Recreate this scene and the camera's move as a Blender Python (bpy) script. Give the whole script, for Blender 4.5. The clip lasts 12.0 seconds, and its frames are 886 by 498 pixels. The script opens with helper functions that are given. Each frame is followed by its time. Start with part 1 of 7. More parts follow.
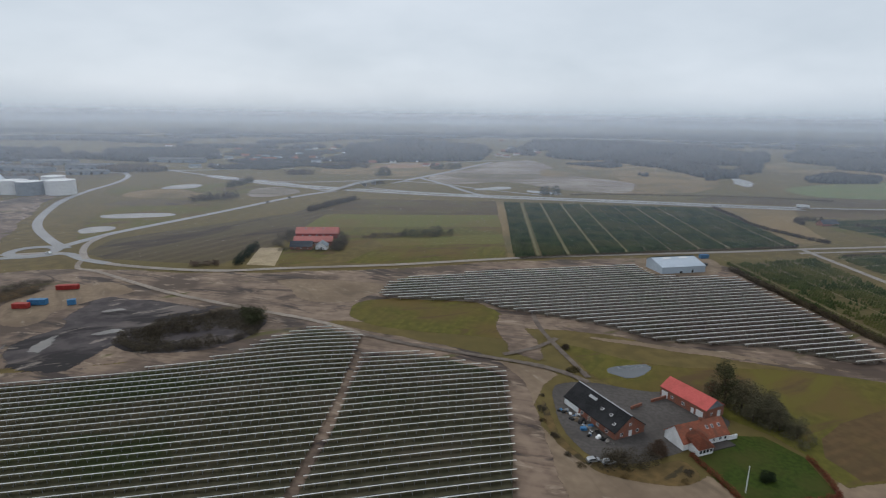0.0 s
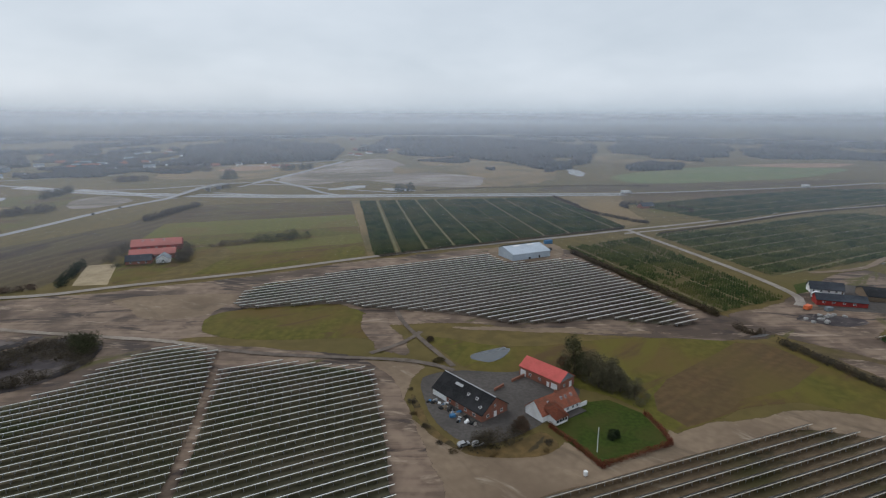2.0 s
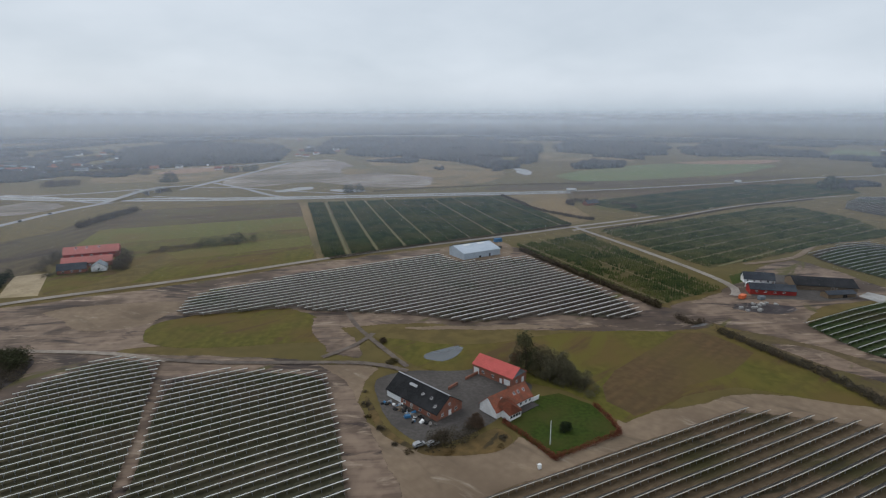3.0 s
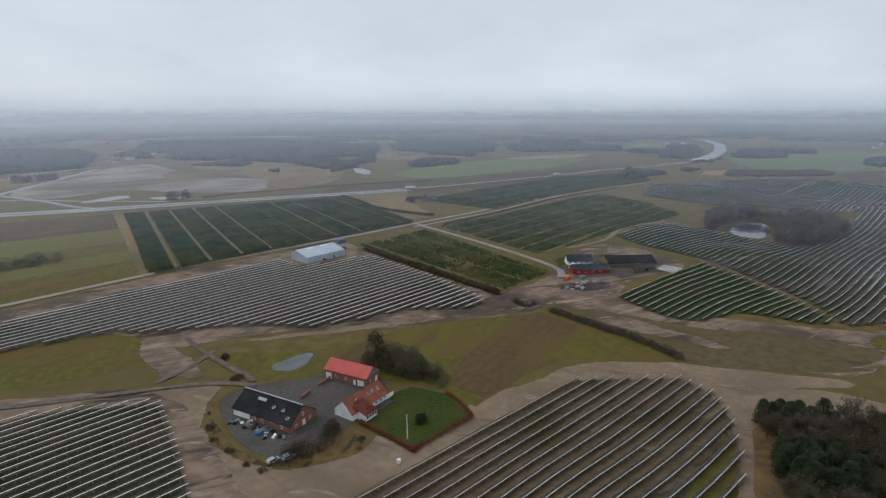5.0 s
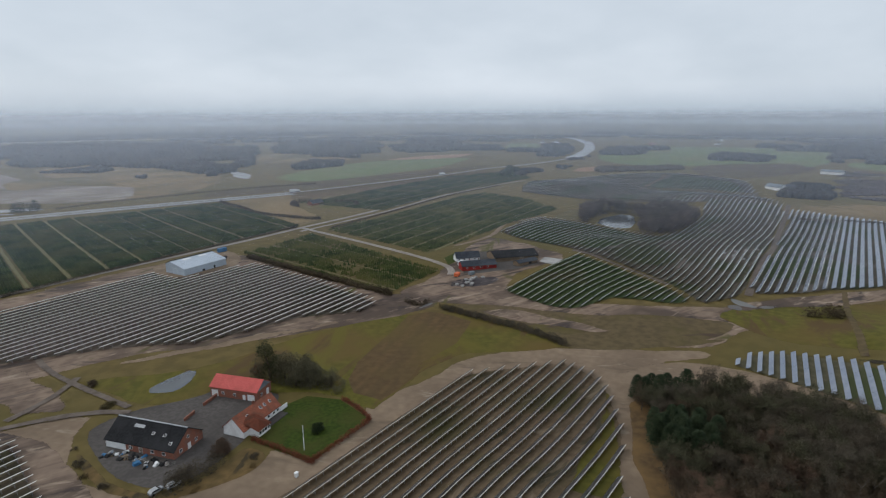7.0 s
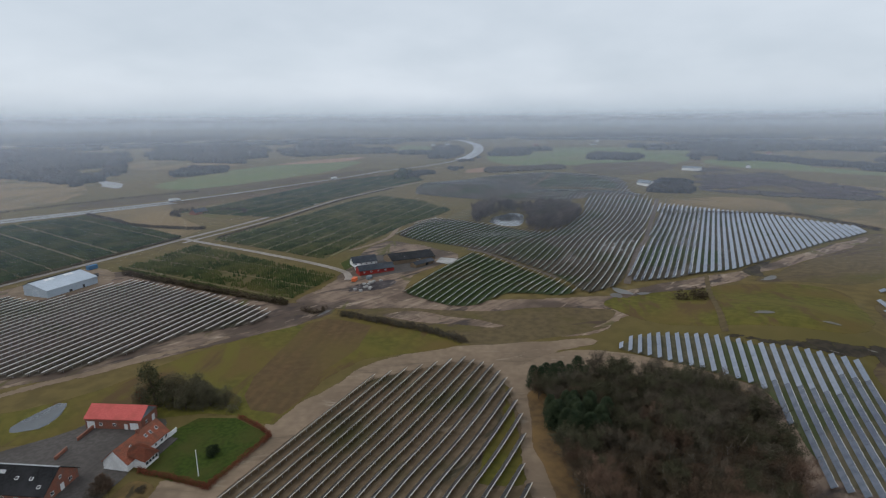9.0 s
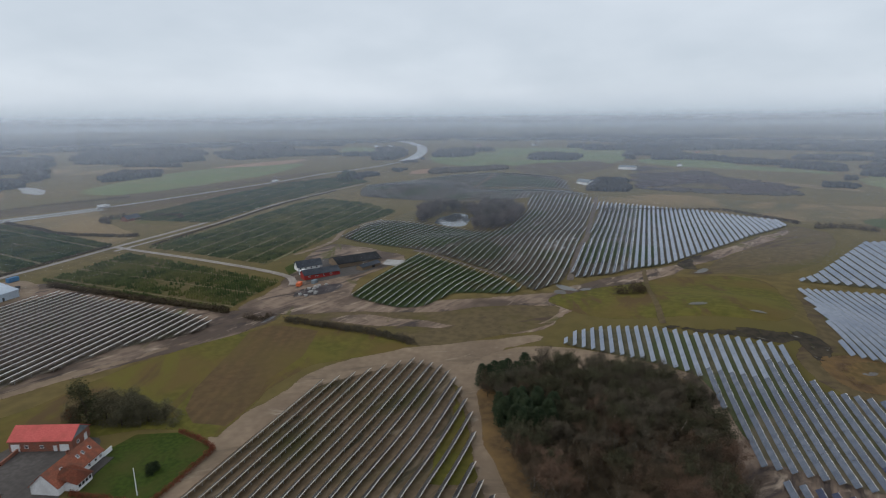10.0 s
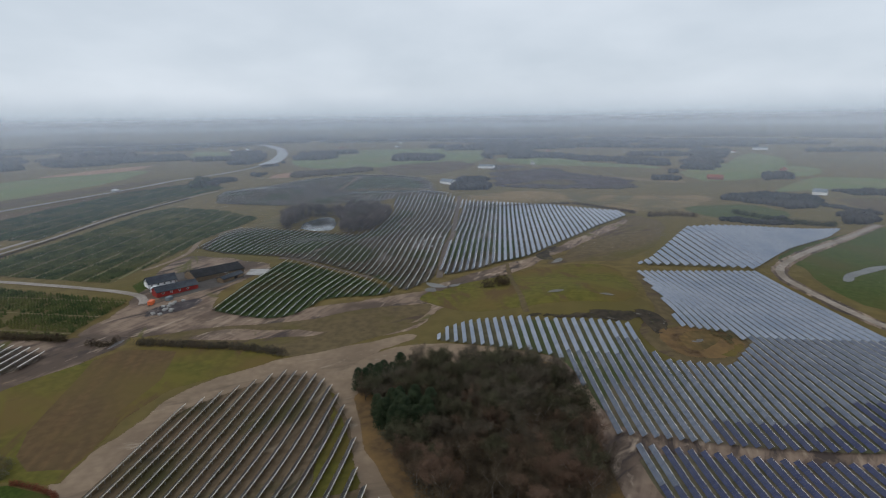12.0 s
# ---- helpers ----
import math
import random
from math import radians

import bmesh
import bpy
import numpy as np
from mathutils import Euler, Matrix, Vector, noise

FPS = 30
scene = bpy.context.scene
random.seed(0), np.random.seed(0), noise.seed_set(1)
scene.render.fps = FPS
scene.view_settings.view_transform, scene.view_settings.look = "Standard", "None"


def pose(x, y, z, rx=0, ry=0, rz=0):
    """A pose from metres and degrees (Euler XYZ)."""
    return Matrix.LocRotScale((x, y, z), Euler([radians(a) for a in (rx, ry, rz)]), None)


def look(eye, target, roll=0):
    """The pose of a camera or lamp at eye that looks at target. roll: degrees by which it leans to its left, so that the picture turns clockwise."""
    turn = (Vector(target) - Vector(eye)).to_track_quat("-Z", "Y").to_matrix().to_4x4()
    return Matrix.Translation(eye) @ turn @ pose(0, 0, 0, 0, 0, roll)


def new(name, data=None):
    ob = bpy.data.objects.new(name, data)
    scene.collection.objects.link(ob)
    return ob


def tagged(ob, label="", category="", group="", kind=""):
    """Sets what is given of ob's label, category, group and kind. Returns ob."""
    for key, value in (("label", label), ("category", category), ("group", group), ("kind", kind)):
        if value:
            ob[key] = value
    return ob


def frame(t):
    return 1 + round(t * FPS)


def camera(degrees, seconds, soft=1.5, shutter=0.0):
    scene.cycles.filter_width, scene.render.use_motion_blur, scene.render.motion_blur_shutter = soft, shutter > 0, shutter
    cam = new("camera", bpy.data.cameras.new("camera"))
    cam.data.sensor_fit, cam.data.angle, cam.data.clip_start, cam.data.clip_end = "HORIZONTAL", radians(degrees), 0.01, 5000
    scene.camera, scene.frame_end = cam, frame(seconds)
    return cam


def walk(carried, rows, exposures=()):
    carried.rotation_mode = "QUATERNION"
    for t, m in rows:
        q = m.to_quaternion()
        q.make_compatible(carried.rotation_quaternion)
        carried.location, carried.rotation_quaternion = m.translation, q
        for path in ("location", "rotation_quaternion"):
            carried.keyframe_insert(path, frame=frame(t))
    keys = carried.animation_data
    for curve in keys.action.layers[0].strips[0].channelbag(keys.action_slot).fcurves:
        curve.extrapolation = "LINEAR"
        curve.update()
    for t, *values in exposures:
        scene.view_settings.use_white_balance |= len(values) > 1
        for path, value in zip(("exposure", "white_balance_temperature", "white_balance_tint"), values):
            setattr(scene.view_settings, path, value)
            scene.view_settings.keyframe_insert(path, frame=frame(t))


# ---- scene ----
from mathutils import geometry

# ---------------------------------------------------------------- camera
EYE = 105.0


def aim(yaw, pitch, roll):
    return pose(0, 0, EYE, 90 + pitch, 0, yaw) @ pose(0, 0, 0, 0, 0, roll)


cam = camera(77.1, 12.0, soft=1.15, shutter=0.3)
PATH = [
    (0.0, aim(0.00, -13.47, 0.82)), (0.5, aim(-4.04, -13.50, 0.74)), (1.0, aim(-8.43, -13.50, 0.50)),
    (1.5, aim(-11.90, -13.50, 0.33)), (2.0, aim(-14.83, -13.51, 0.22)), (2.5, aim(-17.57, -13.49, 0.11)),
    (2.7, aim(-18.50, -13.49, 0.10)), (4.3, aim(-29.60, -13.50, -0.05)), (4.5, aim(-31.54, -13.50, -0.07)),
    (5.0, aim(-36.41, -13.54, -0.12)), (5.5, aim(-39.22, -13.56, -0.13)), (6.0, aim(-42.34, -13.55, -0.14)),
    (6.5, aim(-45.05, -13.50, -0.18)), (7.0, aim(-48.03, -13.48, -0.24)), (7.2, aim(-49.15, -13.45, -0.27)),
    (8.8, aim(-57.90, -13.27, -0.43)), (9.0, aim(-58.95, -13.25, -0.45)), (9.5, aim(-61.41, -13.21, -0.49)),
    (10.0, aim(-64.63, -13.17, -0.56)), (10.5, aim(-67.69, -13.16, -0.59)), (11.0, aim(-70.65, -13.14, -0.62)),
    (11.5, aim(-74.11, -13.13, -0.70)), (12.0, aim(-78.41, -13.15, -0.78)),
]
walk(cam, PATH)

# ---------------------------------------------------------------- sky and light
SUN_UP, SUN_SIDE = radians(36), radians(-20)
world = bpy.data.worlds.new("overcast_sky")
scene.world = world
world.use_nodes = True
wn, wl = world.node_tree.nodes, world.node_tree.links
wn.clear()


def wnode(kind, **values):
    n = wn.new(kind)
    for key, value in values.items():
        n.inputs[key].default_value = value
    return n


w_coord = wn.new("ShaderNodeTexCoord")
w_sep = wn.new("ShaderNodeSeparateXYZ")
wl.new(w_coord.outputs["Generated"], w_sep.inputs[0])


def wmath(op, a, b):
    n = wn.new("ShaderNodeMath")
    n.operation = op
    for i, v in enumerate((a, b)):
        if isinstance(v, (int, float)):
            n.inputs[i].default_value = v
        else:
            wl.new(v, n.inputs[i])
    return n.outputs[0]


up = wmath("ADD", wmath("MAXIMUM", w_sep.outputs[2], 0.0), 0.30)
w_flat = wn.new("ShaderNodeCombineXYZ")
wl.new(wmath("DIVIDE", w_sep.outputs[0], up), w_flat.inputs[0])
wl.new(wmath("DIVIDE", w_sep.outputs[1], up), w_flat.inputs[1])
w_noise = wnode("ShaderNodeTexNoise", Scale=0.9, Detail=3.0, Roughness=0.45)
w_noise2 = wnode("ShaderNodeTexNoise", Scale=2.6, Detail=4.0, Roughness=0.55)
wl.new(w_flat.outputs[0], w_noise.inputs["Vector"])
wl.new(w_flat.outputs[0], w_noise2.inputs["Vector"])
cloud = wmath("ADD", wmath("MULTIPLY", w_noise.outputs["Fac"], 0.72), wmath("MULTIPLY", w_noise2.outputs["Fac"], 0.28))
w_ramp = wn.new("ShaderNodeValToRGB")
w_ramp.color_ramp.elements[0].position, w_ramp.color_ramp.elements[1].position = 0.34, 0.64
w_ramp.color_ramp.elements[0].color = (0.60, 0.68, 0.77, 1)
w_ramp.color_ramp.elements[1].color = (0.75, 0.825, 0.915, 1)
wl.new(cloud, w_ramp.inputs[0])
w_low = wn.new("ShaderNodeMapRange")
w_low.interpolation_type = "SMOOTHSTEP"
w_low.inputs["From Min"].default_value, w_low.inputs["From Max"].default_value = -0.01, 0.05
wl.new(w_sep.outputs[2], w_low.inputs["Value"])
w_mix = wn.new("ShaderNodeMix")
w_mix.data_type = "RGBA"
w_mix.inputs["A"].default_value = (0.51, 0.605, 0.71, 1)
wl.new(w_low.outputs[0], w_mix.inputs["Factor"])
wl.new(w_ramp.outputs[0], w_mix.inputs["B"])
w_cloud = wnode("ShaderNodeBackground", Strength=0.97)
wl.new(w_mix.outputs["Result"], w_cloud.inputs["Color"])
w_sky = wn.new("ShaderNodeTexSky")
w_sky.sky_type, w_sky.sun_disc = "NISHITA", False
w_sky.sun_elevation, w_sky.sun_rotation = SUN_UP, SUN_SIDE
w_clear = wnode("ShaderNodeBackground", Strength=0.06)
wl.new(w_sky.outputs[0], w_clear.inputs["Color"])
w_join = wn.new("ShaderNodeMixShader")
w_join.inputs[0].default_value = 0.93
wl.new(w_clear.outputs[0], w_join.inputs[1])
wl.new(w_cloud.outputs[0], w_join.inputs[2])
wl.new(w_join.outputs[0], wn.new("ShaderNodeOutputWorld").inputs[0])

sun = bpy.data.lights.new("sun", "SUN")
sun.energy, sun.angle, sun.color = 1.25, radians(60), (1.0, 0.97, 0.93)
sun_ob = new("sun", sun)
sun_ob.matrix_world = look((0, 0, 0), (-math.sin(SUN_SIDE) * math.cos(SUN_UP), -math.cos(SUN_SIDE) * math.cos(SUN_UP), -math.sin(SUN_UP)))

# ---------------------------------------------------------------- lie of the land
HILLS = (
    (390, 140, 70, 45, -5.6), (495, 215, 60, 50, -4.5), (470, 100, 55, 40, 4.0), (695, 185, 60, 110, 12.9), (890, 310, 75, 120, 13.8), (740, 400, 60, 70, 7.4),
    (325, 190, 60, 40, 2.3), (430, 202, 45, 30, 4.0), (440, 290, 60, 40, 4.0), (300, 115, 40, 40, 2.3), (590, 240, 60, 70, -2.8),
    (-66, 238, 40, 46, 2.0), (-190, 170, 60, 40, -1.2), (-6, 170, 40, 60, 0.8),
    (540, -120, 120, 80, 12), (107, 68, 29, 29, 4.0), (300, -20, 55, 50, 12), (165, -90, 55, 60, -6), (20, 2150, 420, 180, 18), (650, 1950, 350, 180, 14),
)


def height(x, y):
    z = 0.0
    for cx, cy, sx, sy, a in HILLS:
        z += a * math.exp(-(((x - cx) / sx) ** 2) - ((y - cy) / sy) ** 2)
    r = math.hypot(x, y)
    if r > 800:
        s = min(max((r - 1500) / 3300, 0), 1)
        q = min((r - 800) / 800, 1)
        z += 34 * s * s * (3 - 2 * s) + 4 * q * math.sin(x / 310 + 1) * math.sin(y / 270) + 2 * q * math.sin(x / 130 + y / 170)
    return z


def bend(x, y):
    """How strongly the land curves, so that covers on humps lie a little higher."""
    k = max(0.0, math.hypot(x, y) - 600) * 0.000012
    for cx, cy, sx, sy, a in HILLS:
        k += abs(a) / min(sx, sy) ** 2 * math.exp(-0.5 * (((x - cx) / sx) ** 2 + ((y - cy) / sy) ** 2))
    return k


# ---------------------------------------------------------------- materials
def surface(name, a, b, c=None, fine=1.0, broad=0.05, rough=0.9, bump=0.3, lines=None, metal=0.0, spec=0.12, edge=(0.4, 0.6), depth=0.1, line_tone=None, share=(0.45, 0.68), flecks=(), even=False):
    """Two colours mixed by fine grain, a third by broad stains; lines: (angle, metres between, strength) for furrows and mowing tracks; flecks: (colour, scale, from, to, stretch angle) for streaky blotches."""
    m = bpy.data.materials.new(name)
    m.use_nodes = True
    nt, ln = m.node_tree.nodes, m.node_tree.links
    p = nt["Principled BSDF"]
    p.inputs["Roughness"].default_value, p.inputs["Metallic"].default_value = rough, metal
    p.inputs["Specular IOR Level"].default_value = spec
    co = nt.new("ShaderNodeTexCoord")

    def grain(scale, detail=6.0):
        n = nt.new("ShaderNodeTexNoise")
        n.inputs["Scale"].default_value, n.inputs["Detail"].default_value = scale, detail
        ln.new(co.outputs["Object"], n.inputs["Vector"])
        return n.outputs["Fac"]

    def span(value, lo, hi):
        n = nt.new("ShaderNodeMapRange")
        n.inputs["From Min"].default_value, n.inputs["From Max"].default_value = lo, hi
        ln.new(value, n.inputs["Value"])
        return n.outputs[0]

    def mix(f, x, y):
        n = nt.new("ShaderNodeMix")
        n.data_type = "RGBA"
        ln.new(f, n.inputs["Factor"])
        for key, v in (("A", x), ("B", y)):
            if isinstance(v, tuple):
                n.inputs[key].default_value = (*v, 1)
            else:
                ln.new(v, n.inputs[key])
        return n.outputs["Result"]

    g = grain(fine)
    col = mix(span(g, *edge), a, b)
    if lines:
        mp = nt.new("ShaderNodeMapping")
        mp.inputs["Rotation"].default_value = (0, 0, -radians(lines[0]))
        mp.vector_type = "POINT"
        ln.new(co.outputs["Object"], mp.inputs["Vector"])
        sc = nt.new("ShaderNodeVectorMath")
        sc.operation = "MULTIPLY"
        sc.inputs[1].default_value = (0.012, 1.0 / lines[1], 0.0)
        ln.new(mp.outputs[0], sc.inputs[0])
        n = nt.new("ShaderNodeTexNoise")
        n.inputs["Scale"].default_value, n.inputs["Detail"].default_value = 1.0, 2.0
        ln.new(sc.outputs[0], n.inputs["Vector"])
        f = nt.new("ShaderNodeMath")
        f.operation = "MULTIPLY"
        if even:
            wave = nt.new("ShaderNodeTexWave")
            wave.bands_direction = "Y"
            for key, val in (("Scale", 0.31416), ("Distortion", 1.2), ("Detail", 2.0), ("Detail Scale", 0.6)):
                wave.inputs[key].default_value = val
            ln.new(sc.outputs[0], wave.inputs["Vector"])
            ln.new(span(wave.outputs["Fac"], 0.45, 0.9), f.inputs[0])
        else:
            ln.new(span(n.outputs["Fac"], 0.4, 0.62), f.inputs[0])
        f.inputs[1].default_value = lines[2]
        col = mix(f.outputs[0], col, line_tone or c or b)
    if c:
        col = mix(span(grain(broad, 7.0), *share), col, c)
    for tone, size, lo, hi, turn in flecks:
        mp = nt.new("ShaderNodeMapping")
        mp.inputs["Rotation"].default_value = (0, 0, -radians(turn))
        sc = nt.new("ShaderNodeVectorMath")
        sc.operation = "MULTIPLY"
        sc.inputs[1].default_value = (0.35, 1.0, 1.0)
        n = nt.new("ShaderNodeTexNoise")
        n.inputs["Scale"].default_value, n.inputs["Detail"].default_value = size, 8.0
        n.inputs["Roughness"].default_value, n.inputs["Distortion"].default_value = 0.62, 0.8
        ln.new(co.outputs["Object"], mp.inputs["Vector"])
        ln.new(mp.outputs[0], sc.inputs[0])
        ln.new(sc.outputs[0], n.inputs["Vector"])
        col = mix(span(n.outputs["Fac"], lo, hi), col, tone)
    ln.new(col, p.inputs["Base Color"])
    if bump:
        bp = nt.new("ShaderNodeBump")
        bp.inputs["Strength"].default_value, bp.inputs["Distance"].default_value = bump, depth
        ln.new(g, bp.inputs["Height"])
        ln.new(bp.outputs[0], p.inputs["Normal"])
    return m


M = {
    "pasture": surface("rough_pasture", (0.096, 0.071, 0.026), (0.130, 0.095, 0.034), (0.094, 0.076, 0.024), 0.12, 0.006),
    "mud": surface("churned_mud", (0.130, 0.090, 0.066), (0.205, 0.146, 0.107), (0.080, 0.057, 0.044), 0.16, 0.025, rough=0.8, share=(0.46, 0.6), edge=(0.42, 0.6), lines=(-14, 2.2, 0.5), line_tone=(0.255, 0.186, 0.136), flecks=(((0.052, 0.039, 0.034), 0.06, 0.53, 0.61, -20), ((0.300, 0.230, 0.172), 0.12, 0.57, 0.67, -16), ((0.082, 0.074, 0.024), 0.045, 0.60, 0.66, 30))),
    "sand": surface("sandy_soil", (0.185, 0.134, 0.092), (0.232, 0.170, 0.117), (0.145, 0.104, 0.071), 0.3, 0.025, edge=(0.35, 0.65), lines=(-62, 2.0, 0.12), line_tone=(0.150, 0.108, 0.075), flecks=(((0.128, 0.095, 0.066), 0.06, 0.54, 0.68, -60), ((0.290, 0.236, 0.180), 0.16, 0.60, 0.72, -50))),
    "darkmud": surface("wet_dark_mud", (0.042, 0.035, 0.037), (0.072, 0.060, 0.060), (0.118, 0.096, 0.086), 0.12, 0.03, rough=0.8, spec=0.12, share=(0.52, 0.66), flecks=(((0.020, 0.017, 0.018), 0.05, 0.51, 0.56, 25), ((0.190, 0.160, 0.138), 0.12, 0.60, 0.65, 30))),
    "olive": surface("olive_grass", (0.080, 0.073, 0.014), (0.112, 0.099, 0.019), (0.108, 0.074, 0.023), 0.25, 0.022, lines=(75, 4.0, 0.4), line_tone=(0.062, 0.058, 0.014), share=(0.46, 0.64), flecks=(((0.088, 0.056, 0.024), 0.05, 0.55, 0.61, 20), ((0.108, 0.090, 0.019), 0.03, 0.55, 0.64, 60))),
    "green": surface("winter_green_crop", (0.090, 0.090, 0.019), (0.119, 0.119, 0.025), (0.119, 0.090, 0.026), 0.3, 0.015, lines=(86, 4.0, 0.25)),
    "lightgreen": surface("bright_green_crop", (0.100, 0.128, 0.044), (0.128, 0.156, 0.054), (0.140, 0.136, 0.058), 0.2, 0.01),
    "lawn": surface("garden_lawn", (0.024, 0.040, 0.005), (0.038, 0.057, 0.007), (0.050, 0.052, 0.011), 0.7, 0.08),
    "cropgreen": surface("green_winter_corn", (0.040, 0.058, 0.012), (0.056, 0.076, 0.017), (0.064, 0.064, 0.018), 0.3, 0.02, lines=(40, 5.0, 0.2), line_tone=(0.06, 0.062, 0.02)),
    "furrow": surface("ploughed_field", (0.058, 0.042, 0.024), (0.078, 0.056, 0.030), (0.080, 0.064, 0.028), 0.3, 0.012, lines=(63, 14.0, 0.5), line_tone=(0.104, 0.082, 0.040), even=True, flecks=(((0.044, 0.032, 0.022), 0.03, 0.53, 0.62, 63),)),
    "strip": surface("brown_stubble", (0.074, 0.050, 0.027), (0.100, 0.068, 0.034), (0.088, 0.071, 0.027), 0.35, 0.02, lines=(4, 9.0, 0.8), line_tone=(0.052, 0.038, 0.019)),
    "slope": surface("brown_grass_slope", (0.088, 0.055, 0.026), (0.112, 0.070, 0.032), (0.100, 0.072, 0.024), 0.3, 0.02, lines=(24, 4.5, 0.5), line_tone=(0.072, 0.050, 0.024)),
    "tan": surface("dry_tan_grass", (0.165, 0.113, 0.052), (0.210, 0.146, 0.068), (0.122, 0.093, 0.044), 0.2, 0.012, flecks=(((0.098, 0.082, 0.038), 0.01, 0.52, 0.62, 0),)),
    "redbrown": surface("bare_reddish_field", (0.225, 0.128, 0.074), (0.284, 0.171, 0.102), None, 0.1, 0.01),
    "gravel": surface("pale_gravel", (0.230, 0.195, 0.165), (0.310, 0.265, 0.225), (0.185, 0.152, 0.125), 0.12, 0.012, share=(0.42, 0.6), flecks=(((0.120, 0.098, 0.066), 0.008, 0.52, 0.62, 0), ((0.40, 0.34, 0.28), 0.05, 0.6, 0.7, 0))),
    "solargrass": surface("grass_between_panels", (0.080, 0.073, 0.043), (0.118, 0.104, 0.064), (0.158, 0.124, 0.086), 0.25, 0.03, share=(0.50, 0.70), flecks=(((0.064, 0.074, 0.032), 0.02, 0.54, 0.62, 0), ((0.054, 0.050, 0.054), 0.016, 0.60, 0.66, 40))),
    "solargreen": surface("green_between_panels", (0.036, 0.053, 0.019), (0.060, 0.077, 0.028), (0.080, 0.064, 0.034), 0.25, 0.03, share=(0.52, 0.72)),
    "solarsoil": surface("soil_between_panels", (0.104, 0.072, 0.044), (0.142, 0.100, 0.062), (0.066, 0.058, 0.024), 0.35, 0.028, share=(0.48, 0.66), flecks=(((0.205, 0.156, 0.106), 0.10, 0.58, 0.68, 7), ((0.060, 0.050, 0.030), 0.12, 0.58, 0.66, 7))),
    "solardull": surface("trampled_soil_between_panels", (0.066, 0.056, 0.040), (0.100, 0.082, 0.060), (0.052, 0.058, 0.026), 0.2, 0.02, share=(0.50, 0.60), flecks=(((0.150, 0.128, 0.106), 0.05, 0.58, 0.66, 0),)),
    "solarbrown": surface("bare_soil_between_panels", (0.120, 0.096, 0.078), (0.160, 0.128, 0.104), (0.086, 0.082, 0.052), 0.2, 0.02, share=(0.52, 0.66)),
    "plantfloor": surface("plantation_floor", (0.062, 0.056, 0.020), (0.092, 0.076, 0.028), (0.108, 0.080, 0.036), 0.3, 0.02),
    "plantpath": surface("grass_path", (0.120, 0.112, 0.052), (0.160, 0.146, 0.070), None, 0.5, 0.05),
    "plantpath2": surface("brown_grass_path", (0.124, 0.100, 0.054), (0.160, 0.130, 0.072), None, 0.5, 0.05),
    "yard": surface("gravel_yard", (0.070, 0.062, 0.057), (0.092, 0.082, 0.075), (0.056, 0.049, 0.045), 0.7, 0.06, rough=0.9, bump=0.05, spec=0.15),
    "asphalt": surface("wet_asphalt", (0.135, 0.134, 0.136), (0.168, 0.166, 0.168), (0.190, 0.188, 0.188), 0.8, 0.03, rough=0.55, spec=0.3, bump=0.05),
    "wetroad": surface("wet_shining_road", (0.15, 0.15, 0.155), (0.19, 0.19, 0.195), None, 0.05, rough=0.28, spec=0.7, bump=0),
    "lane": surface("worn_country_road", (0.235, 0.205, 0.178), (0.295, 0.258, 0.225), (0.190, 0.160, 0.135), 0.5, 0.06, rough=0.85),
    "paleSand": surface("raked_pale_sand", (0.30, 0.235, 0.150), (0.37, 0.295, 0.190), (0.26, 0.20, 0.125), 0.6, 0.08),
    "track": surface("rutted_dirt_track", (0.225, 0.188, 0.155), (0.290, 0.245, 0.202), (0.175, 0.142, 0.112), 0.5, 0.06, rough=0.9),
    "trodden": surface("trodden_dark_dirt", (0.098, 0.078, 0.064), (0.132, 0.106, 0.088), (0.160, 0.128, 0.104), 0.4, 0.08, rough=0.9, share=(0.5, 0.7)),
    "paint": surface("road_paint", (0.62, 0.62, 0.6), (0.7, 0.7, 0.68), None, 2.0, rough=0.6, bump=0),
    "water": surface("still_water", (0.045, 0.05, 0.052), (0.06, 0.065, 0.068), None, 0.05, rough=0.08, spec=0.6, bump=0.02),
    "paleWater": surface("silty_water", (0.085, 0.083, 0.080), (0.112, 0.110, 0.106), (0.13, 0.125, 0.115), 0.05, 0.06, rough=0.45, spec=0.3, bump=0.02),
    "siltpool": surface("shallow_silty_pool", (0.085, 0.080, 0.076), (0.125, 0.118, 0.112), (0.075, 0.064, 0.056), 0.12, 0.06, rough=0.5, spec=0.3, bump=0.02, share=(0.45, 0.62), flecks=(((0.060, 0.050, 0.048), 0.12, 0.54, 0.62, 30),)),
    "liner": surface("pale_pond_liner", (0.26, 0.26, 0.255), (0.32, 0.32, 0.315), (0.2, 0.2, 0.19), 0.05, rough=0.5, bump=0.05),
    "wetland": surface("wet_rushes", (0.026, 0.022, 0.017), (0.046, 0.036, 0.025), (0.070, 0.054, 0.034), 0.3, 0.09, rough=0.8, spec=0.1, share=(0.5, 0.66), flecks=(((0.28, 0.26, 0.24), 0.25, 0.63, 0.68, 80), ((0.060, 0.056, 0.018), 0.12, 0.54, 0.62, 10))),
    "heath": surface("brown_bog_grass", (0.098, 0.064, 0.026), (0.140, 0.090, 0.036), (0.062, 0.050, 0.022), 0.3, 0.06, flecks=(((0.165, 0.102, 0.040), 0.2, 0.60, 0.70, 0), ((0.046, 0.036, 0.020), 0.14, 0.56, 0.64, 40))),
    "brick": surface("red_brick", (0.22, 0.085, 0.055), (0.30, 0.125, 0.085), (0.20, 0.11, 0.085), 6.0, 0.6),
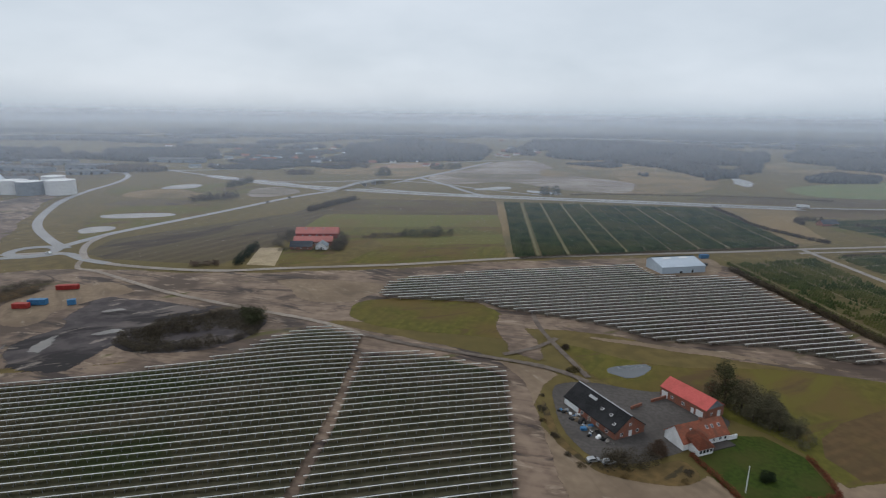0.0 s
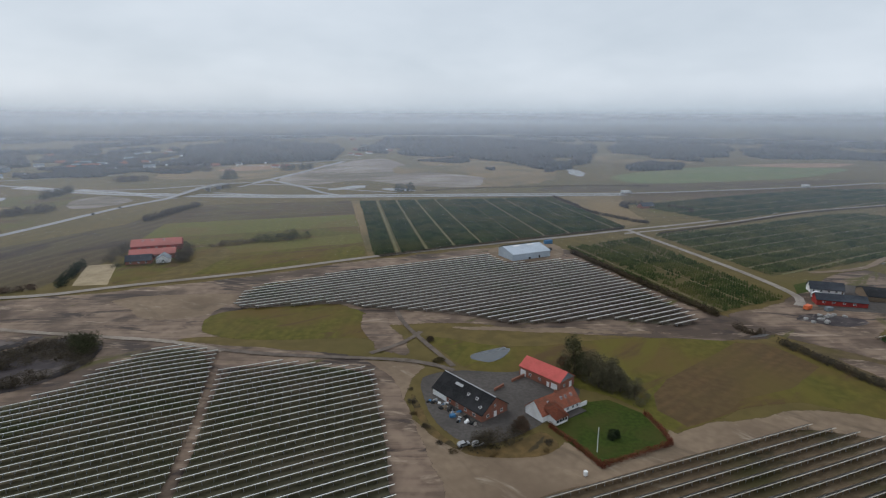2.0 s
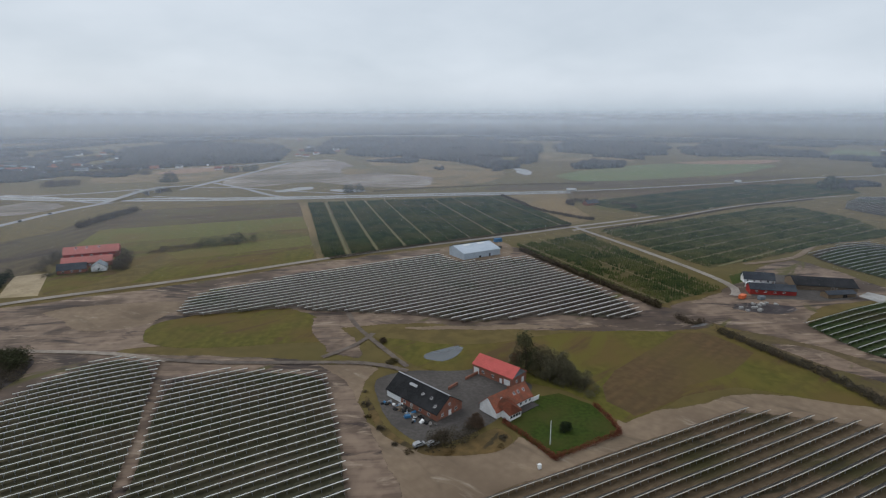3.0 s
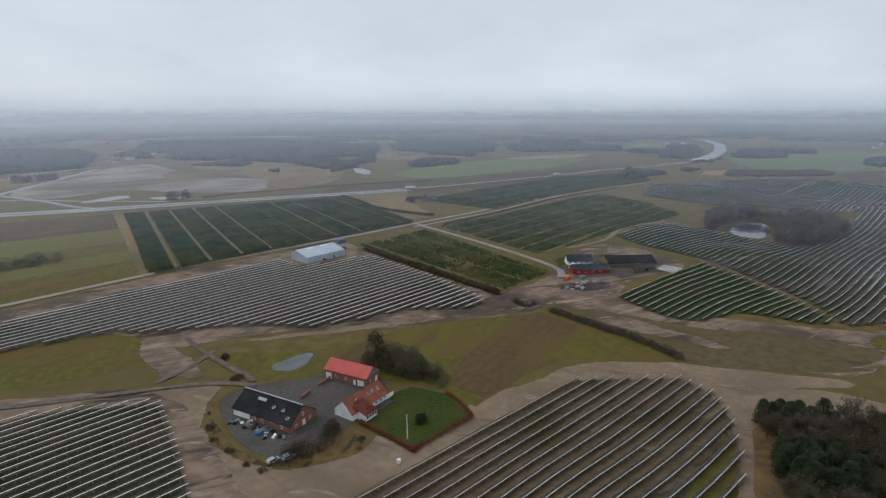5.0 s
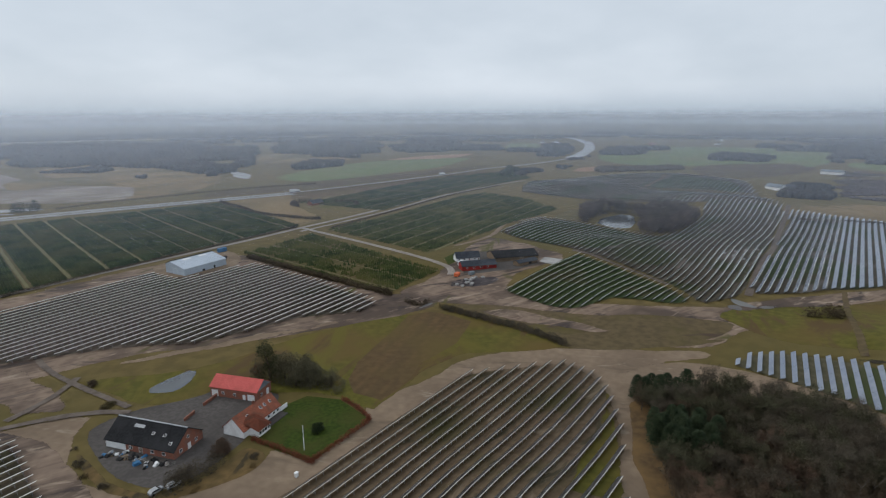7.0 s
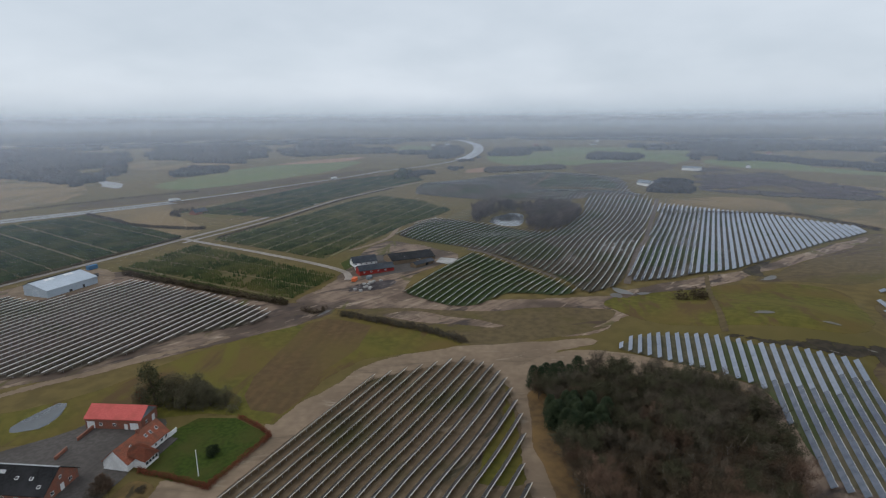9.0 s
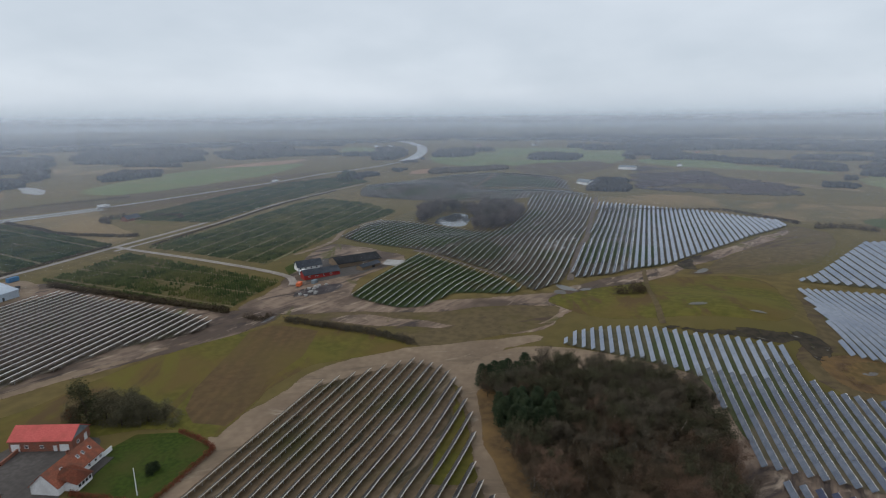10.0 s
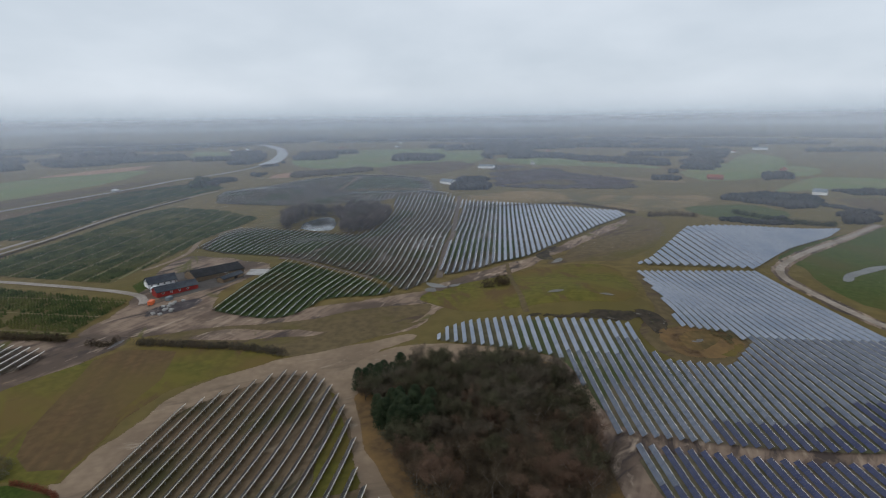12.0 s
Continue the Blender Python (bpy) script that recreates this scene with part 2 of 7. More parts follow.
    "white": surface("white_render", (0.70, 0.70, 0.70), (0.80, 0.80, 0.79), (0.62, 0.61, 0.60), 2.0, 0.3, rough=0.7, bump=0.1),
    "redroof": surface("red_tile_roof", (0.46, 0.085, 0.075), (0.54, 0.115, 0.10), (0.40, 0.085, 0.07), 3.0, 0.25, rough=0.6),
    # Red roof sheets with the haze of their distance mixed into the colour.
    "hazedred": surface("haze_paled_red_sheet_roof", (0.40, 0.125, 0.105), (0.47, 0.165, 0.14), (0.34, 0.13, 0.11), 1.0, 0.1, rough=0.7),
    "oldtile": surface("weathered_clay_tiles", (0.22, 0.07, 0.042), (0.31, 0.105, 0.062), (0.17, 0.075, 0.05), 3.0, 0.4, rough=0.75),
    "black": surface("black_sheet_roof", (0.012, 0.012, 0.013), (0.020, 0.020, 0.022), (0.030, 0.030, 0.032), 1.5, 0.15, rough=0.85, spec=0.12),
    "slate": surface("dark_grey_roof", (0.03, 0.034, 0.042), (0.048, 0.054, 0.066), (0.07, 0.075, 0.085), 1.5, 0.12, rough=0.6),
    "eternit": surface("grey_fibre_cement", (0.16, 0.19, 0.21), (0.22, 0.25, 0.275), (0.13, 0.15, 0.165), 2.0, 0.3, rough=0.7),
    "steel": surface("pale_sheet_metal", (0.36, 0.42, 0.48), (0.42, 0.48, 0.54), (0.34, 0.39, 0.44), 1.0, 0.1, rough=0.45, spec=0.5),
    "redwall": surface("red_painted_boards", (0.26, 0.03, 0.025), (0.33, 0.045, 0.035), (0.22, 0.03, 0.03), 3.0, 0.3, rough=0.7),
    "blue": surface("blue_painted_steel", (0.04, 0.13, 0.26), (0.055, 0.17, 0.31), None, 1.0, rough=0.6),
    "red": surface("red_painted_steel", (0.27, 0.03, 0.026), (0.33, 0.045, 0.038), None, 1.0, rough=0.6),
    "orange": surface("orange_plastic", (0.60, 0.13, 0.05), (0.68, 0.17, 0.07), None, 1.0, rough=0.5),
    "dark": surface("dark_rubber", (0.015, 0.015, 0.016), (0.03, 0.03, 0.03), None, 2.0, rough=0.8),
    "window": surface("window_glass", (0.02, 0.025, 0.03), (0.03, 0.036, 0.04), None, 1.0, rough=0.08, spec=0.6, bump=0),
    "galv": surface("galvanised_steel", (0.26, 0.27, 0.28), (0.33, 0.34, 0.35), None, 2.0, rough=0.5, metal=0.5, bump=0.05),
    "wood": surface("weathered_timber", (0.14, 0.10, 0.07), (0.20, 0.15, 0.10), None, 3.0, rough=0.85),
    "concrete": surface("concrete", (0.30, 0.29, 0.275), (0.38, 0.37, 0.35), (0.24, 0.23, 0.22), 0.8, 0.1, rough=0.8),
    "junk": surface("mixed_scrap", (0.10, 0.09, 0.08), (0.24, 0.22, 0.20), None, 2.0),
    "bark": surface("bark", (0.055, 0.042, 0.034), (0.095, 0.075, 0.06), None, 3.0),
    "birch": surface("birch_bark", (0.24, 0.21, 0.19), (0.36, 0.33, 0.30), (0.08, 0.07, 0.06), 2.0, 0.6),
    "twig": surface("bare_twigs", (0.054, 0.040, 0.027), (0.092, 0.067, 0.044), (0.070, 0.054, 0.030), 0.3, 0.06, bump=0),
    "twig_red": surface("reddish_twigs", (0.108, 0.066, 0.045), (0.148, 0.091, 0.062), (0.092, 0.066, 0.047), 0.3, 0.05, bump=0),
    "twig_green": surface("mossy_twigs", (0.044, 0.042, 0.024), (0.074, 0.070, 0.040), None, 0.3, bump=0),
    "copsetwig": surface("grey_brown_twigs", (0.098, 0.078, 0.068), (0.145, 0.118, 0.104), (0.085, 0.074, 0.058), 0.2, 0.03, bump=0),
    "greytwig": surface("grey_olive_twigs", (0.082, 0.074, 0.046), (0.128, 0.114, 0.070), None, 0.4, bump=0),
    "palesteel": surface("white_blue_sheet_metal", (0.42, 0.47, 0.53), (0.48, 0.53, 0.59), (0.38, 0.43, 0.49), 1.0, 0.1, rough=0.5, spec=0.4),
    "ivy": surface("ivy_and_twigs", (0.034, 0.038, 0.018), (0.066, 0.068, 0.034), None, 0.5, bump=0),
    "scrub": surface("brown_dry_scrub", (0.044, 0.036, 0.024), (0.076, 0.060, 0.040), None, 0.5, bump=0),
    "heathscrub": surface("purple_brown_heath", (0.050, 0.040, 0.040), (0.078, 0.062, 0.060), (0.060, 0.054, 0.040), 0.05, 0.01, bump=0),
    "thicket": surface("mixed_thicket", (0.066, 0.057, 0.041), (0.100, 0.085, 0.061), (0.098, 0.073, 0.054), 0.3, 0.05, bump=0),
    "litter": surface("leaf_litter", (0.085, 0.054, 0.028), (0.128, 0.080, 0.036), (0.165, 0.100, 0.040), 0.3, 0.06),
    "moor": surface("patchy_moor_grass", (0.084, 0.062, 0.032), (0.112, 0.083, 0.042), (0.082, 0.068, 0.020), 0.25, 0.02, share=(0.54, 0.68), flecks=(((0.070, 0.048, 0.034), 0.06, 0.55, 0.64, -50),)),
    "needle": surface("dark_needles", (0.015, 0.024, 0.011), (0.030, 0.041, 0.019), None, 0.5, bump=0),
    "fir": surface("young_fir_needles", (0.015, 0.031, 0.010), (0.038, 0.058, 0.018), (0.060, 0.060, 0.020), 0.08, 0.02, bump=0),
    "fir2": surface("yellowing_fir_needles", (0.026, 0.042, 0.013), (0.052, 0.066, 0.020), (0.092, 0.086, 0.028), 0.1, 0.025, bump=0),
    "hedge": surface("beech_hedge_leaves", (0.12, 0.036, 0.02), (0.18, 0.058, 0.032), None, 1.0, bump=0),
    "farwood": surface("distant_wood", (0.016, 0.020, 0.020), (0.032, 0.034, 0.032), (0.042, 0.037, 0.032), 0.03, 0.004, bump=0),
}


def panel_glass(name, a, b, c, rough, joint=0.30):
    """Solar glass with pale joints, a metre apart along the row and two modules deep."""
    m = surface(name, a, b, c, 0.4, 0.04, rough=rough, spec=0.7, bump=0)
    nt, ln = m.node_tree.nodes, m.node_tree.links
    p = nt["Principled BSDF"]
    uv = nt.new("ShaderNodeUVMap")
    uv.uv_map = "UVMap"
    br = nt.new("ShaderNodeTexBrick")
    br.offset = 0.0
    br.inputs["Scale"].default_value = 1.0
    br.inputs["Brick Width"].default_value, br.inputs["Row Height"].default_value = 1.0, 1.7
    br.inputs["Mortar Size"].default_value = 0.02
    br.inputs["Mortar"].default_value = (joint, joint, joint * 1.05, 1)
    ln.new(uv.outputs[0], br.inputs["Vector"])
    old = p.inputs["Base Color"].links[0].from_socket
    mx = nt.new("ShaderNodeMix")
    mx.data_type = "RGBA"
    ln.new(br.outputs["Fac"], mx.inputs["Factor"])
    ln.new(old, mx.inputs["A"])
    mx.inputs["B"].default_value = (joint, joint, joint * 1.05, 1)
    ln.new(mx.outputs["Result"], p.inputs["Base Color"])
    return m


M["panel"] = panel_glass("solar_glass", (0.020, 0.024, 0.036), (0.028, 0.033, 0.052), (0.034, 0.036, 0.044), 0.18)
M["panel"].node_tree.nodes["Principled BSDF"].inputs["Specular IOR Level"].default_value = 0.2
# Dew and sky glare put into the base colour, full and half strength.
M["glarepanel"] = panel_glass("dew_sky_glare_solar_glass", (0.140, 0.165, 0.215), (0.190, 0.215, 0.265), (0.115, 0.145, 0.205), 0.3)
M["halfglarepanel"] = panel_glass("half_sky_glare_solar_glass", (0.060, 0.071, 0.100), (0.088, 0.100, 0.134), (0.050, 0.060, 0.092), 0.25, 0.14)
M["dullpanel"] = panel_glass("dusty_solar_glass", (0.026, 0.028, 0.034), (0.036, 0.038, 0.044), (0.044, 0.043, 0.043), 0.16)
M["dullpanel"].node_tree.nodes["Principled BSDF"].inputs["Specular IOR Level"].default_value = 0.36
M["backsheet"] = surface("dark_backsheet", (0.026, 0.026, 0.026), (0.040, 0.040, 0.038), None, 0.5, bump=0)
M["bluepanel"] = panel_glass("blue_solar_glass", (0.016, 0.020, 0.056), (0.025, 0.030, 0.078), (0.034, 0.038, 0.068), 0.2, 0.07)
M["bluepanel"].node_tree.nodes["Principled BSDF"].inputs["Specular IOR Level"].default_value = 0.4
M["sandpanel"] = panel_glass("sand_dusted_solar_glass", (0.020, 0.018, 0.017), (0.030, 0.027, 0.025), (0.042, 0.037, 0.032), 0.3)
M["sandpanel"].node_tree.nodes["Principled BSDF"].inputs["Specular IOR Level"].default_value = 0.2
M["dullprofile"] = surface("weathered_aluminium", (0.60, 0.55, 0.48), (0.70, 0.645, 0.57), None, 0.5, rough=0.6, bump=0)
M["profile"] = surface("pale_aluminium", (0.86, 0.83, 0.76), (0.92, 0.895, 0.83), None, 0.5, rough=0.5, metal=0.0, bump=0)


# ---------------------------------------------------------------- mesh helpers
def mesh_from(name, verts, faces, mats, slots=None):
    me = bpy.data.meshes.new(name)
    me.from_pydata(verts, [], faces)
    for m in mats:
        me.materials.append(m)
    if slots is not None:
        me.polygons.foreach_set("material_index", slots)
    me.update()
    return me


def part(name, me, parent, label=""):
    ob = new(name, me)
    ob.parent = parent
    return tagged(ob, label)


def thing(name, x, y, turn=0.0, label="", category="", group="", z=None, kind=""):
    ob = new(name)
    ob.empty_display_size = 0.5
    ob.matrix_basis = pose(x, y, height(x, y) if z is None else z, 0, 0, turn)
    return tagged(ob, label, category, group, kind)


class Box:
    """Collects boxes, prisms and tubes into one mesh."""

    def __init__(self):
        self.v, self.f = [], []

    def box(self, x0, y0, z0, x1, y1, z1):
        n = len(self.v)
        self.v += [(x, y, z) for z in (z0, z1) for x, y in ((x0, y0), (x1, y0), (x1, y1), (x0, y1))]
        self.f += [tuple(n + i for i in q) for q in ((3, 2, 1, 0), (4, 5, 6, 7), (0, 1, 5, 4), (1, 2, 6, 5), (2, 3, 7, 6), (3, 0, 4, 7))]
        return self

    def prism(self, ring, axis, a, b):
        """A closed ring of (p, q) drawn out from a to b along axis x, y or z."""
        n, k = len(self.v), len(ring)
        put = {"x": lambda p, q, s: (s, p, q), "y": lambda p, q, s: (p, s, q), "z": lambda p, q, s: (p, q, s)}[axis]
        self.v += [put(p, q, s) for s in (a, b) for p, q in ring]
        self.f += [tuple(range(n + k - 1, n - 1, -1)), tuple(range(n + k, n + 2 * k))]
        self.f += [(n + i, n + (i + 1) % k, n + k + (i + 1) % k, n + k + i) for i in range(k)]
        return self

    def tube(self, a, b, ra, rb, sides=6):
        a, b = Vector(a), Vector(b)
        d = (b - a).normalized()
        s = d.orthogonal().normalized()
        t = d.cross(s)
        n = len(self.v)
        for p, r in ((a, ra), (b, rb)):
            for i in range(sides):
                w = 2 * math.pi * i / sides
                self.v.append(tuple(p + r * (math.cos(w) * s + math.sin(w) * t)))
        self.f += [(n + i, n + (i + 1) % sides, n + sides + (i + 1) % sides, n + sides + i) for i in range(sides)]
        self.f += [tuple(range(n + sides - 1, n - 1, -1)), tuple(range(n + sides, n + 2 * sides))]
        return self

    def mesh(self, name, material):
        me = mesh_from(name, self.v, self.f, [material])
        bm = bmesh.new()
        bm.from_mesh(me)
        bmesh.ops.recalc_face_normals(bm, faces=bm.faces)
        bm.to_mesh(me)
        bm.free()
        return me


def ragged(poly, step, rough, seed):
    """The outline of poly with points every step metres, shifted by up to rough metres."""
    out = []
    for i, (x, y) in enumerate(poly):
        X, Y = poly[(i + 1) % len(poly)]
        k = max(1, int(math.hypot(X - x, Y - y) / step))
        for j in range(k):
            px, py = x + (X - x) * j / k, y + (Y - y) * j / k
            d = noise.noise_vector((px * 0.05, py * 0.05, seed)) * rough + noise.noise_vector((px * 0.2, py * 0.2, seed + 9)) * min(rough * 0.4, step * 0.25)
            out.append((px + d.x, py + d.y))
    return out


PATCHES = 0
SOFT = {}


def soft_edged(material):
    """The same ground cover, thinning out in ragged tufts towards its edge."""
    if material.name not in SOFT:
        m = material.copy()
        m.name = material.name + "_thinning"
        nt, ln = m.node_tree.nodes, m.node_tree.links
        out = next(n for n in nt if n.type == "OUTPUT_MATERIAL")
        at, co, clear, mx = nt.new("ShaderNodeAttribute"), nt.new("ShaderNodeTexCoord"), nt.new("ShaderNodeBsdfTransparent"), nt.new("ShaderNodeMixShader")
        at.attribute_name = "rim"
        total = None
        for scale, weight in ((0.09, 0.42), (0.45, 0.30), (2.2, 0.22)):
            n, k = nt.new("ShaderNodeTexNoise"), nt.new("ShaderNodeMath")
            n.inputs["Scale"].default_value, n.inputs["Detail"].default_value = scale, 5.0
            ln.new(co.outputs["Object"], n.inputs["Vector"])
            k.operation = "MULTIPLY"
            k.inputs[1].default_value = weight
            ln.new(n.outputs["Fac"], k.inputs[0])
            if total is None:
                total = k.outputs[0]
            else:
                s = nt.new("ShaderNodeMath")
                s.operation = "ADD"
                ln.new(total, s.inputs[0])
                ln.new(k.outputs[0], s.inputs[1])
                total = s.outputs[0]
        d, r = nt.new("ShaderNodeMath"), nt.new("ShaderNodeMapRange")
        d.operation = "SUBTRACT"
        ln.new(at.outputs["Fac"], d.inputs[0])
        ln.new(total, d.inputs[1])
        r.inputs["From Min"].default_value, r.inputs["From Max"].default_value = -0.012, 0.012
        ln.new(d.outputs[0], r.inputs["Value"])
        ln.new(r.outputs[0], mx.inputs[0])
        ln.new(clear.outputs[0], mx.inputs[1])
        ln.new(nt["Principled BSDF"].outputs[0], mx.inputs[2])
        ln.new(mx.outputs[0], out.inputs["Surface"])
        SOFT[material.name] = m
    return SOFT[material.name]


def patch(name, poly, material, lift, label, category, rough=1.5, step=5.0, cell=12.0):
    """A stretch of ground cover that lies on the land; with rough of 1.2 metres or more its edge is uneven and thins out."""
    global PATCHES
    PATCHES += 1
    bm = bmesh.new()
    lift = 0.012 + lift * 0.1 + PATCHES * 0.0005
    pts, loose = list(poly), rough >= 1.2
    for _ in range(2 if loose else 0):
        pts = [(p[0] * a + q[0] * (1 - a), p[1] * a + q[1] * (1 - a)) for i, p in enumerate(pts) for q in (pts[(i + 1) % len(pts)],) for a in (0.78, 0.22)]
    fade = max(2.4, rough * 2.0)
    if loose:
        pts = ragged(pts, step, rough, PATCHES * 3.7)
        cell = max(fade * 0.8, 2.5)
    elif rough:
        pts = ragged(pts, step, rough, PATCHES * 3.7)
    vs = [bm.verts.new((x, y, 0)) for x, y in pts]
    bm.faces.new(vs)
    bmesh.ops.triangulate(bm, faces=bm.faces[:], ngon_method="EAR_CLIP")
    for axis in (0, 1):
        lo, hi = min(p[axis] for p in pts), max(p[axis] for p in pts)
        c = max(cell, (hi - lo) / 60)
        no = (1, 0, 0) if axis == 0 else (0, 1, 0)
        for k in range(1, int((hi - lo) / c) + 1):
            co = (lo + k * c, 0, 0) if axis == 0 else (0, lo + k * c, 0)
            bmesh.ops.bisect_plane(bm, geom=bm.verts[:] + bm.edges[:] + bm.faces[:], dist=1e-5, plane_co=co, plane_no=no)
    V = np.array([(v.co.x, v.co.y) for v in bm.verts])
    for v in bm.verts:
        v.co.z = height(v.co.x, v.co.y) + lift * (1 + 420 * bend(v.co.x, v.co.y))
    bm.normal_update()
    bmesh.ops.reverse_faces(bm, faces=[f for f in bm.faces if f.normal.z < 0])
    me = bpy.data.meshes.new(name)
    bm.to_mesh(me)
    bm.free()
    if loose:
        A = np.array(pts)
        D = np.roll(A, -1, 0) - A
        t = np.clip((((V[:, None] - A[None]) * D[None]).sum(-1)) / np.maximum((D * D).sum(-1), 1e-9)[None], 0, 1)
        near = np.linalg.norm(V[:, None] - A[None] - t[..., None] * D[None], axis=-1).min(1)
        rim = me.attributes.new("rim", "FLOAT", "POINT")
        rim.data.foreach_set("value", np.minimum(near / fade, 1.6))
        material = soft_edged(material)
    me.materials.append(material)
    return tagged(new(name, me), label, category, kind="structure")


def smooth(pts, step):
    """Points on a smooth line through pts."""
    out = []
    p = [pts[0], *pts, pts[-1]]
    for i in range(1, len(p) - 2):
        a, b, c, d = (Vector(q) for q in p[i - 1 : i + 3])
        k = max(2, int((c - b).length / step))
        for j in range(k):
            t = j / k
            out.append(0.5 * (2 * b + (c - a) * t + (2 * a - 5 * b + 4 * c - d) * t * t + (3 * b - a - 3 * c + d) * t**3))
    out.append(Vector(pts[-1]))
    return out


def ribbon_mesh(name, line, width, material, lift, shift=0.0, rough=0.0):
    v, f = [], []
    for i, p in enumerate(line):
        d = (line[min(i + 1, len(line) - 1)] - line[max(i - 1, 0)]).normalized()
        s = Vector((d.y, -d.x))
        for k in range(5):
            w = (k / 4 - 0.5) * width
            if rough and k in (0, 4):
                w *= 1 + rough * noise.noise((p.x * 0.1, p.y * 0.1, k))
            q = p + s * (w + shift)
            v.append((q.x, q.y, height(q.x, q.y) + lift + (0.04 if 0 < k < 4 else 0.0)))
        if i:
            n = len(v) - 10
            f += [(n + k, n + 5 + k, n + 6 + k, n + 1 + k) for k in range(4)]
    me = mesh_from(name, v, f, [soft_edged(material) if rough else material])
    if rough:
        me.attributes.new("rim", "FLOAT", "POINT").data.foreach_set("value", [(0.0, 0.55, 0.85, 0.55, 0.0)[i % 5] if rough > 0.5 else (0.0, 0.9, 1.1, 0.9, 0.0)[i % 5] for i in range(len(v))])
    bm = bmesh.new()
    bm.from_mesh(me)
    bmesh.ops.recalc_face_normals(bm, faces=bm.faces)
    if sum(q.normal.z for q in bm.faces) < 0:
        bmesh.ops.reverse_faces(bm, faces=bm.faces[:])
    bm.to_mesh(me)
    bm.free()
    return me


def road(name, pts, width, material, lift, label, marks=(), step=6.0, rough=0.0):
    line = smooth(pts, step)
    ob = tagged(new(name, ribbon_mesh(name, line, width, material, lift, 0.0, rough)), label, "road", kind="structure")
    for shift, w in marks:
        part("road_line", ribbon_mesh("road_line", line, w, M["paint"], lift + 0.05, shift), ob, "white painted road line")
    return ob


# ---------------------------------------------------------------- ground
def build_ground():
    radii = [0.0] + [5.0 * i for i in range(1, 144)] + [720 * 1.045**i for i in range(0, 44)]
    radii = [r for r in radii if r < 4850] + [4850]
    n = 400
    v, f = [(0, 0, height(0, 0))], []
    for r in radii[1:]:
        for i in range(n):
            w = 2 * math.pi * i / n
            x, y = r * math.cos(w), r * math.sin(w)
            v.append((x, y, height(x, y)))
    f += [(0, 1 + i, 1 + (i + 1) % n) for i in range(n)]
    for k in range(len(radii) - 2):
        a = 1 + k * n
        f += [(a + i, a + n + i, a + n + (i + 1) % n, a + (i + 1) % n) for i in range(n)]
    me = mesh_from("ground", v, f, [M["pasture"]])
    me.polygons.foreach_set("use_smooth", [True] * len(me.polygons))
    tagged(new("ground", me), "olive brown winter pasture reaching to the hazy horizon", "ground", kind="structure")


build_ground()

# ---------------------------------------------------------------- fields, soil and water
patch("soil_yard", [(-300, 360), (-240, 372), (-148, 361), (-34, 383), (52, 406), (142, 423), (208, 418), (214, 360), (214, 246), (240, 222), (222, 196), (182, 204), (88, 252), (46, 266), (-20, 262), (-60, 270), (-96, 226), (-182, 206), (-260, 215), (-330, 270)],
      M["mud"], 0.06, "churned brown building-site soil round the panel fields", "soil", 4, 6)
patch("soil_yard", [(-44, 254), (12, 238), (60, 216), (46, 210), (36, 190), (40, 168), (48, 155), (60, 149), (72, 147), (83, 152), (88, 140), (113, 141), (121, 150), (140, 146), (160, 150), (186, 146), (222, 120), (258, 66), (246, 60), (222, 80), (186, 66), (150, 40), (118, 28), (60, 60), (30, 90), (24, 120), (26, 190), (-20, 226)],
      M["sand"], 0.07, "bare sandy soil along the panel fields", "soil", 3, 5)
patch("soil_yard", [(212, 240), (275, 250), (352, 292), (394, 287), (371, 190), (299, 205), (262, 180), (300, 104), (340, 70), (420, 14), (376, 20), (297, 59), (255, 62), (236, 96), (246, 130), (224, 200)],
      M["mud"], 0.08, "trodden brown soil beside the farm track", "soil", 4, 6)
patch("soil_yard", [(-74, 276), (-30, 260), (38, 230), (38, 90), (-48, 84), (-310, 84), (-320, 180), (-240, 206), (-150, 216), (-104, 240)], M["mud"], 0.09, "brown soil under and around the panel rows", "soil", 2.5, 5)
patch("field", [(-271, 408), (-278, 457), (-163, 598), (-135, 712), (-112, 720), (-124, 529), (-138, 440), (-159, 380), (-247, 392)], M["furrow"], 0.12, "ploughed brown field with slanting furrows", "field", 0.8, 10)
patch("field", [(-104, 706), (72, 703), (60, 602), (-116, 590), (-136, 640)], M["strip"], 0.12, "dark brown stubble field", "field", 0.8, 10)
patch("field", [(-128, 592), (58, 600), (58, 536), (-132, 520)], M["green"], 0.14, "fresh green winter crop strip", "field", 0.8, 10)
patch("field", [(-132, 520), (58, 537), (54, 500), (-60, 470), (-84, 420), (-96, 390), (-116, 380), (-128, 420)], M["olive"], 0.13, "olive grass strips behind the red farm", "field", 0.8, 10)
patch("field", [(-60, 474), (54, 500), (52, 462), (-48, 446)], M["green"], 0.16, "green grass strip beside the farm lane", "field", 0.8, 10)
patch("field", [(-50, 446), (52, 462), (48, 414), (-34, 392), (-72, 390)], M["olive"], 0.15, "mown olive grass along the country road", "field", 0.8, 10)
patch("field", [(66, 704), (75, 700), (56, 412), (50, 411)], M["tan"], 0.18, "tan grass strip at the plantation edge", "field", 0.6, 10)
patch("field", [(-54, 312), (16, 318), (38, 286), (46, 256), (24, 250), (-22, 258), (-52, 272)], M["olive"], 0.13, "olive green grass field between the panel blocks", "field", 3, 5)
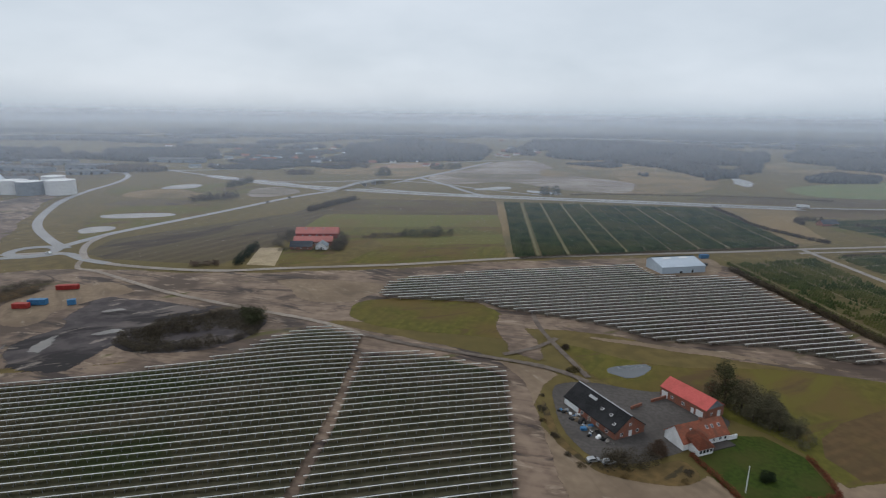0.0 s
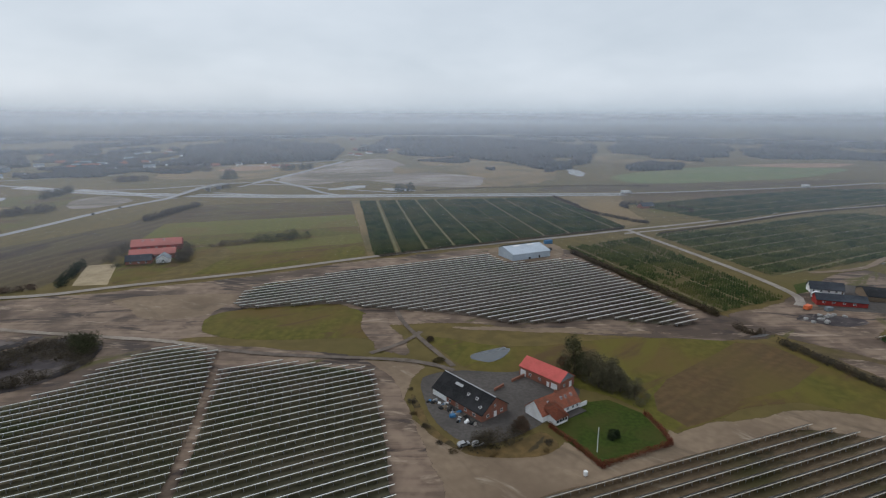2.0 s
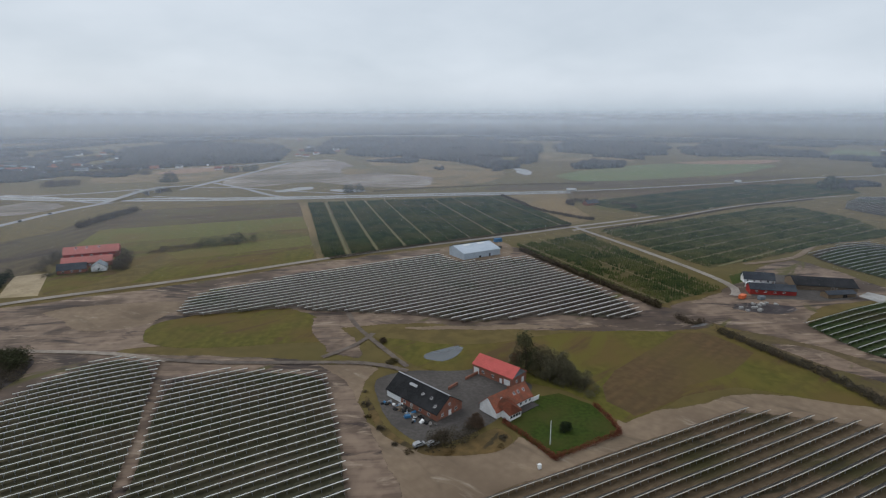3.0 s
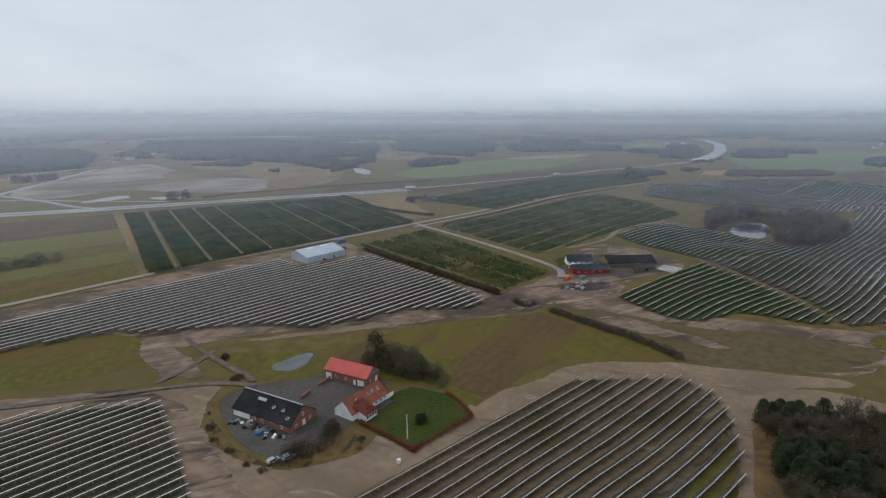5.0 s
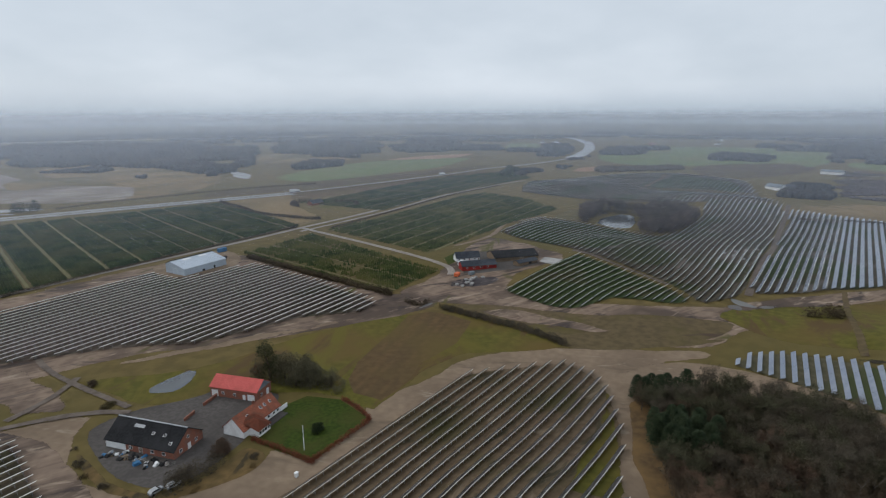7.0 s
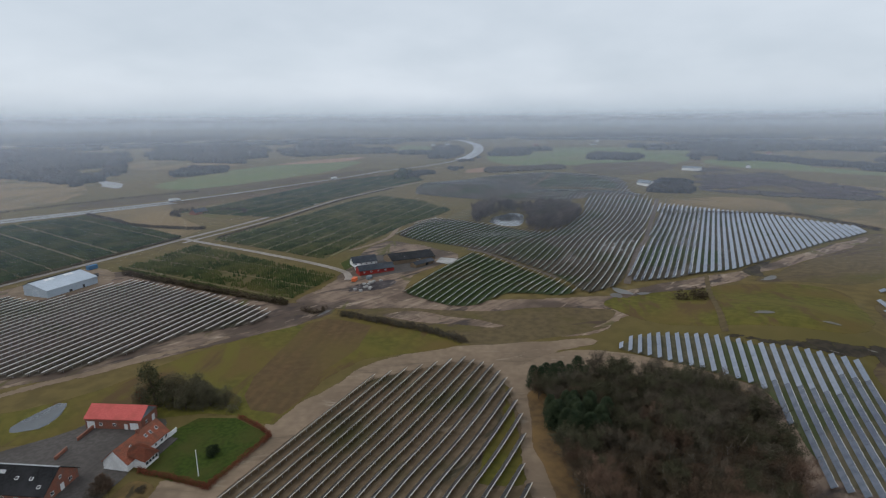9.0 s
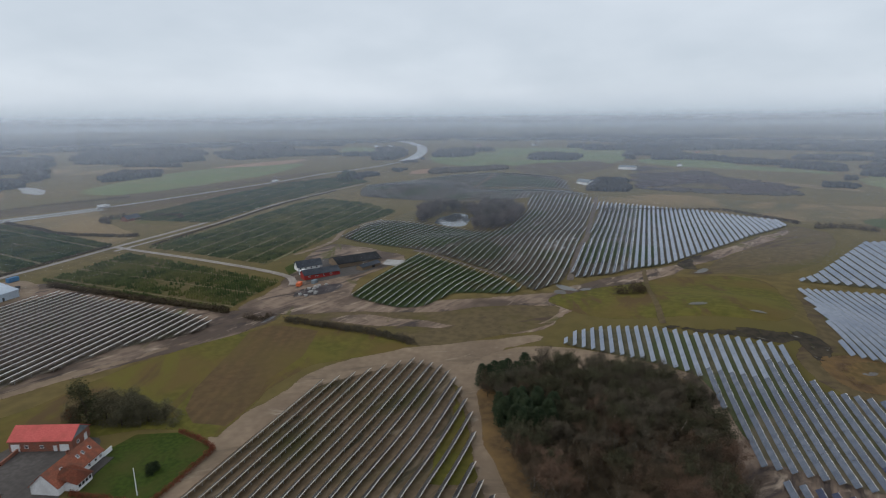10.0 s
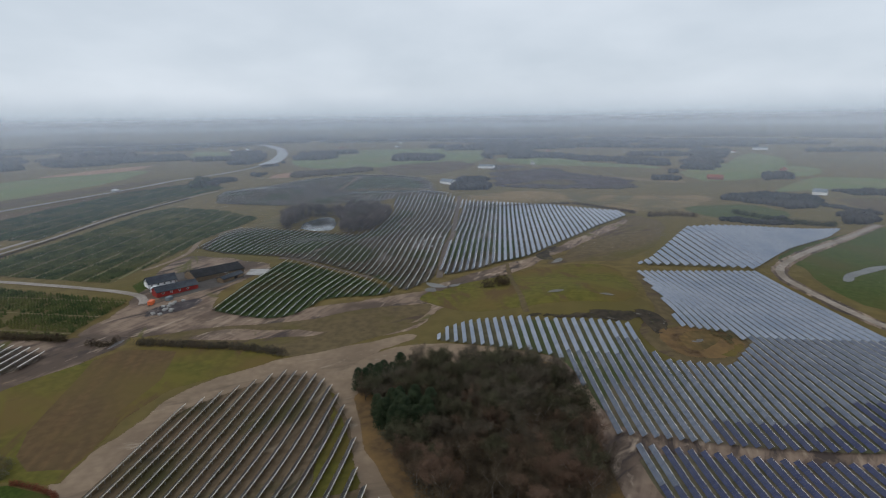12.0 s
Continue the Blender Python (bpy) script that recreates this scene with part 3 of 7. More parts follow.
patch("soil_patch", [(30, 295), (47, 283), (48, 262), (50, 236), (51, 217), (32, 231), (25, 247), (23, 273)], M["mud"], 0.2, "bare brown soil beside the meadow track", "soil", 4, 4)
patch("field", [(44, 262), (62, 246), (100, 224), (140, 227), (183, 214), (214, 200), (222, 176), (222, 118), (208, 120), (193, 135), (178, 149), (159, 150), (142, 146), (125, 143), (117, 141), (116, 162), (104, 180), (78, 194), (62, 210), (56, 236)], M["olive"], 0.12, "olive meadow behind the red-roofed farm", "field", 2, 5)
patch("field", [(199, 204), (210, 200), (213, 193), (214, 173), (186, 160), (160, 158), (152, 153), (136, 147), (127, 146), (124, 158), (130, 169), (143, 179), (168, 190)], M["slope"], 0.16, "brown grass slope with faint ploughed stripes", "field", 0.9, 5)
patch("field", [(222, 200), (236, 194), (249, 168), (270, 120), (292, 96), (304, 62), (270, 66), (253, 78), (238, 98), (213, 112), (223, 140)], M["moor"], 0.14, "patchy brown and olive rough grass below the panels", "field", 2.5, 5)
patch("field", [(228, 130), (241, 118), (256, 92), (280, 60), (266, 66), (240, 88), (222, 104), (216, 116)], M["moor"], 0.16, "brown grass beside the dirt track", "field", 2, 5)
patch("field", [(306, 86), (344, 70), (383, 20), (408, -12), (399, -51), (284, -50), (280, 19), (282, 49)], M["olive"], 0.12, "wet olive meadow between panel blocks", "field", 3, 6)
patch("field", [(377, 22), (543, -54), (596, -75), (520, -107), (414, -65), (406, -12)], M["moor"], 0.11, "tussocky brown meadow with puddles", "field", 4, 8)
patch("field", [(498, 305), (501, 269), (554, 292), (625, 309), (618, 323)], M["tan"], 0.14, "tan rough grass beside the copse", "field", 2, 8)
patch("soil_patch", [(362, 66), (377, 49), (398, 41), (422, 18), (462, -2), (526, -38), (570, -69), (546, -72), (481, -36), (443, -10), (396, 13), (361, 30), (342, 54), (315, 68), (333, 81)], M["mud"], 0.3, "bare brown soil below the panels", "soil", 3, 4)
patch("field", [(326, 672), (428, 672), (372, 565), (344, 482), (306, 464), (322, 560)], M["tan"], 0.14, "tan grass field beside the motorway", "field", 1, 10)
patch("gravel_area", [(-50, 962), (16, 1113), (125, 1371), (243, 1494), (240, 1053), (294, 984), (331, 920), (269, 784), (208, 802), (164, 830), (101, 930), (13, 859)], M["gravel"], 0.15, "pale gravelled building ground beside the motorway", "gravel", 8, 20, 40)
patch("field", [(294, 1500), (580, 1450), (540, 1072), (402, 790), (138, 778), (318, 950), (262, 1200)], M["tan"], 0.12, "tan rough grassland beyond the motorway", "field", 10, 30, 50)
patch("field", [(508, 742), (520, 905), (838, 1040), (1150, 905), (930, 800)], M["lightgreen"], 0.12, "bright green crop beyond the motorway", "field", 8, 30, 50)
patch("field", [(864, 1030), (1160, 1010), (1240, 964), (1040, 900)], M["redbrown"], 0.2, "bare reddish field in the distance", "field", 8, 30, 50)
patch("verge", [(160, 700), (510, 650), (930, 676), (880, 600), (640, 600), (403, 612), (300, 676)], M["slope"], 0.1, "brown grass verge along the motorway", "verge", 3, 12, 25)
patch("verge", [(300, 730), (515, 684), (760, 696), (1000, 730), (960, 770), (560, 738), (400, 790)], M["strip"], 0.1, "dark grass verge beyond the motorway", "verge", 3, 12, 25)
patch("field", [(1145, -230), (1330, -330), (1240, -520), (1090, -470), (1010, -330), (1020, -235)], M["lightgreen"], 0.15, "bright green field in the distance", "field", 8, 30, 50)
patch("field", [(678, -133), (740, -234), (639, -262), (537, -139)], M["cropgreen"], 0.15, "fresh green field behind the panels", "field", 3, 12, 25)
patch("field", [(696, 135), (850, 74), (788, -87), (815, -230), (632, -134), (598, -77), (695, -20), (638, 112)], M["tan"], 0.11, "tan grass slope behind the panels", "field", 5, 15, 30)
patch("field", [(1400, 160), (1290, -40), (1500, -80), (1640, 140)], M["lightgreen"], 0.15, "pale green field in the hazy distance", "field", 10, 40, 60)
patch("field", [(1500, 450), (1440, 250), (1700, 200), (1850, 420)], M["lightgreen"], 0.15, "pale green field in the hazy distance", "field", 10, 40, 60)
patch("field", [(1250, 640), (1200, 470), (1480, 420), (1600, 640)], M["lightgreen"], 0.15, "pale green field beside the road bend", "field", 10, 40, 60)
patch("field", [(412, -169), (427, -146), (600, -300), (620, -420), (380, -330), (312, -172), (376, -161)], M["cropgreen"], 0.13, "green field beside the curved gravel track", "field", 2, 8, 20)
patch("field", [(-480, 800), (-370, 860), (-260, 840), (-250, 740), (-330, 700), (-440, 690)], M["olive"], 0.12, "dull meadow inside the road loop", "field", 6, 15, 30)
patch("field", [(-380, 620), (-330, 480), (-296, 440), (-280, 500), (-240, 640), (-300, 660)], M["olive"], 0.12, "olive grass inside the road loop", "field", 4, 12, 30)
patch("field", [(-250, 1000), (-60, 1020), (60, 1240), (-90, 1300), (-240, 1160)], M["tan"], 0.12, "tan fields beyond the flyover", "field", 8, 25, 50)
patch("mud_flat", [(-190, 204), (-206, 246), (-190, 258), (-208, 280), (-204, 318), (-152, 306), (-104, 290), (-140, 262), (-142, 226), (-156, 202)], M["darkmud"], 0.14, "wet dark mud with shallow pools", "mud", 7, 4)
patch("sand_area", [(-222, 256), (-250, 288), (-240, 326), (-206, 340), (-176, 318), (-206, 290), (-202, 258)], M["sand"], 0.16, "pale sand of the building site", "sand", 3, 5)
patch("sand_area", [(-120, 350), (-50, 352), (-26, 330), (-52, 296), (-84, 300), (-96, 330)], M["sand"], 0.13, "pale rutted sand beside the panels", "sand", 4, 5)
for poly, key, text in (
    ([(70, 262), (120, 246), (180, 224), (190, 216), (120, 232), (70, 252)], "sand", "pale rutted sand below the panels"),
    ([(226, 186), (247, 168), (250, 130), (254, 98), (240, 118), (228, 150)], "mud", "brown turned soil below the panels"),
    ([(246, 226), (268, 230), (290, 214), (286, 200), (262, 202)], "darkmud", "wet mud yard beside the farm"),
    ([(-280, 300), (-250, 330), (-244, 333), (-240, 311), (-246, 288), (-270, 270)], "litter", "dark litter under the site copse"),
):
    patch("soil_patch", poly, M[key], 0.2, text, "soil", 3, 4)
patch("soil_yard", [(194, 86), (222, 88), (244, 66), (246, 40), (240, 18), (234, -6), (226, -14), (222, 6), (212, 54)], M["sand"], 0.2, "trodden sandy soil between the wood and the panels", "soil", 2, 4)
patch("soil_yard", [(118, -24), (150, -24), (200, -12), (236, 2), (238, -8), (204, -22), (188, -30), (194, -172), (180, -172), (172, -60), (150, -40), (112, -62), (98, -48)], M["mud"], 0.05, "trodden brown soil along the panel rows", "soil", 2, 4)
patch("rough_grass", [(258, -36), (284, -50), (300, -50), (384, -52), (386, -60), (284, -62), (288, -90), (268, -100), (238, -86), (234, -50)], M["moor"], 0.05, "dull brown grass round the bog hollow", "grass", 2, 4)
patch("riding_ground", [(-140, 382), (-147, 434), (-128, 435), (-119, 380)], M["paleSand"], 0.2, "pale sand riding ground beside the road", "riding ground", 0.3, 10)
patch("farm_yard", [(42, 206), (60, 211), (84, 200), (92, 204), (106, 180), (100, 172), (82, 160), (70, 156), (58, 151), (46, 156), (40, 176)], M["yard"], 0.2, "grey gravel farm yard", "yard", 1.2, 4)
patch("grass_bank", [(35, 190), (42, 206), (40, 176), (46, 156), (58, 151), (70, 156), (79, 157), (81, 145), (71, 141), (59, 143), (46, 148), (37, 166)], M["heath"], 0.17, "rough brown grass bank round the yard", "grass bank", 1.2, 4)
patch("lawn", [(80, 159), (92, 170), (110, 170), (117, 158), (115, 139), (86, 133)], M["lawn"], 0.22, "bright green garden lawn", "lawn", 0.5, 4)
patch("farm_yard", [(288, 242), (299, 261), (331, 272), (354, 253), (343, 208), (323, 204), (296, 216), (276, 232)], M["yard"], 0.16, "dark gravel yard of the red-walled farm", "yard", 2, 5)
patch("concrete_pad", [(338, 210), (352, 214), (357, 191), (336, 190)], M["concrete"], 0.2, "pale concrete pad beside the farm", "pad", 0.5, 5)
patch("lawn", [(291, 257), (305, 273), (326, 277), (312, 260)], M["lawn"], 0.2, "small green garden", "lawn", 0.8, 4)
patch("lawn", [(384, 560), (440, 560), (440, 500), (384, 506)], M["olive"], 0.2, "grass garden beside a cottage", "lawn", 2, 8)
patch("hall_yard", [(140, 404), (138, 368), (198, 370), (212, 414), (200, 432), (152, 420)], M["sand"], 0.15, "sandy yard round the metal hall", "yard", 2, 5)


patch("field", [(1084, -218), (1027, -220), (966, -238), (1006, -330), (1140, -377), (1159, -232)], M["lightgreen"], 0.22, "fresh green field on the plain", "field", 6, 20, 40)
patch("field", [(1177, -318), (1203, -448), (1435, -531), (1833, -569), (1453, -403)], M["lightgreen"], 0.22, "pale green field on the plain", "field", 6, 20, 40)
patch("field", [(820, -275), (873, -358), (888, -478), (1031, -551), (1062, -440), (983, -368)], M["lightgreen"], 0.22, "green field beside a far hamlet", "field", 6, 20, 40)
patch("field", [(798, -341), (800, -432), (615, -336), (671, -335), (723, -334)], M["strip"], 0.22, "dark ploughed field beside a hedgerow", "field", 6, 20, 40)
patch("field", [(1381, 158), (1168, -213), (1245, -215), (1449, -20), (1577, 164)], M["lightgreen"], 0.22, "pale green strip between tree belts", "field", 6, 20, 40)
patch("field", [(1243, 252), (1241, 193), (1390, 187), (1448, 294)], M["strip"], 0.22, "brown ploughed field in the distance", "field", 6, 20, 40)
patch("field", [(1044, -26), (966, -133), (928, -204), (983, -216), (1040, -114), (1106, -38)], M["tan"], 0.22, "tan strip behind the heath", "field", 6, 20, 40)
patch("field", [(877, 96), (862, 20), (903, 21), (987, 83)], M["tan"], 0.22, "tan clearing beside the heath", "field", 6, 20, 40)
patch("field", [(1160, 589), (1280, 373), (1366, 163), (2040, 252), (1854, 742), (1722, 857)], M["lightgreen"], 0.22, "broad pale green fields on the plain", "field", 6, 20, 40)
patch("field", [(1166, 404), (1196, 175), (1388, 215), (1361, 386)], M["strip"], 0.22, "brown ploughed field behind the panel hill", "field", 6, 20, 40)
patch("field", [(1367, 998), (1531, 954), (1796, 1120), (1805, 1279)], M["lightgreen"], 0.22, "green field beside the road bend", "field", 6, 20, 40)
patch("field", [(947, 538), (1150, 421), (1176, 529), (1074, 583)], M["redbrown"], 0.22, "bare reddish strip behind the panel hill", "field", 6, 20, 40)
patch("field", [(666, 1180), (832, 1060), (898, 1077), (875, 1391), (778, 1374)], M["tan"], 0.22, "pale tan fields beyond the basin", "field", 6, 20, 40)
patch("field", [(168, 1013), (208, 1010), (285, 1044), (254, 1222), (196, 1172)], M["tan"], 0.22, "tan field beside the gravel ground", "field", 6, 20, 40)
patch("field", [(-333, 374), (-342, 410), (-362, 460), (-400, 522), (-449, 619), (-505, 766), (-524, 706), (-532, 627)], M["mud"], 0.22, "bare brown ground beside the loop road", "field", 6, 20, 40)
patch("field", [(-420, 689), (-426, 766), (-364, 784), (-310, 731), (-314, 689), (-374, 681)], M["tan"], 0.22, "tan grass between the settling ponds", "field", 6, 20, 40)
patch("field", [(-414, 634), (-371, 689), (-297, 681), (-284, 634), (-347, 619)], M["moor"], 0.22, "patchy brown grass beside the settling pond", "field", 6, 20, 40)
patch("field", [(-261, 697), (-279, 793), (-242, 830), (-186, 774), (-208, 714)], M["gravel"], 0.22, "pale gravel inside the slip road", "field", 6, 20, 40)
patch("field", [(-628, 784), (-561, 840), (-538, 920), (-496, 1008), (-547, 1114), (-866, 1089)], M["moor"], 0.22, "worn ground of the industrial area", "field", 6, 20, 40)
patch("field", [(-187, 1270), (73, 1341), (75, 1163), (-27, 1018), (-139, 941)], M["tan"], 0.22, "tan field beside the main road", "field", 6, 20, 40)
patch("field", [(-54, 1150), (18, 1284), (-110, 1270), (-168, 1137)], M["redbrown"], 0.22, "bare reddish field beside the main road", "field", 6, 20, 40)
patch("water", [(622, 2707), (716, 2749), (883, 2914), (907, 3013), (771, 3039), (681, 2940)], M["paleWater"], 0.4, "pale arm of water in the hazy distance", "water", 8, 40, 80)

patch("field", [(290, 1446), (416, 1511), (480, 1385), (429, 1076), (320, 1007), (260, 1053)], M["tan"], 0.24, "tan grass field behind the gravel ground", "field", 6, 20, 40)


def pond(poly, material, label, lift=0.24, rough=1.5, step=4):
    return patch("pond", poly, material, lift, label, "pond", rough, step)


pond([(69, 217), (73, 224), (82, 227), (91, 228), (94, 224), (86, 215), (77, 210)], M["water"], "small grey pond in the meadow", 0.2, 1.25, 1.5)
pond([(-410, 795), (-385, 831), (-352, 836), (-348, 784), (-389, 762)], M["paleWater"], "pale settling pond", rough=5)
pond([(-361, 565), (-328, 585), (-282, 588), (-275, 562), (-340, 544)], M["paleWater"], "long pale settling pond beside the road", rough=3)
pond([(-333, 494), (-327, 510), (-304, 512), (-297, 489), (-318, 470)], M["paleWater"], "small pale settling pond beside the road", rough=2)
pond([(37, 821), (74, 858), (111, 862), (102, 818), (45, 802)], M["liner"], "pale lined basin beside the slip road", rough=4)
pond([(112, 806), (124, 820), (170, 800), (168, 772), (130, 778)], M["liner"], "pale lined basin beside the motorway", rough=3)
pond([(467, 870), (505, 1000), (566, 1088), (540, 960), (512, 905)], M["liner"], "white lined basin beyond the motorway", 0.4, 6, 12)
pond([(-193, 234), (-190, 256), (-181, 254), (-176, 236), (-178, 223)], M["siltpool"], "shallow pale pool in the mud", rough=4)
pond([(-208, 240), (-202, 246), (-190, 227), (-184, 212), (-196, 214)], M["siltpool"], "shallow pale pool at the mud edge", rough=4)
pond([(-119, 246), (-111, 257), (-101, 256), (-100, 245), (-112, 244)], M["siltpool"], "small pale pool among the scrub", rough=4)
pond([(519, 264), (510, 237), (519, 219), (549, 223), (595, 247), (583, 269)], M["water"], "still pond in the copse among the panels", 0.4, 3, 5)
patch("bog", [(264, -45), (277, -62), (278, -82), (266, -92), (246, -80), (241, -54)], M["litter"], 0.2, "brown bog hollow among the panels", "bog", 2, 4)
patch("bog", [(260, -56), (271, -63), (279, -76), (273, -82), (256, -75), (248, -66), (250, -57)], M["heath"], 0.26, "orange-brown reeds round the bog pool", "bog", 2, 2)
pond([(259, -62), (264, -67), (266, -71), (262, -72), (257, -68), (256, -64)], M["siltpool"], "little muddy pool in the bog hollow", 0.32, 1.4, 1.5)
patch("bog", [(266, -82), (268, -89), (261, -90), (247, -81), (248, -73), (250, -70), (256, -78)], M["olive"], 0.28, "wet green grass at the rim of the bog", "bog", 2, 2)
pond([(383, -175), (414, -200), (438, -235), (422, -231), (401, -201), (379, -187)], M["paleWater"], "flooded hollow in the green field", 0.3, 2, 4)
patch("wet_ground", [(283, -36), (290, -53), (275, -60), (263, -60), (257, -48), (268, -41)], M["wetland"], 0.19, "black wet ground beside the bog", "wet ground", 3, 2.5)
patch("wet_ground", [(264, 42), (276, 30), (280, 8), (276, -4), (281, -20), (279, -36), (290, -50), (284, -56), (272, -46), (262, -34), (264, -17), (266, 5), (272, 20), (266, 36)], M["wetland"], 0.18, "dark wet rushes with puddles", "wet ground", 4, 2)
patch("wet_ground", [(448, 12), (479, -10), (424, 4), (409, -10), (416, 18)], M["wetland"], 0.18, "dark wet ground below the panels", "wet ground", 3, 4)

pond([(350, 87), (345, 79), (339, 70), (333, 62), (330, 67), (330, 77)], M["paleWater"], "long shallow puddle below the panels", 0.5, 1.6, 2)
for poly in ([(318, 78), (330, 82), (334, 72), (322, 68)], [(330, 70), (342, 66), (346, 56), (334, 58)], [(404, 6), (424, -2), (420, -10), (404, -4)], [(279, 12), (283, 10), (284, 2), (280, 4)], [(281, -20), (285, -22), (285, -32), (282, -30)], [(276, 24), (280, 24), (280, 18), (277, 18)], [(300, 6), (308, 2), (306, -12), (298, -6)], [(296, -22), (302, -26), (300, -36), (294, -32)],
             [(-176, 250), (-162, 262), (-150, 258), (-164, 246)], [(-188, 286), (-172, 292), (-168, 284), (-182, 278)], [(206, 210), (222, 212), (226, 206), (210, 204)], [(-60, 372), (-30, 382), (-26, 378), (-56, 367)]):
    pond(poly, M["siltpool"], "shallow rain puddle on wet ground", 0.5, 2.2, 1.5)

# ---------------------------------------------------------------- roads
road("motorway", [(-391, 949), (-245, 850), (-109, 797), (11, 763), (124, 741), (264, 716), (365, 695), (440, 682)], 11, M["asphalt"], 0.35, "wet grey motorway carriageway", ((-5, 0.5), (5, 0.5), (0, 0.25)))
road("motorway", [(-395, 934), (-249, 835), (-113, 781), (7, 747), (120, 726), (260, 701), (362, 680), (436, 667)], 11, M["asphalt"], 0.35, "wet grey motorway carriageway", ((-5, 0.5), (5, 0.5), (0, 0.25)))
road("motorway", [(440, 682), (514, 677), (603, 677), (694, 680), (782, 685), (918, 704), (1000, 700), (1082, 694), (1164, 696), (1290, 709)], 7, M["asphalt"], 0.35, "grey motorway carriageway running behind a grass bank", ((3.2, 0.4),))
road("grass_bank", [(432, 667), (514, 660), (603, 661), (694, 664), (782, 669), (900, 684)], 15, M["slope"], 0.9, "brown grass bank along the motorway", rough=0.3)
road("motorway", [(1264, 705), (1360, 732), (1500, 790), (1645, 853), (1780, 922), (1906, 994), (2060, 1095), (2209, 1203), (2290, 1310)], 34, M["wetroad"], 1.2, "wet shining motorway bend in the distance", step=20)
road("main_road", [(-302, 425), (-291, 479), (-268, 534), (-239, 603), (-194, 716), (-150, 784)], 9, M["asphalt"], 0.35, "grey main road rising to the flyover")
road("main_road", [(-86, 879), (-42, 973), (16, 1101), (62, 1216), (113, 1341)], 12, M["asphalt"], 0.45, "grey main road beyond the flyover")
road("slip_road", [(-215, 1284), (-109, 1256), (-8, 1284), (88, 1371), (164, 1431)], 9, M["asphalt"], 0.45, "pale road along the tan fields")
road("slip_road", [(-40, 962), (4, 869), (36, 784), (71, 731)], 8, M["asphalt"], 0.36, "grey slip road down to the motorway")
road("main_road", [(-294, 421), (-326, 449), (-375, 503), (-411, 562), (-454, 657), (-478, 748), (-491, 830), (-517, 910), (-563, 985), (-569, 1030), (-535, 1089)], 8, M["asphalt"], 0.4, "grey road curving past the storage tanks")
road("slip_road", [(-80, 916), (-5, 883), (46, 832), (135, 762)], 6, M["asphalt"], 0.3, "grey slip road")
road("slip_road", [(-300, 900), (-230, 850), (-180, 790), (-150, 770)], 6, M["asphalt"], 0.3, "grey slip road")
road("slip_road", [(-110, 820), (-60, 790), (20, 755), (110, 726)], 6, M["asphalt"], 0.31, "grey slip road below the flyover")
road("country_road", [(-400, 380), (-327, 398), (-290, 407), (-267, 394), (-232, 377), (-187, 367), (-148, 365), (-111, 373), (-34, 387), (52, 410), (141, 427), (238, 442), (307, 456), (383, 469), (520, 500)], 5.5, M["lane"], 0.32, "pale worn country road")
road("country_road", [(301, 456), (300, 434), (298, 353), (293, 282), (285, 250), (272, 238)], 5, M["lane"], 0.33, "pale country lane to the red-walled farm")
road("country_road", [(290, 440), (417, 462), (562, 500), (700, 512), (777, 515)], 4, M["lane"], 0.30, "pale track between the plantations")
road("roundabout_link", [(-333, 384), (-300, 394), (-284, 405), (-260, 389), (-237, 379)], 7, M["asphalt"], 0.36, "grey road at the roundabout")
road("roundabout_link", [(-259, 389), (-277, 415), (-289, 443), (-292, 472)], 5, M["lane"], 0.38, "short pale road at the roundabout")
road("slip_road", [(-501, 1019), (-388, 941), (-303, 889), (-220, 879), (-135, 910)], 7, M["asphalt"], 0.33, "grey slip road beyond the ponds")
road("main_road", [(-813, 996), (-677, 974), (-582, 963), (-496, 1007), (-394, 1065), (-299, 1113)], 8, M["asphalt"], 0.4, "grey road through the industrial area")
road("dirt_track", [(-262, 392), (-250, 366), (-231, 358), (-163, 316), (-107, 290), (-64, 269), (-36, 251)], 4.8, M["track"], 0.28, "pale dirt track past the panels", rough=0.3)
road("dirt_track", [(-40, 254), (-18, 244), (5, 236), (44, 222), (60, 208)], 5.5, M["trodden"], 0.28, "trodden dark dirt track to the farm", rough=0.6)
road("dirt_track", [(50, 300), (50, 270), (54, 245), (61, 212)], 4.5, M["trodden"], 0.27, "narrow track across the meadow", rough=0.6)
road("dirt_track", [(28, 234), (44, 242), (56, 254)], 5, M["trodden"], 0.26, "short dirt track", rough=0.6)
road("verge", [(600, -306), (511, -234), (429, -168), (393, -148), (357, -151), (300, -166), (240, -200)], 14, M["mud"], 0.2, "bare soil verge along the panels", rough=0.5)
road("dirt_track", [(600, -306), (511, -234), (429, -168), (393, -148), (357, -151), (300, -166), (240, -200)], 7, M["track"], 0.3, "curved sandy track along the panels", rough=0.2)
road("dirt_track", [(231, 0), (222, -7), (187, -17), (159, -22), (121, -30)], 6, M["mud"], 0.3, "muddy track beside the wood", rough=0.3)
road("dirt_track", [(385, 209), (385, 196), (380, 170), (374, 146), (358, 123)], 6, M["trodden"], 0.3, "worn gap between the panel rows", rough=0.3)
road("dirt_track", [(694, 120), (561, 102), (483, 90), (432, 87), (356, 76)], 6, M["trodden"], 0.3, "pale soil gap between the panel rows", rough=0.3)
road("dirt_track", [(401, 34), (353, 27), (305, 18), (277, 13)], 5, M["moor"], 0.3, "worn brown footpath across the wet meadow", rough=1.6)
road("dirt_track", [(759, 315), (809, 320), (853, 320), (886, 326)], 7, M["sand"], 0.5, "pale track over the panel hill", rough=0.3)
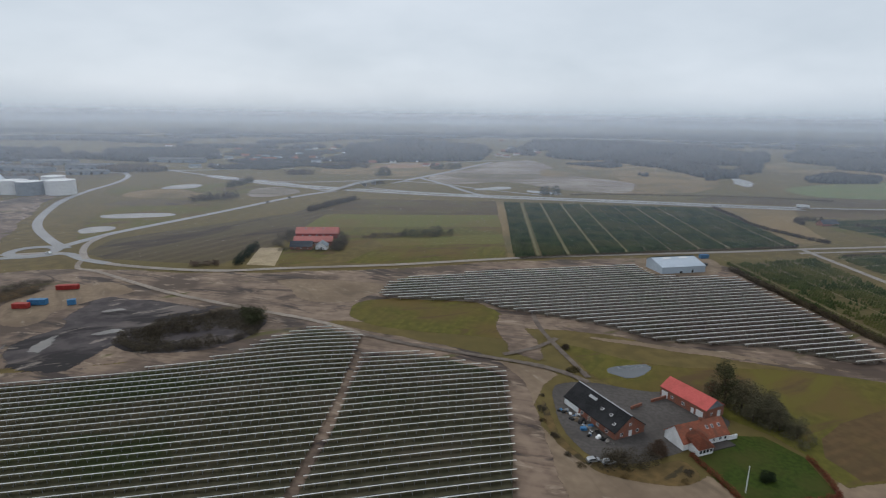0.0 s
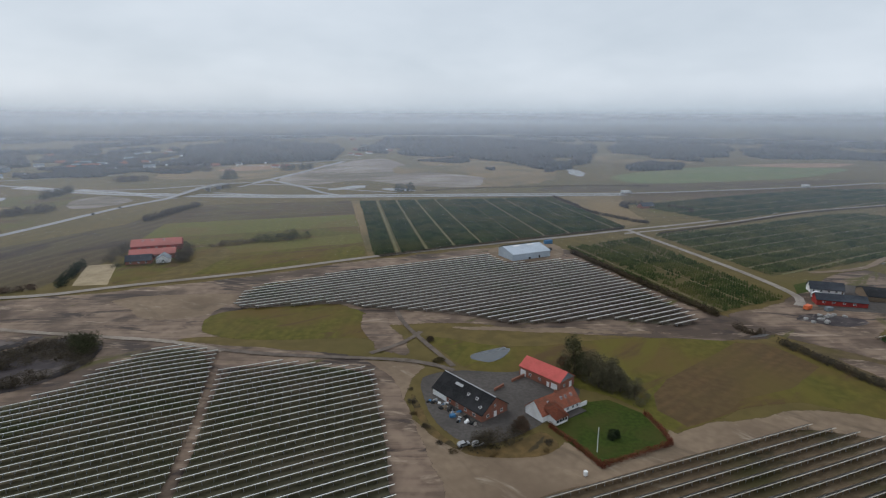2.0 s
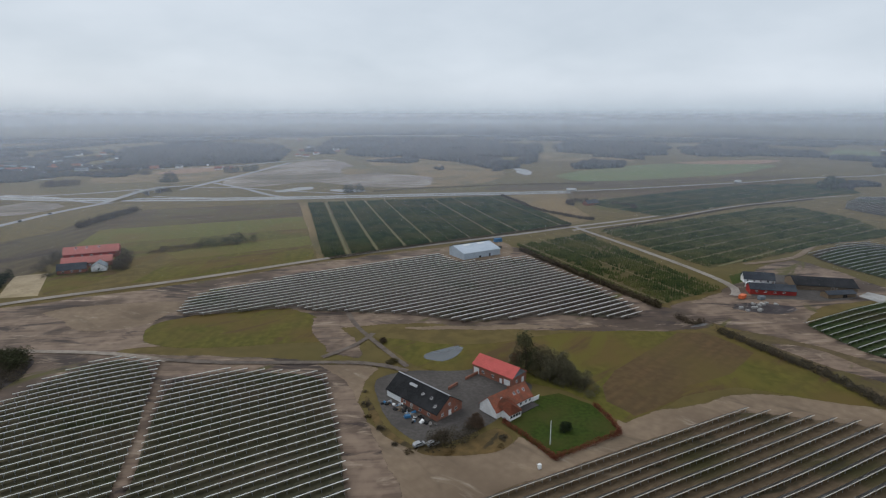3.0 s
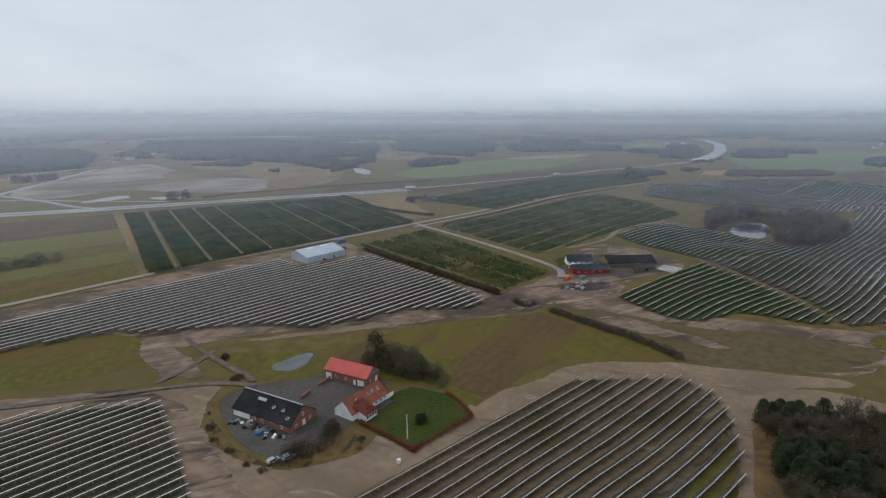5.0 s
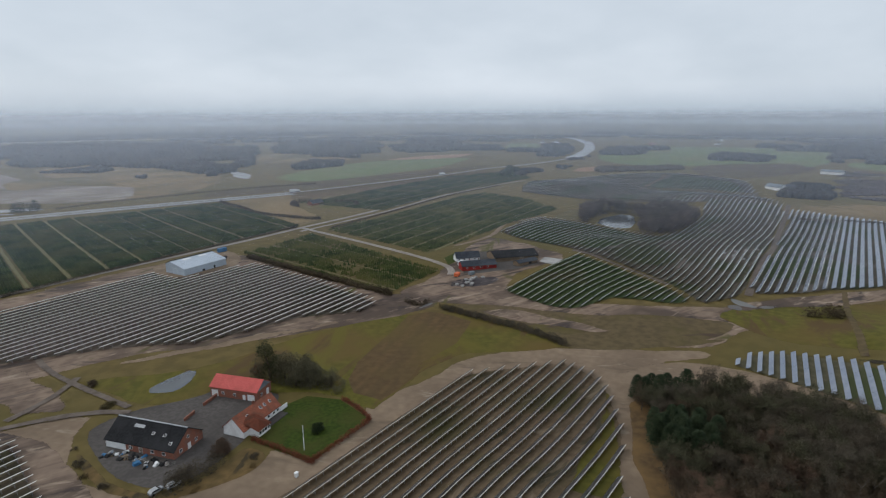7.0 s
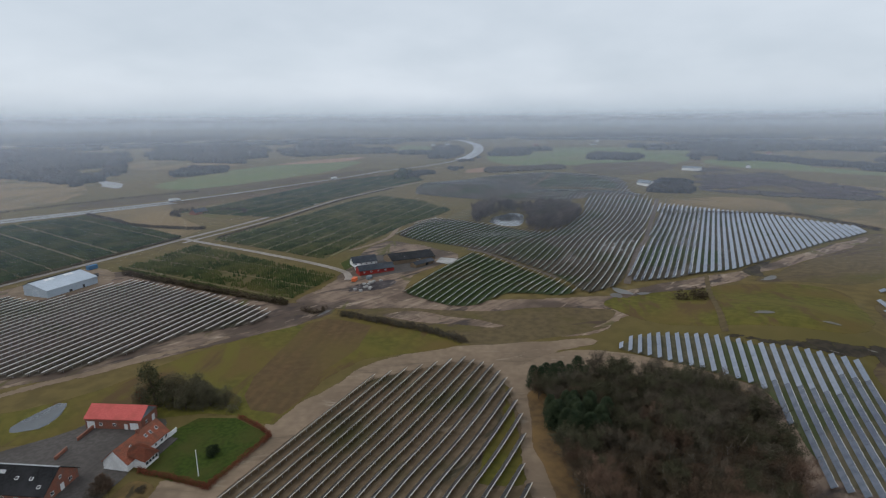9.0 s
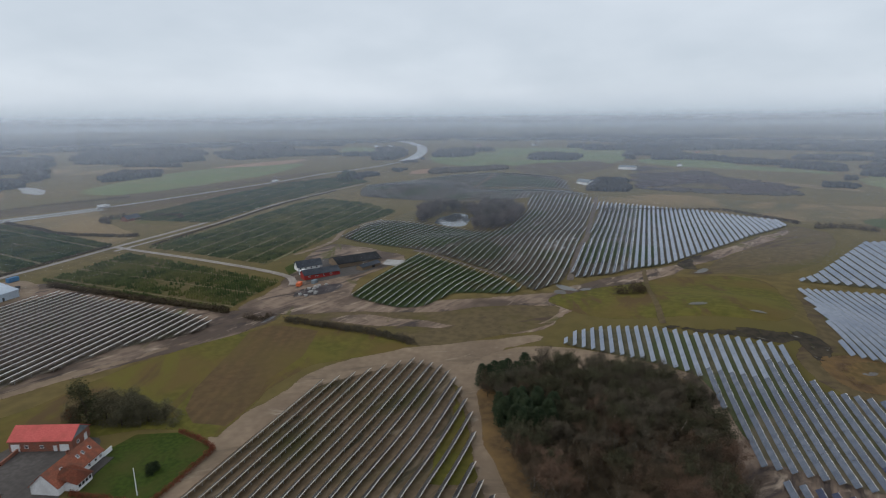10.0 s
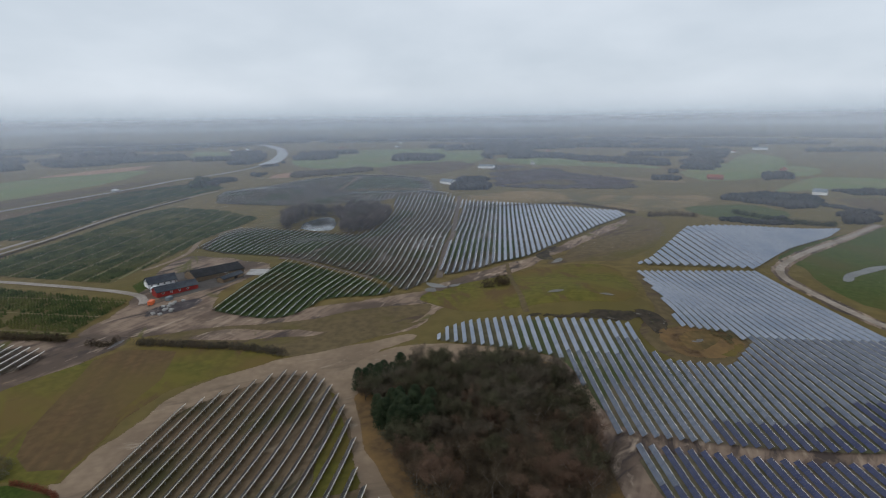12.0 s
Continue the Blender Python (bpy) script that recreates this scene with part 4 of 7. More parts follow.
road("dirt_track", [(339, 292), (387, 290), (443, 311), (497, 306)], 6, M["sand"], 0.28, "sandy track beside the panels", rough=0.3)

# roundabout
N_RB = 40
v, f = [], []
for i in range(N_RB):
    w = 2 * math.pi * i / N_RB
    for r, z in ((11, 0.40), (19, 0.40)):
        v.append((-312 + r * math.cos(w), 410 + r * math.sin(w), z))
f = [(2 * i, 2 * i + 1, (2 * i + 3) % (2 * N_RB), (2 * i + 2) % (2 * N_RB)) for i in range(N_RB)]
tagged(new("roundabout", mesh_from("roundabout", v, f, [M["asphalt"]])), "grey asphalt roundabout with a grass island", "roundabout", kind="structure")

# flyover: a deck on a walled embankment over the motorway
def flyover():
    ob = thing("flyover", -115, 852, 60, "concrete road flyover on grass ramps over the motorway", "bridge", z=0)
    L, Wd = 92, 11
    top = [(-L, 0.2), (-30, 5.6), (0, 6.3), (30, 5.6), (L, 0.2)]
    part("road_surface", Box().prism(top + [(x, z + 0.25) for x, z in reversed(top)], "y", -Wd / 2 + 0.5, Wd / 2 - 0.5).mesh("road_surface", M["asphalt"]), ob, "grey road surface")
    part("deck", Box().prism([(-26, 4.9), (26, 4.9), (30, 5.58), (0, 6.28), (-30, 5.58)], "y", -Wd / 2, Wd / 2).mesh("deck", M["concrete"]), ob)
    for y in (-Wd / 2, Wd / 2 - 0.3):
        part("parapet", Box().prism([(-30, 5.5), (0, 6.2), (30, 5.5), (30, 6.5), (0, 7.2), (-30, 6.5)], "y", y, y + 0.3).mesh("parapet", M["concrete"]), ob)
    for x in (-12, 12):
        part("pier", Box().box(x - 0.6, -4, 0, x + 0.6, 4, 5.6).mesh("pier", M["concrete"]), ob)
    for sgn in (-1, 1):
        bm = bmesh.new()
        lo = [bm.verts.new((sgn * x, y, -0.3)) for x, y in ((L, -6), (L, 6), (24, 15), (24, -15))]
        hi = [bm.verts.new((sgn * x, y, z)) for x, y, z in ((L, -5.4, 0.15), (L, 5.4, 0.15), (29, 5.4, 5.5), (29, -5.4, 5.5))]
        bm.faces.new(hi)
        for i in range(4):
            bm.faces.new((lo[i], lo[(i + 1) % 4], hi[(i + 1) % 4], hi[i]))
        bmesh.ops.recalc_face_normals(bm, faces=bm.faces[:])
        me = bpy.data.meshes.new("embankment")
        bm.to_mesh(me)
        bm.free()
        me.materials.append(M["pasture"])
        part("embankment", me, ob, "grassy ramp")


flyover()

# ---------------------------------------------------------------- solar park
def along(turn):
    """Directions along and across rows that run at turn degrees."""
    w = radians(turn)
    return Vector((math.cos(w), math.sin(w))), Vector((-math.sin(w), math.cos(w)))


U, NRM = along(12.0)
TILT, LOW = radians(30), 0.8


def spans(poly, s):
    """Where the line at s across the rows lies inside poly, as stretches along the rows."""
    cut = []
    for i, p in enumerate(poly):
        a, b = Vector(p), Vector(poly[(i + 1) % len(poly)])
        sa, sb = a.dot(NRM) - s, b.dot(NRM) - s
        if (sa < 0) != (sb < 0):
            q = a + (b - a) * (sa / (sa - sb))
            cut.append(q.dot(U))
    cut.sort()
    return list(zip(cut[::2], cut[1::2]))


def table(a, b, s, slant):
    """Corners of one sloping table: low edge on the far (south) side, high edge on the near side."""
    half = slant * math.cos(TILT) / 2
    out = []
    for t in (a, b):
        c = U * t + NRM * s
        z = height(c.x, c.y)
        for d, h in ((half, LOW), (-half, LOW + slant * math.sin(TILT))):
            q = c + NRM * d
            out.append(Vector((q.x, q.y, z + h)))
    return out


def table_mesh(tables, glass, edge, slant):
    """Panel slabs with a pale metal profile along the high edge."""
    v, f, uv, slot = [], [], [], []
    for a, b, s in tables:
        la, ha, lb, hb = table(a, b, s, slant)
        up = (lb - la).cross(ha - la).normalized()
        up = up if up.z > 0 else -up
        ea, eb = ha + (la - ha) * (edge / slant), hb + (lb - hb) * (edge / slant)
        for top, over, thick, first, width in (([la, lb, eb, ea], 0.0, 0.07, 0, slant), ([ea, eb, hb, ha], 0.05, 0.05 + edge * (0.7 if edge > 0.2 else 0.55), 2, edge)):
            n = len(v)
            v += [tuple(p + up * over) for p in top] + [tuple(p - up * (thick - over)) for p in top]
            f += [(n, n + 1, n + 2, n + 3), (n + 7, n + 6, n + 5, n + 4)]
            f += [(n + i, n + 4 + i, n + 4 + (i + 1) % 4, n + (i + 1) % 4) for i in range(4)]
            uv += [(a, 0), (b, 0), (b, width), (a, width)] + [(0.5, 0.5)] * 20
            slot += [first] + [2 if first else 1] * 5
    me = mesh_from("panel_table", v, f, [glass, M["backsheet"], M["galv" if "dew" in glass.name else "dullprofile" if slant < 2.0 else "profile"]], slot)
    layer = me.uv_layers.new(name="UVMap")
    layer.data.foreach_set("uv", [c for p in uv for c in p])
    return me


def frame_mesh(tables, gap, slant):
    bx = Box()
    for a, b, s in tables:
        la, ha, lb, hb = table(a, b, s, slant)
        k = max(1, round((b - a) / gap))
        for j in range(k):
            w = (j + 0.5) / k
            lo, hi = la.lerp(lb, w), ha.lerp(hb, w)
            for r in (0.22, 0.78):
                p = lo.lerp(hi, r)
                bx.box(p.x - 0.06, p.y - 0.06, height(p.x, p.y) - 0.2, p.x + 0.06, p.y + 0.06, p.z - 0.06)
        for r in (0.25, 0.75):
            p, q = la.lerp(ha, r), lb.lerp(hb, r)
            bx.tube(p - Vector((0, 0, 0.13)), q - Vector((0, 0, 0.13)), 0.06, 0.06, 4)
    return mesh_from("frame", bx.v, bx.f, [M["galv"]])


def solar_block(poly, pitch, phase, group, label, seg=12.0, gap=3.0, glass="panel", edge=0.3, least=-1e9, most=1e9, glare_from=-1e9, slant=2.5, joined=False):
    ss = [Vector(p).dot(NRM) for p in poly]
    k = math.ceil((min(ss) - phase) / pitch)
    rest = []
    while phase + k * pitch < max(ss):
        s = phase + k * pitch
        k += 1
        for a, b in spans(poly, s) if least < s < most else ():
            if b - a < 4:
                continue
            n = max(1, round((b - a) / seg))
            w = (b - a) / n
            tables = [(a + i * w + 0.05, a + (i + 1) * w - 0.05, s) for i in range(n)]
            if joined:
                rest += tables
                continue
            row = new("solar_row")
            row.empty_display_size = 0.5
            tagged(row, label, "solar panels", group)
            # Tables darken towards the near end, as the painted sky glare falls off.
            for tb in tables:
                part("panel_table", table_mesh([tb], M["bluepanel" if tb[1] < glare_from - s * 0.12 else "halfglarepanel" if tb[1] < glare_from + 60 - s * 0.12 else glass], edge, slant), row)
            tagged(part("frame", frame_mesh(tables, gap, slant), row, "galvanised posts and rails"), kind="stuff")
    if rest:
        ob = tagged(new("distant_solar_rows", table_mesh(rest, M[glass], edge, slant)), label, "solar panels", kind="stuff")
        tagged(part("frame", frame_mesh(rest, gap, slant), ob, "galvanised posts and rails"), kind="stuff")


A_LEFT = [(-60, 262), (-38, 250), (-39, 186), (-43, 134), (-46, 96), (-200, 96), (-290, 170), (-231, 190), (-174, 199), (-140, 206), (-118, 216), (-92, 226), (-81, 244)]
A_RIGHT = [(-35.5, 230), (-12, 234), (27, 217), (26, 186), (22, 135), (20, 96), (-44.5, 96), (-41, 134), (-37, 176)]
B_POLY = [(56, 125), (80, 128), (116, 132), (164, 138), (184, 124), (202, 112), (201, 96), (190, 84), (174, 73), (164, 66), (150, 61), (136, 55), (128, 46), (70, 20), (20, 70), (36, 110)]
C_POLY = [(-38, 317), (-34, 341), (-18, 357), (139, 397), (145, 364), (199, 366), (205, 288), (202, 234), (188, 226), (156, 246), (135, 247), (104, 252), (81, 274), (31, 296), (22, 307), (-32, 310)]
D_MAIN = [(267, 192), (381, 204), (375, 192), (375, 167), (368, 146), (352, 123), (320, 95), (305, 104), (302, 120), (294, 134), (272, 137), (264, 142), (259, 153), (263, 180)]
D_MID = [(400, 292), (454, 301), (490, 305), (504, 264), (514, 230), (498, 189), (518, 179), (559, 177), (621, 185), (652, 196), (672, 194), (684, 156), (685, 121), (560, 105), (482, 92), (431, 89), (360, 79), (343, 82), (322, 90), (321, 93), (363, 124), (379, 148), (385, 171), (386, 194), (387, 205), (394, 239), (393, 267)]
D_EAST = [(671, 112), (679, 64), (684, 7), (667, -20), (649, -44), (624, -66), (577, -69), (556, -56), (533, -38), (496, -18), (468, -2), (436, 13), (421, 20), (397, 43), (381, 52), (367, 67), (361, 77), (433, 86), (478, 87), (562, 101)]
D_FAR = [(646, 434), (640, 335), (660, 306), (656, 261), (652, 216), (663, 199), (676, 195), (690, 158), (694, 128), (790, 172), (880, 200), (960, 235), (965, 330), (905, 425), (830, 462), (760, 492), (700, 468)]
E_POLY = [(246, 56), (262, 52), (271, 40), (272, 19), (266, 0), (265, -36), (246, -41), (237, -49), (239, -76), (264, -91), (276, -86), (272, -61), (383, -56), (391, -132), (281, -156), (194, -170), (179, -24), (199, -17), (220, -10), (232, -4), (238, 16), (243, 40)]
E_NEAR = [(174, -26), (181, -106), (188, -170), (90, -150), (110, -60), (140, -38), (154, -30)]
F_POLY = [(402, -57), (417, -69), (502, -111), (518, -153), (566, -259), (518, -229), (453, -174), (397, -134)]

for poly, mat_name in ((A_LEFT, "solargrass"), (A_RIGHT, "solargrass"), (B_POLY, "solarsoil"), (C_POLY, "solarbrown"), (D_MAIN, "solargreen"), (D_MID, "solardull"),
                       (D_EAST, "solardull"), (D_FAR, "solardull"), (E_POLY, "solargrass"), (E_NEAR, "solargrass"), (F_POLY, "solargrass")):
    patch("panel_field_ground", poly, M[mat_name], 0.3, "thin grass and soil under the solar rows", "grass", 1.2, 6)

patch("panel_field_ground", [(401, 290), (484, 301), (514, 230), (495, 194), (437, 184), (400, 194), (392, 208), (393, 267)], M["solargreen"], 0.34, "green grass under the solar rows", "grass", 2.5, 6)
patch("panel_field_ground", [(451, 88), (483, 65), (484, 26), (435, 26), (413, 55), (399, 80)], M["solargreen"], 0.34, "green grass under the solar rows", "grass", 2.5, 6)

patch("panel_field_ground", [(194, 90), (195, 86), (170, 70), (149, 59), (129, 48), (120, 67), (144, 73), (171, 78)], M["olive"], 0.34, "green grass under the solar rows", "grass", 2, 4)
patch("panel_field_ground", [(790, 315), (876, 320), (901, 215), (810, 198), (704, 234)], M["solargreen"], 0.36, "green grass under the solar rows", "grass", 4, 8)

ROW_LABEL = "long row of tilted blue-black solar panels on galvanised posts"
# Paleness of these rows is sky reflection put into the glass colour.
GLARE_LABEL = "row of solar panels toned pale for the grey sky's reflection"
solar_block(A_LEFT, 4.3, 127.0, "panel rows beside the dirt track", ROW_LABEL, 14.0, 3.0, "panel", 0.22, slant=2.25)
solar_block(A_RIGHT, 4.3, 127.0, "panel rows beside the farm", ROW_LABEL, 14.0, 3.0, "panel", 0.22, slant=2.25)
U, NRM = along(6.7)
solar_block(B_POLY, 4.656, 114.7, "panel rows on the sandy knoll", "row of grey-glinting solar panels on a sandy knoll", 12.0, 3.0, "sandpanel", 0.15, slant=1.95)
U, NRM = along(12.0)
solar_block(C_POLY, 5.1, 180.9, "panel rows before the metal hall", ROW_LABEL, 20.0, 4.0, "panel", 0.30, slant=2.7)
U, NRM = along(5.5)
solar_block(D_MAIN, 4.91, 162.0, "panel rows below the copse", ROW_LABEL, 14.0, 5.0, "dullpanel", 0.15, slant=2.1)
solar_block(D_MID, 4.91, 162.0, "panel rows across the slope", ROW_LABEL, 14.0, 5.0, "dullpanel", 0.15, slant=2.1)
solar_block(D_EAST, 4.6, 162.0, "panel rows above the wet meadow", GLARE_LABEL, 16.0, 6.0, "glarepanel", 0.05, most=2.0, slant=2.7)
# Half-strength painted glare on the duller rows of this block.
solar_block(D_EAST, 4.6, 162.0, "panel rows above the wet meadow", "row of grey solar panels half toned for sky glare", 16.0, 6.0, "halfglarepanel", 0.1, least=2.0, slant=2.6)
solar_block(D_FAR, 5.4, 162.0, "panel rows on the far rise", ROW_LABEL, 20.0, 10.0, "halfglarepanel", 0.1, slant=2.2, joined=True)
U, NRM = along(12.0)
solar_block(E_POLY, 4.11, -60.9, "panel rows behind the wood", GLARE_LABEL, 14.0, 6.0, "glarepanel", 0.05, glare_from=170, slant=2.0)
solar_block(E_NEAR, 4.11, -60.9, "panel rows beside the wood", "row of deep blue solar panels beside the wood", 10.0, 5.0, "glarepanel", 0.05, glare_from=200, most=-72, slant=2.0)
solar_block(E_NEAR, 4.11, -60.9, "panel rows beside the wood", "row of solar panels beside the wood, partly toned for sky glare", 10.0, 5.0, "glarepanel", 0.05, glare_from=136, least=-72, slant=2.0)
solar_block(F_POLY, 5.8, -137.7, "panel rows above the bog", GLARE_LABEL, 14.0, 7.0, "glarepanel", 0.05, slant=3.05)

# ---------------------------------------------------------------- vegetation
def inside(poly, x, y):
    hit = False
    for i, (ax, ay) in enumerate(poly):
        bx, by = poly[i - 1]
        if (ay > y) != (by > y) and x < (bx - ax) * (y - ay) / (by - ay) + ax:
            hit = not hit
    return hit


def scatter_mesh(name, template, places, material):
    """One mesh of many copies of template (verts, faces) at rows of x, y, z, turn, width, height."""
    tv, tf = np.array(template[0], float), np.array(template[1], int)
    P = np.array(places, float)
    c, s = np.cos(P[:, 3]), np.sin(P[:, 3])
    X = (tv[None, :, 0] * c[:, None] - tv[None, :, 1] * s[:, None]) * P[:, 4:5] + P[:, 0:1]
    Y = (tv[None, :, 0] * s[:, None] + tv[None, :, 1] * c[:, None]) * P[:, 4:5] + P[:, 1:2]
    Z = tv[None, :, 2] * P[:, 5:6] + P[:, 2:3]
    V = np.stack([X, Y, Z], -1).reshape(-1, 3)
    F = (tf[None] + (np.arange(len(P)) * len(tv))[:, None, None]).reshape(-1, 3)
    me = bpy.data.meshes.new(name)
    me.vertices.add(len(V))
    me.vertices.foreach_set("co", V.ravel())
    me.loops.add(F.size)
    me.loops.foreach_set("vertex_index", F.ravel())
    me.polygons.add(len(F))
    me.polygons.foreach_set("loop_start", np.arange(len(F)) * 3)
    me.polygons.foreach_set("loop_total", np.full(len(F), 3))
    me.materials.append(material)
    me.update(calc_edges=True)
    return me


def cone_template(sides=6, seed=1):
    """A ragged young fir in two tiers."""
    r = random.Random(seed)
    v, f = [], []
    for z0, z1, rad in ((0.0, 0.7, 0.5), (0.4, 1.0, 0.33)):
        n = len(v)
        for i in range(sides):
            w = 2 * math.pi * i / sides + r.uniform(-0.2, 0.2)
            k = rad * r.uniform(0.75, 1.15)
            v.append((k * math.cos(w), k * math.sin(w), z0 + r.uniform(0, 0.1)))
        v.append((r.uniform(-0.05, 0.05), r.uniform(-0.05, 0.05), z1))
        f += [(n + i, n + (i + 1) % sides, n + sides) for i in range(sides)]
    return v, f


def crown_template(seed, leaves=46, size=0.17):
    """A loose crown of small leaf clumps with gaps, one metre wide and high."""
    r = random.Random(seed)
    v, f = [], []
    for _ in range(leaves):
        w, z = r.uniform(0, 2 * math.pi), r.uniform(0.02, 1.0)
        rad = 0.5 * math.sqrt(max(0.05, 1 - (2 * z - 0.85) ** 2 / 1.4)) * r.uniform(0.35, 1.1)
        c = Vector((rad * math.cos(w), rad * math.sin(w), z))
        n = len(v)
        for _ in range(3):
            v.append(tuple(c + Vector((r.uniform(-1, 1), r.uniform(-1, 1), r.uniform(-0.8, 0.8))) * size))
        f.append((n, n + 1, n + 2))
    return v, f


FIR = [cone_template(6, k) for k in range(3)]


def plantation(poly, turn, rows, tree, path_every, path_wide, phase, floor, path, material, label, hole=0.25, wild=0.0):
    """A field of young firs in rows, with grass paths between the strips."""
    patch("plantation_floor", poly, M[floor], 0.2, "dull green plantation floor between young firs", "field floor", 0.8, 10, 20)
    d, n = Vector((math.cos(radians(turn)), math.sin(radians(turn)))), Vector((-math.sin(radians(turn)), math.cos(radians(turn))))
    cs, cn = [Vector(p).dot(d) for p in poly], [Vector(p).dot(n) for p in poly]
    r = random.Random(int(abs(sum(cs))) + 5)
    groups = [[], [], []]
    y = min(cn)
    while y < max(cn):
        off = (y - phase) % path_every
        if off > path_wide:
            x = min(cs)
            while x < max(cs):
                q = d * (x + r.uniform(-0.3, 0.3)) + n * (y + r.uniform(-0.3, 0.3))
                if noise.noise((q.x * 0.035, q.y * 0.035, 3.0)) * 0.6 + noise.noise((q.x * 0.2, q.y * 0.2, 7.0)) * 0.5 > -0.55 + hole + wild * r.uniform(-0.3, 0.3) and inside(poly, q.x, q.y):
                    h = tree * r.uniform(0.65, 1.2)
                    groups[r.randrange(3)].append((q.x, q.y, height(q.x, q.y) + 0.1, r.uniform(0, 6), h * r.uniform(0.75, 1.05), h))
                x += rows
        y += rows
    k = math.ceil((min(cn) - phase) / path_every)
    while phase + k * path_every < max(cn):
        s = phase + k * path_every + path_wide / 2
        k += 1
        cut = []
        for i, p in enumerate(poly):
            a, b = Vector(p), Vector(poly[(i + 1) % len(poly)])
            sa, sb = a.dot(n) - s, b.dot(n) - s
            if (sa < 0) != (sb < 0):
                cut.append((a + (b - a) * (sa / (sa - sb))).dot(d))
        if len(cut) >= 2 and max(cut) - min(cut) > 10:
            ends = [d * t + n * s for t in np.linspace(min(cut), max(cut), 5)]
            tagged(new("grass_path", ribbon_mesh("grass_path", smooth(ends, 8), path_wide * 0.62, M[path], 0.32, 0, 0.3)), "pale grass path between strips of young firs", "path", kind="structure")
    for g, t in zip(groups, FIR):
        if g:
            tagged(new("young_firs", scatter_mesh("young_firs", t, g, M[material])), label, "fir plantation", kind="stuff")


plantation([(76, 690), (186, 680), (164, 438), (55, 414)], 85.2, 1.75, 2.4, 24.2, 4.5, 31.5, "plantfloor", "plantpath", "fir", "dense dark green young firs in strips", -0.1)
plantation([(188, 680), (324, 668), (306, 466), (166, 440)], 85.2, 1.9, 2.0, 26.0, 3.0, 31.5, "plantfloor", "plantpath2", "fir", "dull green young firs with brown gaps", 0.12, 0.4)
plantation([(212, 402), (290, 422), (276, 252), (217, 240)], -87.6, 2.1, 2.2, 25.0, 2.4, 8.0, "plantfloor", "plantpath2", "fir2", "patchy yellow-green young firs and bushes", 0.36, 0.9)
plantation([(312, 426), (560, 474), (611, 469), (601, 396), (558, 325), (414, 303), (308, 293)], 12.0, 2.1, 2.2, 21.0, 5.0, 30.0, "plantfloor", "plantpath", "fir2", "rows of green young firs on a slope", 0.12, 0.6)
plantation([(392, 590), (560, 618), (745, 650), (880, 628), (815, 528), (560, 508), (420, 472)], 12.0, 2.6, 2.4, 30.0, 5.2, 10.0, "plantfloor", "plantpath2", "fir", "dark green young firs beside the motorway", 0.0, 0.3)


def tree_meshes(seed, tall, twig, bark, leaves=900, spread=0.34, fat=1.0):
    """A bare tree: tapered trunk and limbs in one mesh, and a crown of fine twigs."""
    r = random.Random(seed)
    bx, tips = Box(), []
    top = tall * r.uniform(0.55, 0.7)
    lean = Vector((r.uniform(-0.05, 0.05), r.uniform(-0.05, 0.05), 1))
    bx.tube((0, 0, -0.3), lean * top * 0.5, tall * 0.018, tall * 0.013, 6)
    bx.tube(lean * top * 0.5, lean * top, tall * 0.013, tall * 0.006, 5)
    for i in range(13):
        z = top * r.uniform(0.3, 1.0)
        w = i * 2.4 + r.uniform(-0.4, 0.4)
        ln = tall * spread * r.uniform(0.6, 1.1)
        a = lean * z
        b = a + Vector((math.cos(w) * ln * 0.75, math.sin(w) * ln * 0.75, ln * r.uniform(0.55, 1.1)))
        bx.tube(a, b, tall * 0.006, tall * 0.002, 4)
        tips.append((a, b))
        for _ in range(2):
            c = b + Vector((r.uniform(-1, 1), r.uniform(-1, 1), r.uniform(0.2, 1))) * ln * 0.45
            bx.tube(a.lerp(b, 0.6), c, tall * 0.003, tall * 0.001, 3)
            tips.append((a.lerp(b, 0.6), c))
    tips.append((lean * top * 0.8, lean * tall * 0.95))
    v, f = [], []
    for _ in range(leaves):
        a, b = r.choice(tips)
        c = a.lerp(b, r.uniform(0.35, 1.15)) + Vector((r.gauss(0, 1), r.gauss(0, 1), r.gauss(0, 0.8))) * tall * 0.06
        d = Vector((r.gauss(0, 0.7), r.gauss(0, 0.7), r.gauss(0.5, 0.6))).normalized() * tall * r.uniform(0.04, 0.09)
        s = d.orthogonal().normalized() * tall * r.uniform(0.003, 0.006) * fat
        n = len(v)
        v += [tuple(c - s), tuple(c + s), tuple(c + d)]
        f.append((n, n + 1, n + 2))
    return mesh_from("trunk", bx.v, bx.f, [bark]), mesh_from("crown", v, f, [twig])


